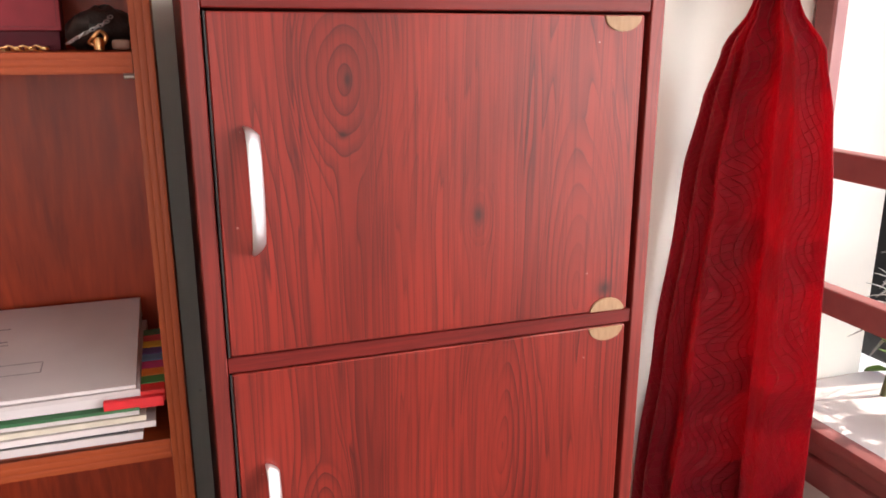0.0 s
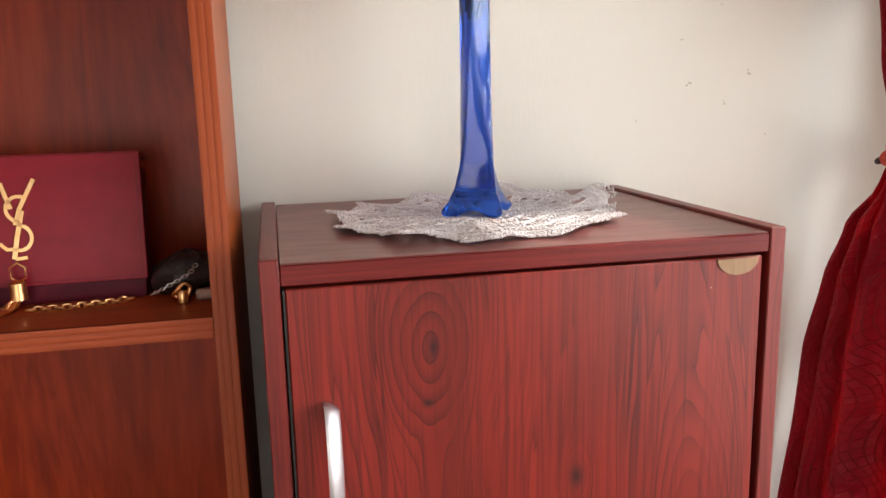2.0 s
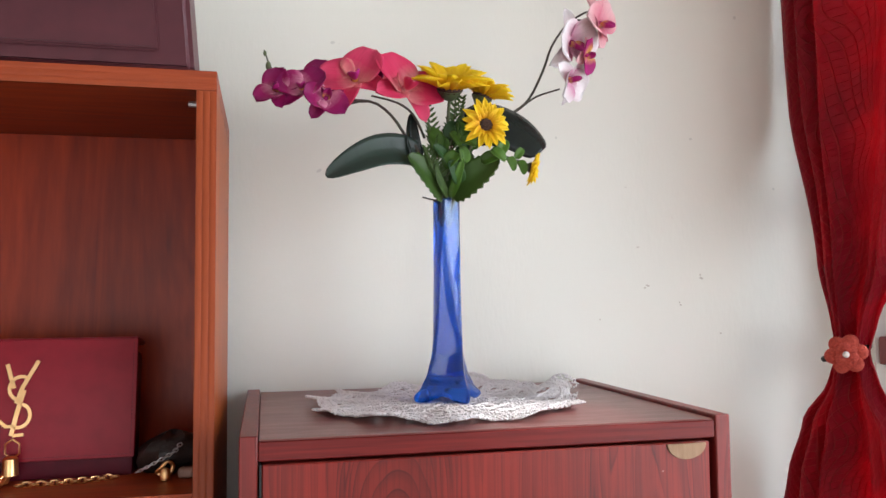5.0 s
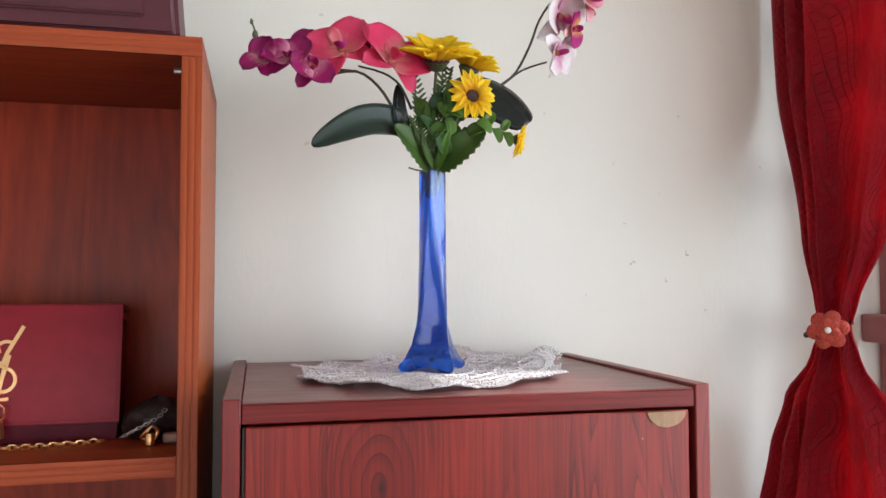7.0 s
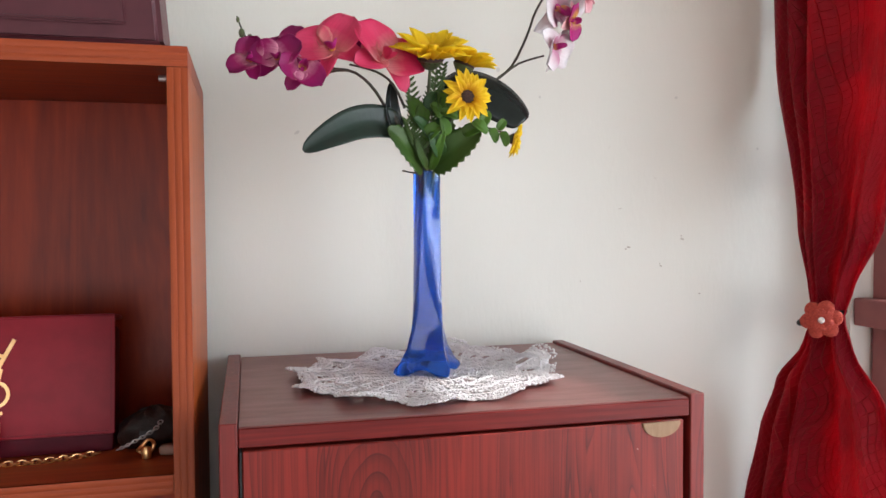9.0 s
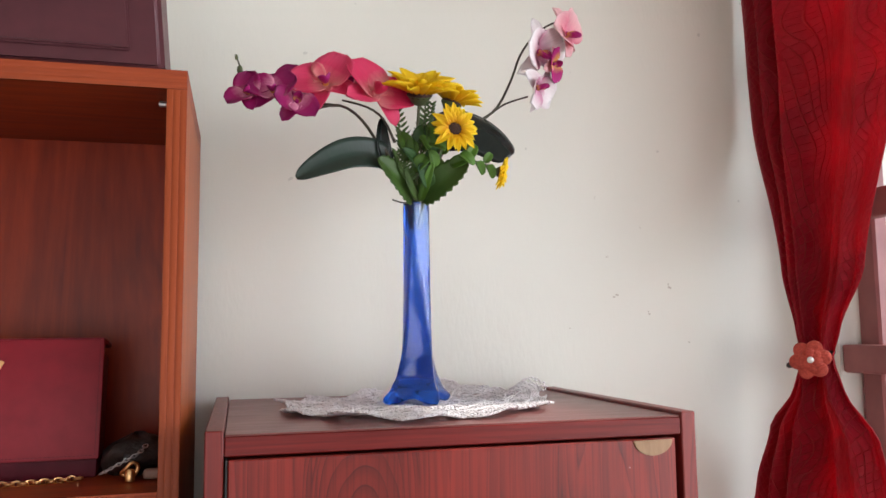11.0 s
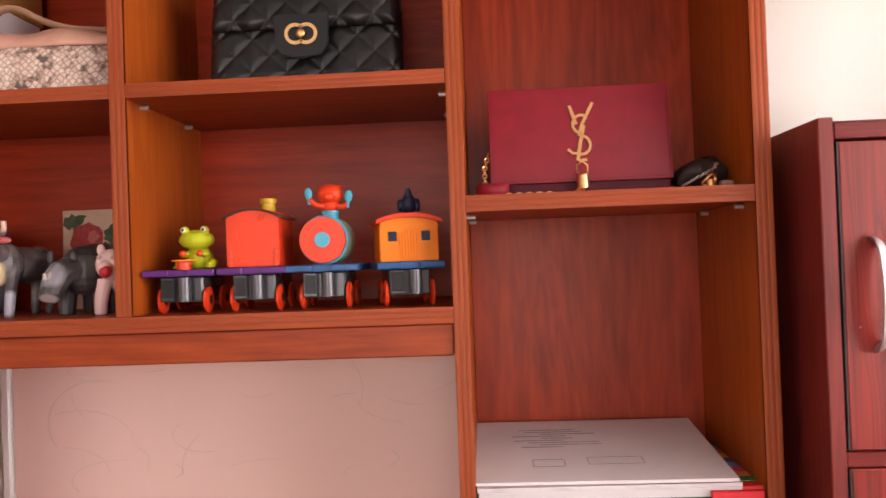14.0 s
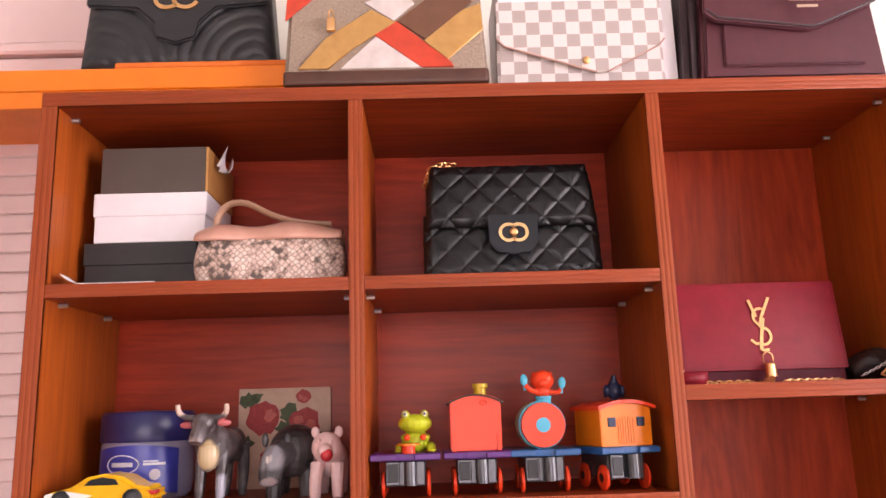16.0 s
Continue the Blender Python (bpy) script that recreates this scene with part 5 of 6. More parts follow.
for px, pz, tilt in ((-0.5730, 0.133, -4), (-0.5235, 0.128, 6)):
    pad = thing("toy_paddle", (px, 0.894, S4 + pz), "small cyan plastic toy paddle", "toy paddle")
    part("blade", ball((0, 0, 0.0145), (0.0052, 0.0028, 0.0080), 14, 10), p_cyan, pad, "", 60)
    part("grip", tube([(0, 0, 0.0), (0, 0, 0.008)], 0.0018, 8), p_cyan, pad, "", 60)
    pad.rotation_euler = (0, radians(tilt), 0)

w4 = wagon("toy_wagon", -0.4425, "blue toy wagon with an amber cabin", p_blue, 0.084)
pts = [(-0.037, 0.0565), (0.037, 0.0565)] + [(0.037 - 0.0074 * k, 0.1050 + 0.0075 * (1 - (1 - k / 5) ** 2)) for k in range(11)]
bm = slab(pts, 0.084, 0.0012)
bmesh.ops.translate(bm, vec=(0, 0.004, 0), verts=bm.verts)
cab4 = part("cabin", bm, p_yel, w4, "amber cabin with two windows", 30)
for s in (-1, 1):
    part("window", box(s * 0.021 - 0.0055, s * 0.021 + 0.0055, 0.0022, 0.0048, 0.082, 0.094, 0.0006), p_navy, cab4, "dark square window")
bm = bmesh.new()
for k in range(7):
    box(-0.0125 + 0.0036 * k, -0.0112 + 0.0036 * k, 0.0028, 0.0045, 0.060, 0.090 + 0.006 * math.sin(math.pi * (k + 0.5) / 7), 0.0004, 1, bm)
part("door", bm, p_yel, cab4)
w4.rotation_euler = (0, 0, radians(13))
top = [(0.042 - 0.0084 * k, 0.1085 + 0.0085 * (1 - (1 - k / 5) ** 2)) for k in range(11)]
rf = slab(top + [(x, z - 0.0050) for x, z in reversed(top)], 0.096, 0.001)
part("roof", rf, p_red, w4, "curved orange red roof", 40, (0, -0.003, 0))
bm = ball((0, 0, 0.013), (0.0105, 0.011, 0.0135), 18, 12)
join(bm, tube([(0, 0, 0.014), (0, -0.002, 0.024), (0, -0.005, 0.034)], 0.0095, 12, 0.22))
join(bm, ball((-0.0115, 0, 0.012), (0.0035, 0.007, 0.009), 12, 8)), join(bm, ball((0.0115, 0, 0.012), (0.0035, 0.007, 0.009), 12, 8))
tagged(moulded(link("toy_bird", bm, p_navy, None, "", 60, (-0.4465, 0.915, S4 + 0.117))), "small navy plastic toy bird on the roof", "toy figure")

# ---- left bay: boxes, snakeskin bag, jar and toys ----


def carton(at, w, d, h, m, label, lid=0.0, lid_m=None):
    c = thing("shoe_box", at, label, "box")
    part("body", box(0, w, 0, d, 0, h - (0.001 if lid else 0), 0.001), m, c)
    if lid:
        part("lid", box(-0.002, w + 0.002, -0.002, d + 0.002, h - lid, h, 0.0012), lid_m or m, c)
    return c


card_k, card_w = plain("black_card", (0.022, 0.020, 0.021), None, 0.55, 0, 30, 0.1), plain("white_card", (0.78, 0.74, 0.75), (0.73, 0.68, 0.70), 0.55, 0, 20, 0.1)
card_t, card_o = plain("taupe_card", (0.085, 0.060, 0.048), (0.075, 0.052, 0.042), 0.55, 0, 20, 0.15), plain("tan_card", (0.55, 0.27, 0.075), (0.48, 0.22, 0.06), 0.55, 0, 20, 0.1)
carton((-1.193, 0.925, S3), 0.158, 0.135, 0.0735, card_k, "flat black cardboard box", 0.033)
carton((-1.183, 0.925, S3 + 0.074), 0.160, 0.140, 0.0735, card_w, "white cardboard shoe box with a lid", 0.035)
tc = carton((-1.177, 0.925, S3 + 0.148), 0.152, 0.150, 0.0695, card_t, "taupe cardboard box with a tan sleeve")
part("sleeve", box(0.1525, 0.156, 0.0, 0.150, 0.0005, 0.069, 0.0005), card_o, tc, "tan cardboard sleeve side")
tp = part("tissue", sheet(lambda u, v: Vector((0.163 + 0.010 * v + 0.004 * math.sin(9 * u), 0.02 + 0.05 * u, 0.045 + 0.035 * v * (0.5 + 0.5 * math.sin(7 * u)))), 10, 5), card_w, tc, "crumpled white tissue paper", 60)
so = tp.modifiers.new("thickness", "SOLIDIFY")
so.thickness = 0.0006
cd = thing("paper_card", (-1.190, 0.846, S3), "pale card lying at the shelf edge", "card")
part("sheet", box(0.02, 0.125, 0.0, 0.04, 0.0, 0.0025, 0.0005), card_w, cd)
b = sheet(lambda u, v: Vector((0.025 - 0.028 * v, 0.004 + 0.03 * u, 0.003 + 0.014 * v * v)), 4, 6)
cu = part("curl", b, card_w, cd, "", 60)
so = cu.modifiers.new("thickness", "SOLIDIFY")
so.thickness = 0.0006


def snake(name):
    n = Nodes(name)
    vec = n.node("Mapping", 0, (), Vector=n.co.outputs["UV"], Rotation=(0, 0, radians(45)))
    vor = n.node("TexVoronoi", 0, (("feature", "DISTANCE_TO_EDGE"),), Vector=vec, Scale=150.0, Randomness=0.45)
    blot = n.noise(n.co.outputs["Object"], 46.0, 5, 0.7)
    cell = n.node("TexVoronoi", 1, (), Vector=vec, Scale=150.0, Randomness=0.45)
    shade = n.math("ADD", blot, n.math("MULTIPLY", n.math("SUBTRACT", n.node("SeparateXYZ", 0, (), Vector=cell), 0.5), 0.22))
    col = n.ramp(shade, (0.36, (0.10, 0.075, 0.065)), (0.43, (0.42, 0.28, 0.22)), (0.52, (0.66, 0.48, 0.40)), (0.72, (0.76, 0.63, 0.55)))
    col = n.mix(n.ramp(vor, (0.0, 0.8), (0.14, 0.0)), col, (0.12, 0.08, 0.065))
    n.bump(n.ramp(vor, (0.0, 0.0), (0.2, 1.0)), 0.5, 0.001)
    return n.set(Base_Color=col, Roughness=0.38)


def with_uv(bm, su, sv):
    """A uv layer from the places of the vertices, for a thing that faces -y."""
    uv = bm.loops.layers.uv.new("UVMap")
    for f in bm.faces:
        for lp in f.loops:
            lp[uv].uv = (lp.vert.co.x * su, lp.vert.co.z * sv)
    return bm


snk = thing("snakeskin_bag", (-0.922, 0.905, S3), "small snakeskin bag with a pale pink leather top", "handbag")


def snake_pt(u, v):
    a = math.pi * (u * 2 - 0.5)
    zz = 0.066 * v
    wx, wy = 0.100 + 0.006 * math.sin(math.pi * v), 0.036 * (1 - 0.25 * v) + 0.006 * math.sin(math.pi * v)
    e = 0.55
    c, s = math.cos(a), math.sin(a)
    return Vector((wx * math.copysign(abs(c) ** e, c), wy * math.copysign(abs(s) ** e, s), zz))


bm = sheet(snake_pt, 64, 10, True)
bmesh.ops.holes_fill(bm, edges=[e for e in bm.edges if e.is_boundary])
part("body", with_uv(bm, 1.0, 1.0), snake("python_print_leather"), snk, "", 50)
pinkish = plain("rose_gold_leather", (0.66, 0.36, 0.27), (0.56, 0.28, 0.21), 0.30, 0.25, 30, 0.2, 400, 0.0006)


def fold_pt(u, v):
    x = (u - 0.5) * 0.204
    a = math.pi * v
    r = 0.024 + 0.003 * math.sin(12 * u)
    return Vector((x, -0.003 - (r + 0.004) * math.cos(a), 0.062 + r * 1.15 * math.sin(a) * (1 - 0.35 * abs(2 * u - 1) ** 4)))


fl = part("top_fold", sheet(fold_pt, 30, 12), pinkish, snk, "pale pink leather top fold", 60)
so = fl.modifiers.new("thickness", "SOLIDIFY")
so.thickness = 0.002
part("handle", tube([(-0.075, 0.0, 0.080), (-0.078, 0.0, 0.100), (-0.062, 0.0, 0.121), (-0.035, 0.0, 0.122), (0.0, 0.0, 0.104), (0.040, 0.0, 0.092), (0.085, 0.0, 0.088)], 0.0035, 8, flat=1.6), plain("tan_leather_handle", (0.38, 0.20, 0.12), None, 0.45), snk, "thin tan leather handle", 60)

jar = thing("cream_jar", (-1.118, 1.005, S4), "navy lidded plastic jar with a blue label", "jar")
jar_clear = plain("milky_clear_plastic", (0.30, 0.28, 0.38), (0.23, 0.22, 0.32), 0.2, 0, 12, 0.02)
part("body", lathe(((0.0, 0.0), (0.056, 0.001), (0.063, 0.008), (0.0655, 0.025), (0.0655, 0.062), (0.064, 0.078), (0.060, 0.082), (0.0, 0.082)), 40), jar_clear, jar, "", 40)
navy = plain("navy_lid_plastic", (0.020, 0.020, 0.105), (0.015, 0.016, 0.08), 0.3, 0, 20, 0.03)
part("lid", lathe(((0.0, 0.080), (0.0655, 0.080), (0.0665, 0.083), (0.0660, 0.116), (0.062, 0.122), (0.0, 0.124)), 40), navy, jar, "navy screw lid", 40)


def wrap(x0, x1, z0, z1, r, m, name, parent, label="", skew=None):
    bm = sheet(lambda u, v: Vector((r * math.sin((x0 + (x1 - x0) * u) / r), -r * math.cos((x0 + (x1 - x0) * u) / r), z0 + (z1 - z0) * v + (skew(u) if skew else 0))), 20, 3)
    return part(name, bm, m, parent, label, 60)


lab = wrap(-0.060, 0.066, 0.008, 0.070, 0.0662, plain("royal_blue_label", (0.045, 0.055, 0.34), (0.03, 0.035, 0.25), 0.3), "label", jar, "royal blue printed label", lambda u: 0.006 * (1 - (2 * u - 1) ** 2))
lw = plain("white_print", (0.7, 0.7, 0.74), None, 0.5)
pts = [((-0.014 + 0.024 * math.cos(t)), 0.050 + 0.0125 * math.sin(t)) for t in (2 * math.pi * i / 24 for i in range(24))]
part("oval", tube([(0.0668 * math.sin(x / 0.0668), -0.0668 * math.cos(x / 0.0668), zz) for x, zz in pts], 0.0009, 5, closed=True, smooth=1), lw, lab, "plain white oval mark")
for x0, x1, zz, h in ((-0.030, 0.002, 0.047, 0.006), (0.016, 0.036, 0.053, 0.002), (0.016, 0.046, 0.0485, 0.0035), (-0.034, 0.014, 0.030, 0.002), (-0.034, 0.004, 0.025, 0.002)):
    wrap(x0, x1, zz, zz + h, 0.0667, lw, "print_bar", lab)
bm = lathe(((0.0, 0.0), (0.0075, 0.0), (0.0075, 0.0006), (0.0, 0.0006)), 20)
bmesh.ops.transform(bm, matrix=Matrix.Translation((0.031, -0.0602, 0.036)) @ Matrix.Rotation(radians(28), 4, "Z") @ Matrix.Rotation(radians(90), 4, "X"), verts=bm.verts)
part("seal", bm, plain("pale_seal_print", (0.55, 0.5, 0.55), None, 0.5), lab)

pic = thing("rose_picture", (-0.934, 1.088, S4), "square parchment picture tile of red roses, leaning", "picture")
board_m = plain("parchment_board", (0.62, 0.43, 0.32), (0.52, 0.33, 0.23), 0.6, 0, 40, 0.1)
part("board", box(-0.073, 0.073, -0.004, 0.004, 0.0, 0.154, 0.0006), board_m, pic)
rose_m, rose_l, leaf_p = plain("painted_rose_red", (0.42, 0.035, 0.03), (0.28, 0.02, 0.02), 0.6, 0, 200), plain("painted_rose_light", (0.58, 0.12, 0.09), None, 0.6, 0, 200), plain("painted_leaf_green", (0.07, 0.10, 0.035), (0.04, 0.06, 0.02), 0.6, 0, 120)
rr = random.Random(5)


def blot(cx, cz, r, y, m, name, n=18, jag=0.14):
    bm = bmesh.new()
    bm.faces.new([bm.verts.new((cx + r * (1 + rr.uniform(-jag, jag)) * math.cos(2 * math.pi * i / n), y, cz + r * (1 + rr.uniform(-jag, jag)) * math.sin(2 * math.pi * i / n))) for i in range(n)])
    ext = bmesh.ops.extrude_face_region(bm, geom=bm.faces[:])
    bmesh.ops.translate(bm, vec=(0, 0.0004, 0), verts=[v for v in ext["geom"] if isinstance(v, bmesh.types.BMVert)])
    part(name, bm, m, pic)


for cx, cz, r in ((-0.035, 0.108, 0.026), (0.032, 0.098, 0.024), (0.030, 0.140, 0.011), (-0.02, 0.04, 0.02)):
    blot(cx, cz, r, -0.0052, rose_m, "painted_rose")
    for k in range(4):
        a = rr.uniform(0, 6.3)
        blot(cx + 0.45 * r * math.cos(a), cz + 0.45 * r * math.sin(a), r * 0.34, -0.0058 - 0.0004 * k, rose_l if k % 2 else rose_m, "painted_petal", 10, 0.3)
for cx, cz, r in ((-0.058, 0.135, 0.012), (-0.045, 0.140, 0.010), (0.005, 0.112, 0.012), (0.010, 0.124, 0.010), (0.0, 0.09, 0.014), (0.058, 0.075, 0.012), (0.02, 0.06, 0.015), (-0.06, 0.07, 0.012)):
    blot(cx, cz, r, -0.0047, leaf_p, "painted_leaf", 12, 0.4)
pic.rotation_euler = (radians(-2), 0, 0)


def limbs(rows):
    """One mesh from balls (centre, radii) and rods (points, radius, taper)."""
    bm = bmesh.new()
    for row in rows:
        if len(row) == 2:
            join(bm, ball(row[0], row[1], 16, 10))
        else:
            join(bm, tube(row[0], row[1], 10, row[2]))
    return bm


def figure(name, at, label, rows, material, turn=0.0):
    ob = link(name, limbs(rows), material, None, "", 60, at)
    ob.rotation_euler = (0, 0, radians(turn))
    return tagged(moulded(ob, 0.0009), label, "toy figure")


def patchy(name, dark, mid, light, scale=26.0, rough=0.4, patches=()):
    """Blotched paint with soft coloured patches: (centre, radius, colour)."""
    n = Nodes(name)
    f = n.noise(n.co.outputs["Object"], scale, 3, 0.5)
    n.bump(n.noise(n.co.outputs["Object"], 300.0, 2), 0.3, 0.0006)
    col = n.ramp(f, (0.36, dark), (0.5, mid), (0.70, light))
    for c, r, pc in patches:
        d = n.node("VectorMath", 1, (("operation", "DISTANCE"),), i0=n.co.outputs["Object"], i1=c)
        col = n.mix(n.ramp(n.math("ADD", n.math("DIVIDE", d, r), n.math("MULTIPLY", n.math("SUBTRACT", f, 0.5), 0.6)), (0.75, 1.0), (1.0, 0.0)), col, pc)
    return n.set(Base_Color=col, Roughness=rough)


# the bull's last patch paints a blue-grey highlight on a lower foreleg
figure("toy_bull", (-1.000, 0.945, S4), "grey brown plastic toy bull with a cream chest and horns", (
    ((0.0, 0.02, 0.076), (0.024, 0.050, 0.028)), ((0.0, -0.016, 0.078), (0.027, 0.028, 0.033)), ((0.0, 0.05, 0.078), (0.022, 0.022, 0.027)),
    (((0, -0.022, 0.085), (0.001, -0.040, 0.098), (0.002, -0.050, 0.108)), 0.022, 0.80), ((0.002, -0.054, 0.112), (0.017, 0.015, 0.015)), (((0.002, -0.056, 0.110), (0.002, -0.072, 0.092), (0.002, -0.076, 0.084)), 0.014, 0.75),
    (((-0.010, -0.052, 0.120), (-0.026, -0.054, 0.121), (-0.036, -0.058, 0.128), (-0.038, -0.060, 0.140)), 0.0052, 0.7), (((0.014, -0.052, 0.120), (0.030, -0.052, 0.121), (0.039, -0.056, 0.128), (0.040, -0.058, 0.139)), 0.0052, 0.7),
    ((-0.026, -0.050, 0.110), (0.013, 0.004, 0.005)), ((0.031, -0.048, 0.112), (0.013, 0.004, 0.005)),
    (((-0.016, -0.018, 0.075), (-0.018, -0.020, 0.040), (-0.018, -0.024, 0.0)), 0.011, 0.6), (((0.016, -0.016, 0.075), (0.019, -0.026, 0.040), (0.020, -0.032, 0.0)), 0.011, 0.6),
    (((-0.013, 0.056, 0.080), (-0.014, 0.062, 0.040), (-0.014, 0.056, 0.0)), 0.012, 0.5), (((0.013, 0.056, 0.080), (0.014, 0.062, 0.040), (0.014, 0.056, 0.0)), 0.012, 0.5),
    ((0.002, -0.036, 0.066), (0.017, 0.014, 0.024))), patchy("bull_paint", (0.050, 0.036, 0.036), (0.085, 0.070, 0.072), (0.20, 0.17, 0.17), 34.0, 0.32,
           (((0.004, -0.052, 0.064), 0.026, (0.60, 0.46, 0.27)), ((-0.038, -0.060, 0.138), 0.017, (0.62, 0.44, 0.35)), ((0.041, -0.058, 0.137), 0.017, (0.62, 0.44, 0.35)),
            ((0.034, -0.048, 0.111), 0.012, (0.56, 0.14, 0.14)), ((-0.030, -0.050, 0.109), 0.012, (0.52, 0.12, 0.13)), ((0.002, -0.078, 0.086), 0.011, (0.22, 0.16, 0.15)), ((0.020, -0.034, 0.020), 0.020, (0.34, 0.34, 0.40)))), -12).scale = (0.90, 0.90, 0.92)
figure("toy_rhino", (-0.902, 0.960, S4), "dark grey plastic toy rhinoceros with a pale muzzle", (
    ((0.006, 0.020, 0.062), (0.038, 0.048, 0.036)), ((0.004, -0.020, 0.060), (0.033, 0.028, 0.034)), (((0, -0.030, 0.060), (-0.014, -0.050, 0.056), (-0.020, -0.064, 0.034), (-0.020, -0.070, 0.024)), 0.021, 0.66),
    (((-0.020, -0.066, 0.034), (-0.022, -0.076, 0.044), (-0.023, -0.078, 0.058)), 0.006, 0.25), ((-0.030, -0.044, 0.078), (0.005, 0.004, 0.010)), ((0.000, -0.044, 0.078), (0.005, 0.004, 0.010)),
    (((-0.018, -0.020, 0.045), (-0.020, -0.024, 0.0)), 0.013, 0.85), (((0.024, -0.016, 0.045), (0.026, -0.018, 0.0)), 0.013, 0.85), (((-0.016, 0.045, 0.045), (-0.017, 0.046, 0.0)), 0.013, 0.85), (((0.020, 0.045, 0.045), (0.021, 0.046, 0.0)), 0.013, 0.85)),
    patchy("rhino_paint", (0.030, 0.027, 0.028), (0.045, 0.040, 0.042), (0.09, 0.08, 0.085), 30, 0.4,
           (((-0.020, -0.062, 0.052), 0.022, (0.22, 0.21, 0.23)), ((-0.020, -0.076, 0.018), 0.015, (0.50, 0.44, 0.43)), ((-0.023, -0.078, 0.058), 0.010, (0.5, 0.42, 0.38)))), 4)
pig = thing("toy_pig", (-0.845, 0.935, S4), "pale pink plastic toy pig with a red mouth", "toy figure")
pb = part("body", limbs((((0.0, 0.02, 0.050), (0.024, 0.038, 0.026)), ((0.0, -0.022, 0.066), (0.021, 0.020, 0.021)), ((0.0, -0.042, 0.062), (0.010, 0.010, 0.010)), ((-0.016, -0.018, 0.086), (0.006, 0.004, 0.008)), ((0.016, -0.018, 0.086), (0.006, 0.004, 0.008)),
     (((-0.013, -0.016, 0.045), (-0.015, -0.024, 0.020), (-0.015, -0.026, 0.0)), 0.010, 0.75), (((0.013, -0.012, 0.045), (0.014, -0.016, 0.0)), 0.010, 0.75), (((-0.013, 0.045, 0.045), (-0.014, 0.048, 0.0)), 0.010, 0.75), (((0.013, 0.045, 0.045), (0.014, 0.048, 0.0)), 0.010, 0.75),
     ((-0.009, -0.039, 0.076), (0.003, 0.003, 0.003)), ((0.009, -0.039, 0.076), (0.003, 0.003, 0.003)))), plain("pale_pink_vinyl", (0.82, 0.58, 0.55), (0.76, 0.48, 0.46), 0.5, 0, 30, 0.15), pig, "", 60)
moulded(pb, 0.0009)
part("mouth", ball((0.003, -0.0475, 0.057), (0.0085, 0.006, 0.0085), 14, 10), plain("red_mouth_paint", (0.65, 0.02, 0.03), None, 0.4), pig, "red painted mouth", 60)

car = thing("toy_car", (-1.128, 0.883, S4), "yellow die-cast toy sports car with white sides", "toy car")
car_y, car_w = plastic("yellow_car_paint", (0.80, 0.42, 0.01), 0.2), plastic("white_car_paint", (0.75, 0.74, 0.72), 0.25)
side = [(-0.072, 0.008), (0.070, 0.008), (0.072, 0.018), (0.066, 0.026), (0.048, 0.029), (0.030, 0.040), (0.006, 0.044), (-0.016, 0.040), (-0.036, 0.028), (-0.060, 0.023), (-0.072, 0.016)]
bm = slab(side, 0.056, 0.005, 2)
part("body", bm, car_y, car, "", 40, (0, -0.028, 0))
part("side_stripe", slab([(-0.070, 0.010), (-0.028, 0.010), (-0.006, 0.018), (-0.040, 0.024), (-0.066, 0.021)], 0.002, 0.0004), car_w, car, "white painted side stripe", 0, (0, -0.0292, 0))
part("side_window", slab([(-0.018, 0.030), (0.026, 0.030), (0.022, 0.037), (0.005, 0.040), (-0.010, 0.037)], 0.002, 0.0004), p_black, car, "dark side window", 0, (0, -0.0292, 0))
part("sill", slab([(-0.026, 0.006), (0.030, 0.006), (0.032, 0.011), (-0.026, 0.011)], 0.002), p_black, car, "", 0, (0, -0.0295, 0))
part("tail_light", box(0.060, 0.0725, -0.0275, -0.010, 0.017, 0.022, 0.001), plain("red_lamp_plastic", (0.5, 0.02, 0.02), None, 0.2), car, "red tail light")
for x in (-0.046, 0.044):
    for y in (-0.0255, 0.0255):
        bm = lathe(((0.0, -0.005), (0.008, -0.005), (0.0125, -0.004), (0.0125, 0.004), (0.008, 0.005), (0.0, 0.005)), 20)
        bmesh.ops.rotate(bm, cent=(0, 0, 0), matrix=Matrix.Rotation(radians(90), 3, "X"), verts=bm.verts)
        wh = part("wheel", bm, p_black, car, "", 40, (x, y, 0.0125))
        bm = lathe(((0.0, -0.0056), (0.0075, -0.0052), (0.0075, -0.004), (0.0, -0.004)), 12)
        bmesh.ops.rotate(bm, cent=(0, 0, 0), matrix=Matrix.Rotation(radians(-90), 3, "X"), verts=bm.verts)
        part("rim", bm, p_grey, wh, "", 40)

# ---- on top of the unit ----
orange_m = plain("orange_box_card", (0.82, 0.20, 0.006), (0.78, 0.18, 0.006), 0.45, 0, 30, 0.08)
ob_box = thing("orange_box", (-1.72, 0.892, UZ), "wide flat orange cardboard box overhanging the unit", "box")
part("body", box(0.0, 0.86, 0.002, 0.225, 0.0, 0.026, 0.001), orange_m, ob_box)
part("lid", box(-0.002, 0.862, 0.0, 0.227, 0.0262, 0.060, 0.0015), orange_m, ob_box)
op = thing("orange_pouch", (-1.155, 0.894, UZ + 0.060), "thin flat orange cloth pouch under a bag", "pouch")
bm = box(0.0, 0.27, 0.0, 0.16, 0.0, 0.010, 0.004, 3)
part("cloth", bm, plain("orange_felt", (0.74, 0.17, 0.02), (0.68, 0.14, 0.015), 0.8, 0, 60, 0.4, 500), op, "", 50)

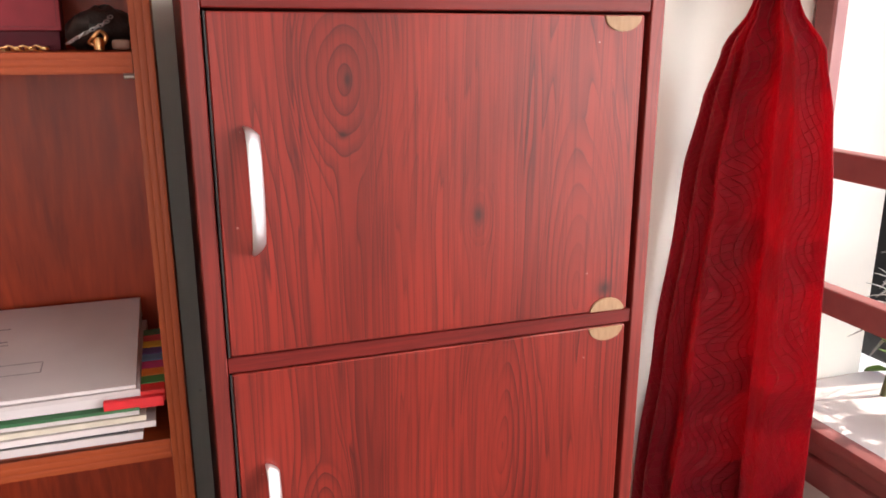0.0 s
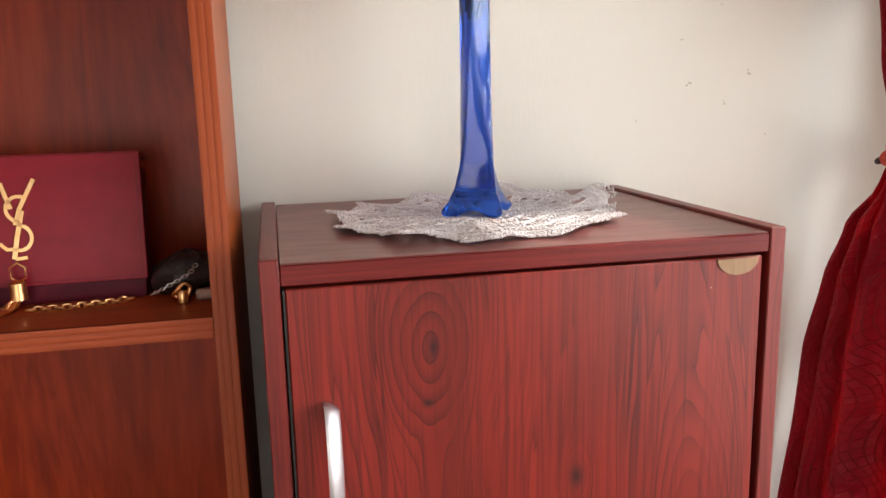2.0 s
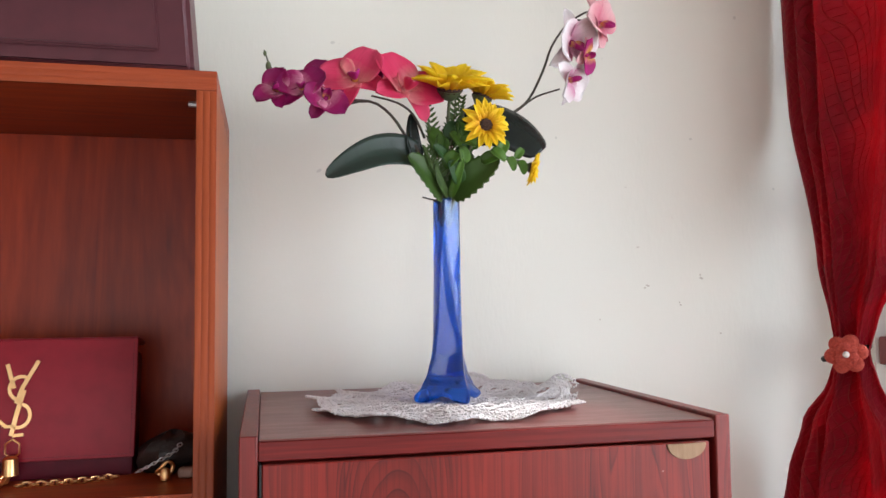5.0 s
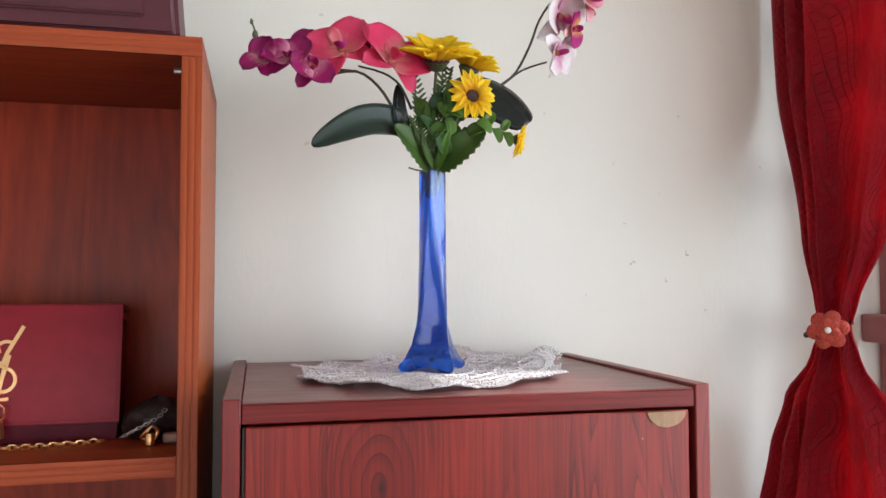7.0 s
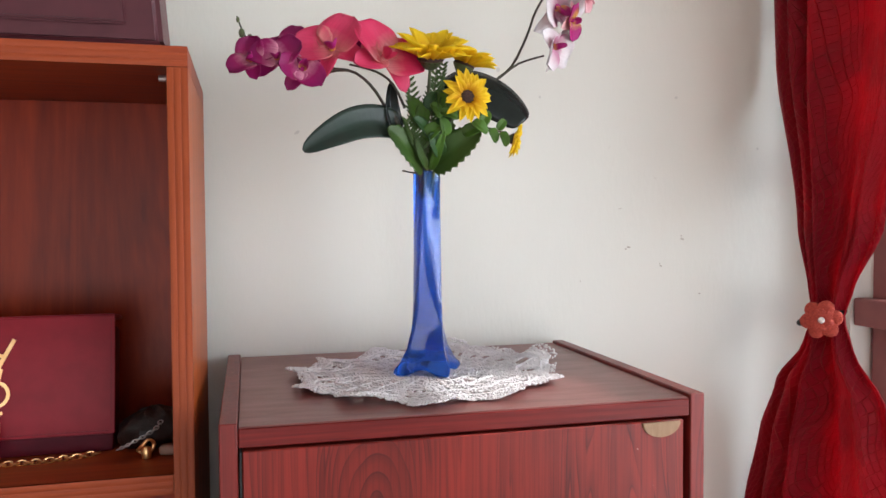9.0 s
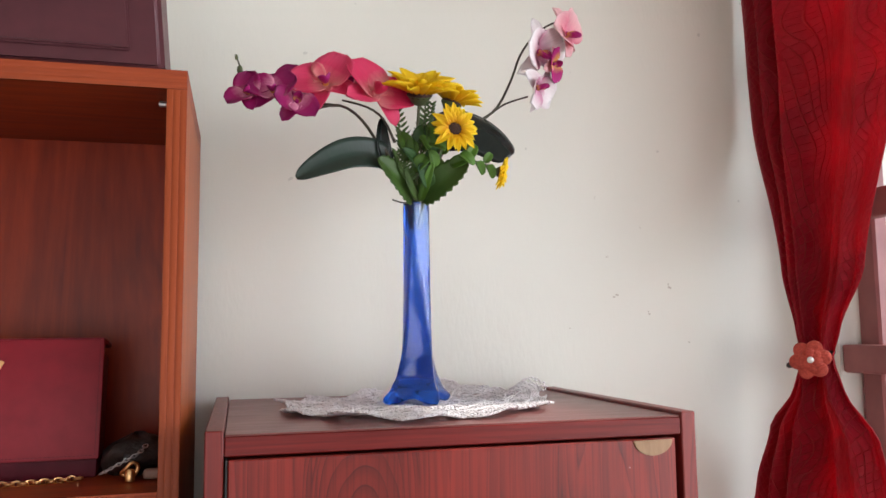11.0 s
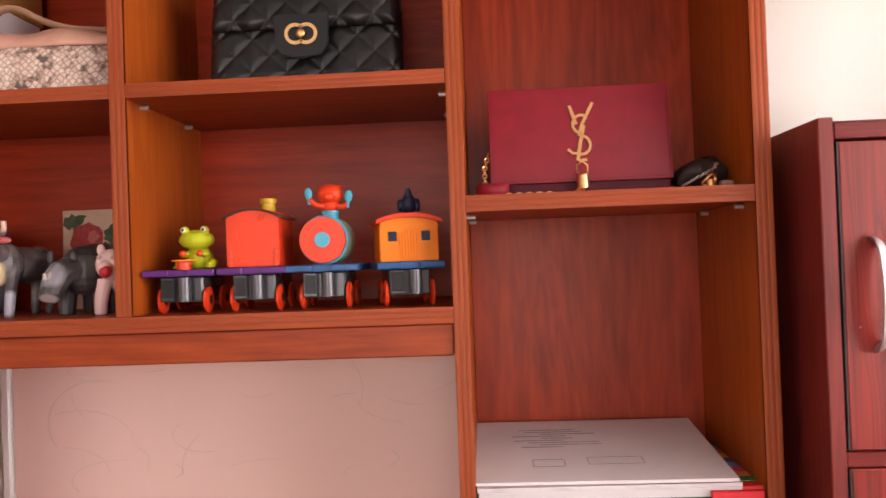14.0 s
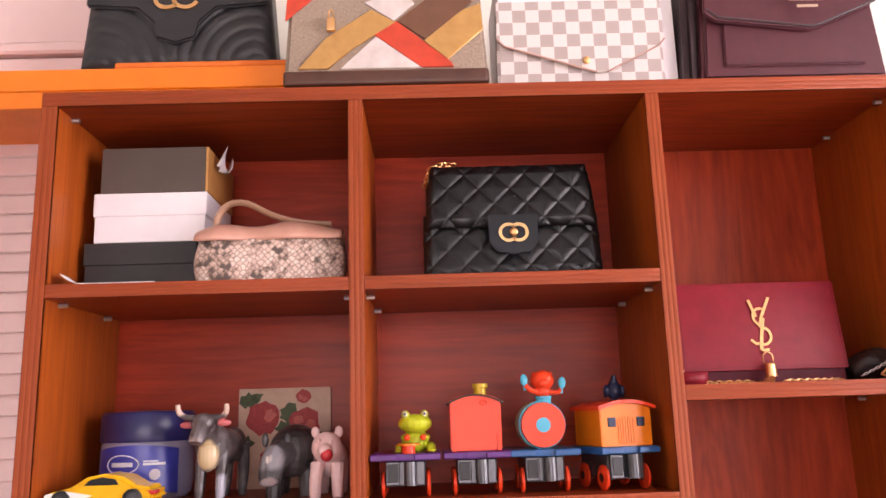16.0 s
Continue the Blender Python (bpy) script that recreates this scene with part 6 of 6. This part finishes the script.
ggb = thing("chevron_bag", (-1.072, 0.962, UZ + 0.0705), "black ridged leather shoulder bag with gold rings", "handbag")
black_v = plain("soft_black_leather", (0.014, 0.014, 0.017), (0.020, 0.020, 0.024), 0.42, 0, 50, 0.3, 500, 0.0008)


def gg_pt(u, v):
    x, zz = -0.150 + 0.300 * u, 0.168 * v
    d = math.hypot(x - math.copysign(0.12, x), zz - 0.0)
    ridge = abs(math.sin(d * 150)) ** 0.6 * 0.004
    ex = min(1.0, min(u, 1 - u) * 10, min(v, 1 - v) * 8)
    taper = 1 - 0.10 * v
    return Vector((x * taper, -0.028 - ridge * min(1, ex) - 0.014 * math.sqrt(max(0, 1 - (1 - ex) ** 2)), zz))


bm = box(-0.148, 0.148, -0.030, 0.035, 0.0, 0.168, 0.014, 3)
for v in bm.verts:
    v.co.x *= 1 - 0.10 * v.co.z / 0.168
part("body", bm, black_v, ggb, "", 50)
part("front", sheet(gg_pt, 110, 60), black_v, ggb, "", 60)
pts = [(-0.138, 0.100), (-0.060, 0.094), (-0.036, 0.072), (-0.030, 0.046), (0.0, 0.036), (0.030, 0.046), (0.036, 0.072), (0.060, 0.094), (0.138, 0.100), (0.136, 0.170), (-0.136, 0.170)]
fl = part("flap", slab(pts, 0.008, 0.003), black_v, ggb, "", 40, (0, -0.052, 0))
for s in (-1, 1):
    orn = ribbon(arc(s * 0.014, 0.108, 0.018, 40 if s > 0 else 20, 340 if s > 0 else 320, 20, 0.014), 0.006, 0.003)
    part("ring", orn, gold, fl, "gold ring ornament", 40, (0, -0.004, 0))

tote = thing("patchwork_tote", (-0.752, 0.846, UZ), "beige tote with crossed gold, red and white straps", "handbag")
mono = plain("beige_print_canvas", (0.36, 0.27, 0.20), (0.24, 0.175, 0.13), 0.65, 0, 260, 0.3, 800, 0.0006)
bm = slab([(-0.145, 0.014), (0.145, 0.014), (0.132, 0.24), (-0.132, 0.24)], 0.115, 0.006, 3)
part("body", bm, mono, tote, "", 40)
part("base", box(-0.146, 0.146, -0.002, 0.117, 0.005, 0.028, 0.006, 3), plain("brown_leather_base", (0.085, 0.030, 0.018), None, 0.4, 0, 30, 0.3, 300), tote, "brown leather base", 40)
for x in (-0.118, 0.118):
    for y in (0.014, 0.1):
        part("foot", ball((x, y, 0.0055), (0.007, 0.007, 0.0055), 12, 8), gold, tote, "small gold foot", 60)
s_gold = plain("metallic_gold_leather", (0.62, 0.36, 0.13), (0.55, 0.30, 0.10), 0.36, 0.7, 60, 0.3, 400, 0.0008)
s_red, s_white, s_brown = plain("tomato_red_leather", (0.62, 0.055, 0.02), None, 0.42, 0, 40, 0.2), plain("ivory_leather", (0.66, 0.58, 0.54), None, 0.45, 0, 40, 0.2), plain("chestnut_leather", (0.16, 0.065, 0.032), None, 0.45, 0, 40, 0.2)
for name, outline, m, y in (("white_panel", [(-0.065, 0.0285), (0.055, 0.0285), (-0.008, 0.083)], s_white, -0.0030), ("strap", [(-0.124, 0.0285), (-0.082, 0.0285), (-0.045, 0.060), (0.014, 0.098), (-0.020, 0.118), (-0.085, 0.075)], s_gold, -0.0050),
                           ("strap", [(-0.016, 0.079), (0.016, 0.100), (0.092, 0.036), (0.096, 0.0285), (0.050, 0.0285)], s_red, -0.0042), ("white_panel", [(-0.030, 0.130), (0.012, 0.101), (0.042, 0.128), (0.02, 0.15)], s_white, -0.0030),
                           ("strap", [(0.016, 0.1005), (0.058, 0.070), (0.125, 0.128), (0.10, 0.165)], s_brown, -0.0040), ("strap", [(0.054, 0.068), (0.088, 0.040), (0.139, 0.084), (0.137, 0.125), (0.110, 0.115)], s_gold, -0.0048),
                           ("strap", [(-0.143, 0.104), (-0.141, 0.135), (-0.112, 0.158), (-0.09, 0.150)], s_red, -0.0036)):
    part(name, slab(outline, 0.004, 0.0006, 1), m, tote, "", 30, (0, y, 0))
lk = part("padlock", box(-0.083, -0.071, -0.013, -0.006, 0.083, 0.103, 0.002, 2), gold, tote, "small gold padlock charm", 40)
part("shackle", tube([(-0.080, -0.0095, 0.103), (-0.080, -0.0095, 0.112), (-0.077, -0.0095, 0.116), (-0.074, -0.0095, 0.112), (-0.074, -0.0095, 0.103)], 0.0012, 6), gold, lk, "", 60)


def checks(name):
    n = Nodes(name)
    ch = n.node("TexChecker", 0, (), Vector=n.node("Mapping", 0, (), Vector=n.co.outputs["Object"], Location=(0.0005, 0.31, 0.0013)), Scale=52.0, Color1=(0.64, 0.58, 0.55), Color2=(0.36, 0.29, 0.265))
    col = n.mix(n.math("MULTIPLY", n.noise(n.co.outputs["Object"], 700.0, 2), 0.25), ch, (0.55, 0.46, 0.43))
    n.bump(n.noise(n.co.outputs["Object"], 900.0, 2), 0.2, 0.0004)
    return n.set(Base_Color=col, Roughness=0.45)


chk = checks("checked_coated_canvas")
lv = thing("checked_pochette", (-0.473, 0.846, UZ), "white and grey checked envelope bag", "handbag")
part("body", slab([(-0.121, 0.0), (0.121, 0.0), (0.119, 0.124), (-0.119, 0.124)], 0.03, 0.004, 2), chk, lv, "", 40, (0, 0.005, 0))
bm = slab([(-0.121, 0.070), (-0.110, 0.058), (0.020, 0.016), (0.034, 0.016), (0.113, 0.056), (0.121, 0.066), (0.120, 0.128), (-0.120, 0.128)], 0.004, 0.0012)
fl = part("flap", bm, chk, lv, "", 40, (0, -0.0005, 0))
piping = plain("pink_beige_piping", (0.52, 0.30, 0.24), None, 0.5)
part("piping", tube([(-0.121, -0.001, 0.070), (-0.110, -0.001, 0.058), (0.020, -0.001, 0.016)], 0.0016, 6, smooth=1), piping, fl)
part("piping", tube([(0.034, -0.001, 0.016), (0.113, -0.001, 0.056), (0.121, -0.001, 0.066)], 0.0012, 6, smooth=1), piping, fl)
part("snap", ball((0.006, -0.002, 0.034), (0.0055, 0.003, 0.006), 12, 8), gold, fl, "small gold snap", 60)
carton((-0.585, 0.885, UZ), 0.262, 0.16, 0.20, card_w, "tall white cardboard box behind the checked bag")

sat = thing("satchel", (-0.165, 0.848, UZ), "dark plum leather satchel with a pointed flap", "handbag")
plum = plain("plum_leather", (0.090, 0.021, 0.028), (0.074, 0.017, 0.023), 0.42, 0, 40, 0.25, 700, 0.0006, 0.35)
plum_d = plain("dark_plum_leather", (0.030, 0.010, 0.013), None, 0.45, 0, 40, 0.25, 500)
bm = slab([(-0.136, 0.0), (0.134, 0.0), (0.120, 0.175), (-0.124, 0.175)], 0.10, 0.007, 3)
part("body", bm, plum, sat, "", 40)
part("gusset", slab([(-0.157, 0.0), (-0.133, 0.0), (-0.122, 0.17), (-0.150, 0.17)], 0.085, 0.010, 2), plum_d, sat, "dark folded side gusset", 40, (0, 0.012, 0))
part("pocket", slab([(-0.104, 0.020), (0.100, 0.020), (0.094, 0.085), (-0.102, 0.085)], 0.005, 0.002, 2), plum, sat, "", 40, (0, -0.005, 0))
bm = bmesh.new()
for k in range(42):
    box(-0.100 + k * 0.0046, -0.0972 + k * 0.0046, -0.0056, -0.0050, 0.0235, 0.0241, bm=bm)
part("stitching", bm, plum_d, sat, "dark edge stitching")
fl = part("flap", slab([(-0.130, 0.098), (-0.116, 0.086), (0.014, 0.070), (0.028, 0.072), (0.114, 0.108), (0.121, 0.118), (0.119, 0.178), (-0.127, 0.178)], 0.006, 0.002, 2), plum, sat, "", 40, (0, -0.012, 0))
part("flap_piping", tube([(-0.130, -0.012, 0.098), (-0.116, -0.012, 0.086), (0.014, -0.012, 0.070), (0.028, -0.012, 0.072), (0.114, -0.012, 0.108)], 0.0018, 6, smooth=1), plum_d, fl)
pr = plain("pale_gold_print", (0.62, 0.42, 0.30), None, 0.4, 0.3)
for x0, x1, zz, h in ((-0.012, 0.001, 0.119, 0.008), (0.004, 0.014, 0.119, 0.008), (0.018, 0.028, 0.119, 0.008), (0.031, 0.041, 0.119, 0.008), (-0.010, 0.040, 0.1095, 0.0045), (0.0, 0.030, 0.099, 0.004)):
    part("print_bar", box(x0, x1, -0.0128, -0.0122, zz, zz + h), pr, fl)
part("top_handle", tube([(-0.05, 0.05, 0.178), (-0.045, 0.05, 0.205), (0.0, 0.05, 0.222), (0.05, 0.05, 0.205), (0.055, 0.05, 0.178)], 0.006, 10), plum, sat, "", 60)

# ---- louvered wardrobe, wall strips and scribbles ----
pale_pink = plain("pale_pink_gloss_paint", (0.80, 0.60, 0.58), (0.75, 0.54, 0.53), 0.4, 0, 10, 0.08)
ward = thing("louvered_wardrobe", (-1.245, 1.02, 0), "pale pink louvered wardrobe beside the wall unit", "wardrobe")
part("body", box(-1.2, 0.0, 0.05, 0.15, 0.0, 2.05, 0.002), pale_pink, ward)
part("stile", box(-0.55, -0.49, 0.0, 0.0495, 0.02, 1.585, 0.003), pale_pink, ward)
part("stile", box(-1.2, -1.14, 0.0, 0.0495, 0.02, 1.585, 0.003), pale_pink, ward)
part("rail", box(-1.2, 0.0, 0.0, 0.0495, 1.586, 1.70, 0.003), pale_pink, ward)
part("rail", box(-1.2, 0.0, -0.012, 0.0495, 1.703, 1.722, 0.004), pale_pink, ward, "moulded rail")
part("rail", box(-1.2, 0.0, 0.0, 0.0495, 1.725, 2.05, 0.003), pale_pink, ward)
for col in ((-0.488, -0.001), (-1.138, -0.552)):
    me = None
    for k in range(48):
        zz = 0.06 + 0.0318 * k
        if me is None:
            b = box(0, col[1] - col[0], -0.003, 0.003, -0.0195, 0.0195, 0.001)
            bmesh.ops.rotate(b, cent=(0, 0, 0), matrix=Matrix.Rotation(radians(-15), 3, "X"), verts=b.verts)
            ob = part("slat", b, pale_pink, ward)
            me = ob.data
        else:
            ob = new("slat", me)
            ob.parent = ward
        ob.location = (col[0], 0.024, zz)

for x0, x1, d in ((-1.215, -1.196, 0.012), (-1.192, -1.172, 0.006), (-1.166, -1.150, 0.014)):
    structure("trim", box(x0, x1, WALL_Y - d, WALL_Y - 0.0005, 0.0, 0.958, 0.003), white_paint, "white painted upright wall strip", "trim")
# added field: pink light bounced off the red curtain, put into its colour
structure("wall_panel", box(-1.148, -0.385, WALL_Y - 0.005, WALL_Y - 0.0005, 0.0, 0.958), plaster("wall_paint_pink_bounce", (0.86, 0.60, 0.54), (0.82, 0.54, 0.49)), "added wall field under the unit, coloured by pink bounced light", "wall")
rs = random.Random(21)
bm = bmesh.new()
for k in range(20):
    cx, cz, r = rs.uniform(-1.08, -0.45), rs.uniform(0.70, 0.92), rs.uniform(0.02, 0.10)
    a0, da, sq = rs.uniform(0, 360), rs.uniform(40, 150), rs.uniform(0.25, 0.9)
    pts = [(x, WALL_Y - 0.0052, zz) for x, zz in arc(cx, cz, r, a0, a0 + da, 10, r * sq)]
    join(bm, tube(pts, 0.0005, 4, smooth=1, flat=0.6))
tagged(link("wall_scribbles", bm, plain("faint_pencil", (0.69, 0.53, 0.49), None, 0.8)), "faint pencil scribbles on the wall", "scribbles", kind="stuff")

dents = bmesh.new()
rd = random.Random(17)
for x, z, r in ((0.643, 1.338, 0.0042), (0.739, 1.354, 0.0036), (0.700, 1.310, 0.0026), (0.629, 1.401, 0.0022), (0.560, 1.286, 0.0016), (0.772, 1.262, 0.0020), (0.690, 1.452, 0.0014), (0.610, 1.500, 0.0016)):
    for k in range(3):
        join(dents, ball((x + rd.uniform(-1, 1) * r, WALL_Y, z + rd.uniform(-1, 1) * r), (r * rd.uniform(0.35, 0.65), 0.0005, r * rd.uniform(0.3, 0.55)), 8, 6))
tagged(link("wall_marks", dents, plain("chipped_plaster", (0.62, 0.58, 0.50), (0.52, 0.48, 0.41), 0.9, 0, 400), None, "", 60), "small chips and marks in the wall paint", "wall marks", kind="stuff")

# ---- outside the window ----
scr = thing("plant_screen", (1.34, 0.78, WZ0 - 0.9), "dark grey board behind the sill plants", "screen")
part("board", box(0.0, 0.02, 0.25, 0.56, 0.9, 1.95, 0.004), plain("weathered_dark_board", (0.045, 0.045, 0.048), (0.03, 0.03, 0.032), 0.8, 0, 12, 0.4, 90, 0.003), scr)
pot = thing("potted_plant", (1.19, 0.895, WZ0), "cream pot with fresh green leaves on the sill", "plant")
part("pot", lathe(((0.0, 0.0), (0.035, 0.0), (0.045, 0.07), (0.05, 0.075), (0.05, 0.09), (0.044, 0.09), (0.040, 0.07), (0.0, 0.07)), 24), plain("cream_clay_pot", (0.5, 0.42, 0.34), None, 0.7, 0, 30), pot, "", 40)
rg = random.Random(9)
for k in range(26):
    a, el, ln = rg.uniform(0, 6.28), rg.uniform(0.3, 1.3), rg.uniform(0.05, 0.13)
    d = Vector((math.cos(a) * math.cos(el), math.sin(a) * math.cos(el), math.sin(el)))
    p0 = Vector((0.02 * math.cos(a), 0.02 * math.sin(a), 0.075))
    leaf(pot, [p0 + d * ln * 0.6, p0 + d * ln + Vector((0, 0, 0.01)), p0 + d * (ln + 0.045)], 0.026, (0, 0, 1), leaf_g, 0.1, 0.2, 0, 0.9, 6)
air = thing("spiky_plant", (1.215, 1.00, WZ0 + 0.02), "pale silvery spiky plant against the dark board", "plant")
silver = petal_mat("silver_grey_leaf", (0.35, 0.38, 0.36), (0.45, 0.48, 0.46), (0.55, 0.56, 0.54), 0.6, 0.1)
part("stem", tube([(0, 0, -0.02), (0.02, 0.0, 0.10), (0.03, -0.01, 0.24)], 0.006, 8, 0.6), stem_g, air, "", 60)
for k in range(46):
    a, el, ln = rg.uniform(0, 6.28), rg.uniform(-0.5, 1.2), rg.uniform(0.05, 0.12)
    d = Vector((math.cos(a) * math.cos(el), math.sin(a) * math.cos(el), math.sin(el)))
    p0 = Vector((0.02, 0, 0.10 + 0.14 * rg.random()))
    leaf(air, [p0, p0 + d * ln * 0.5, p0 + d * ln + Vector((0, 0, -0.02))], 0.005, (0.1, -0.3, 1), silver, 0, 0.3, 0, 1.0, 5)
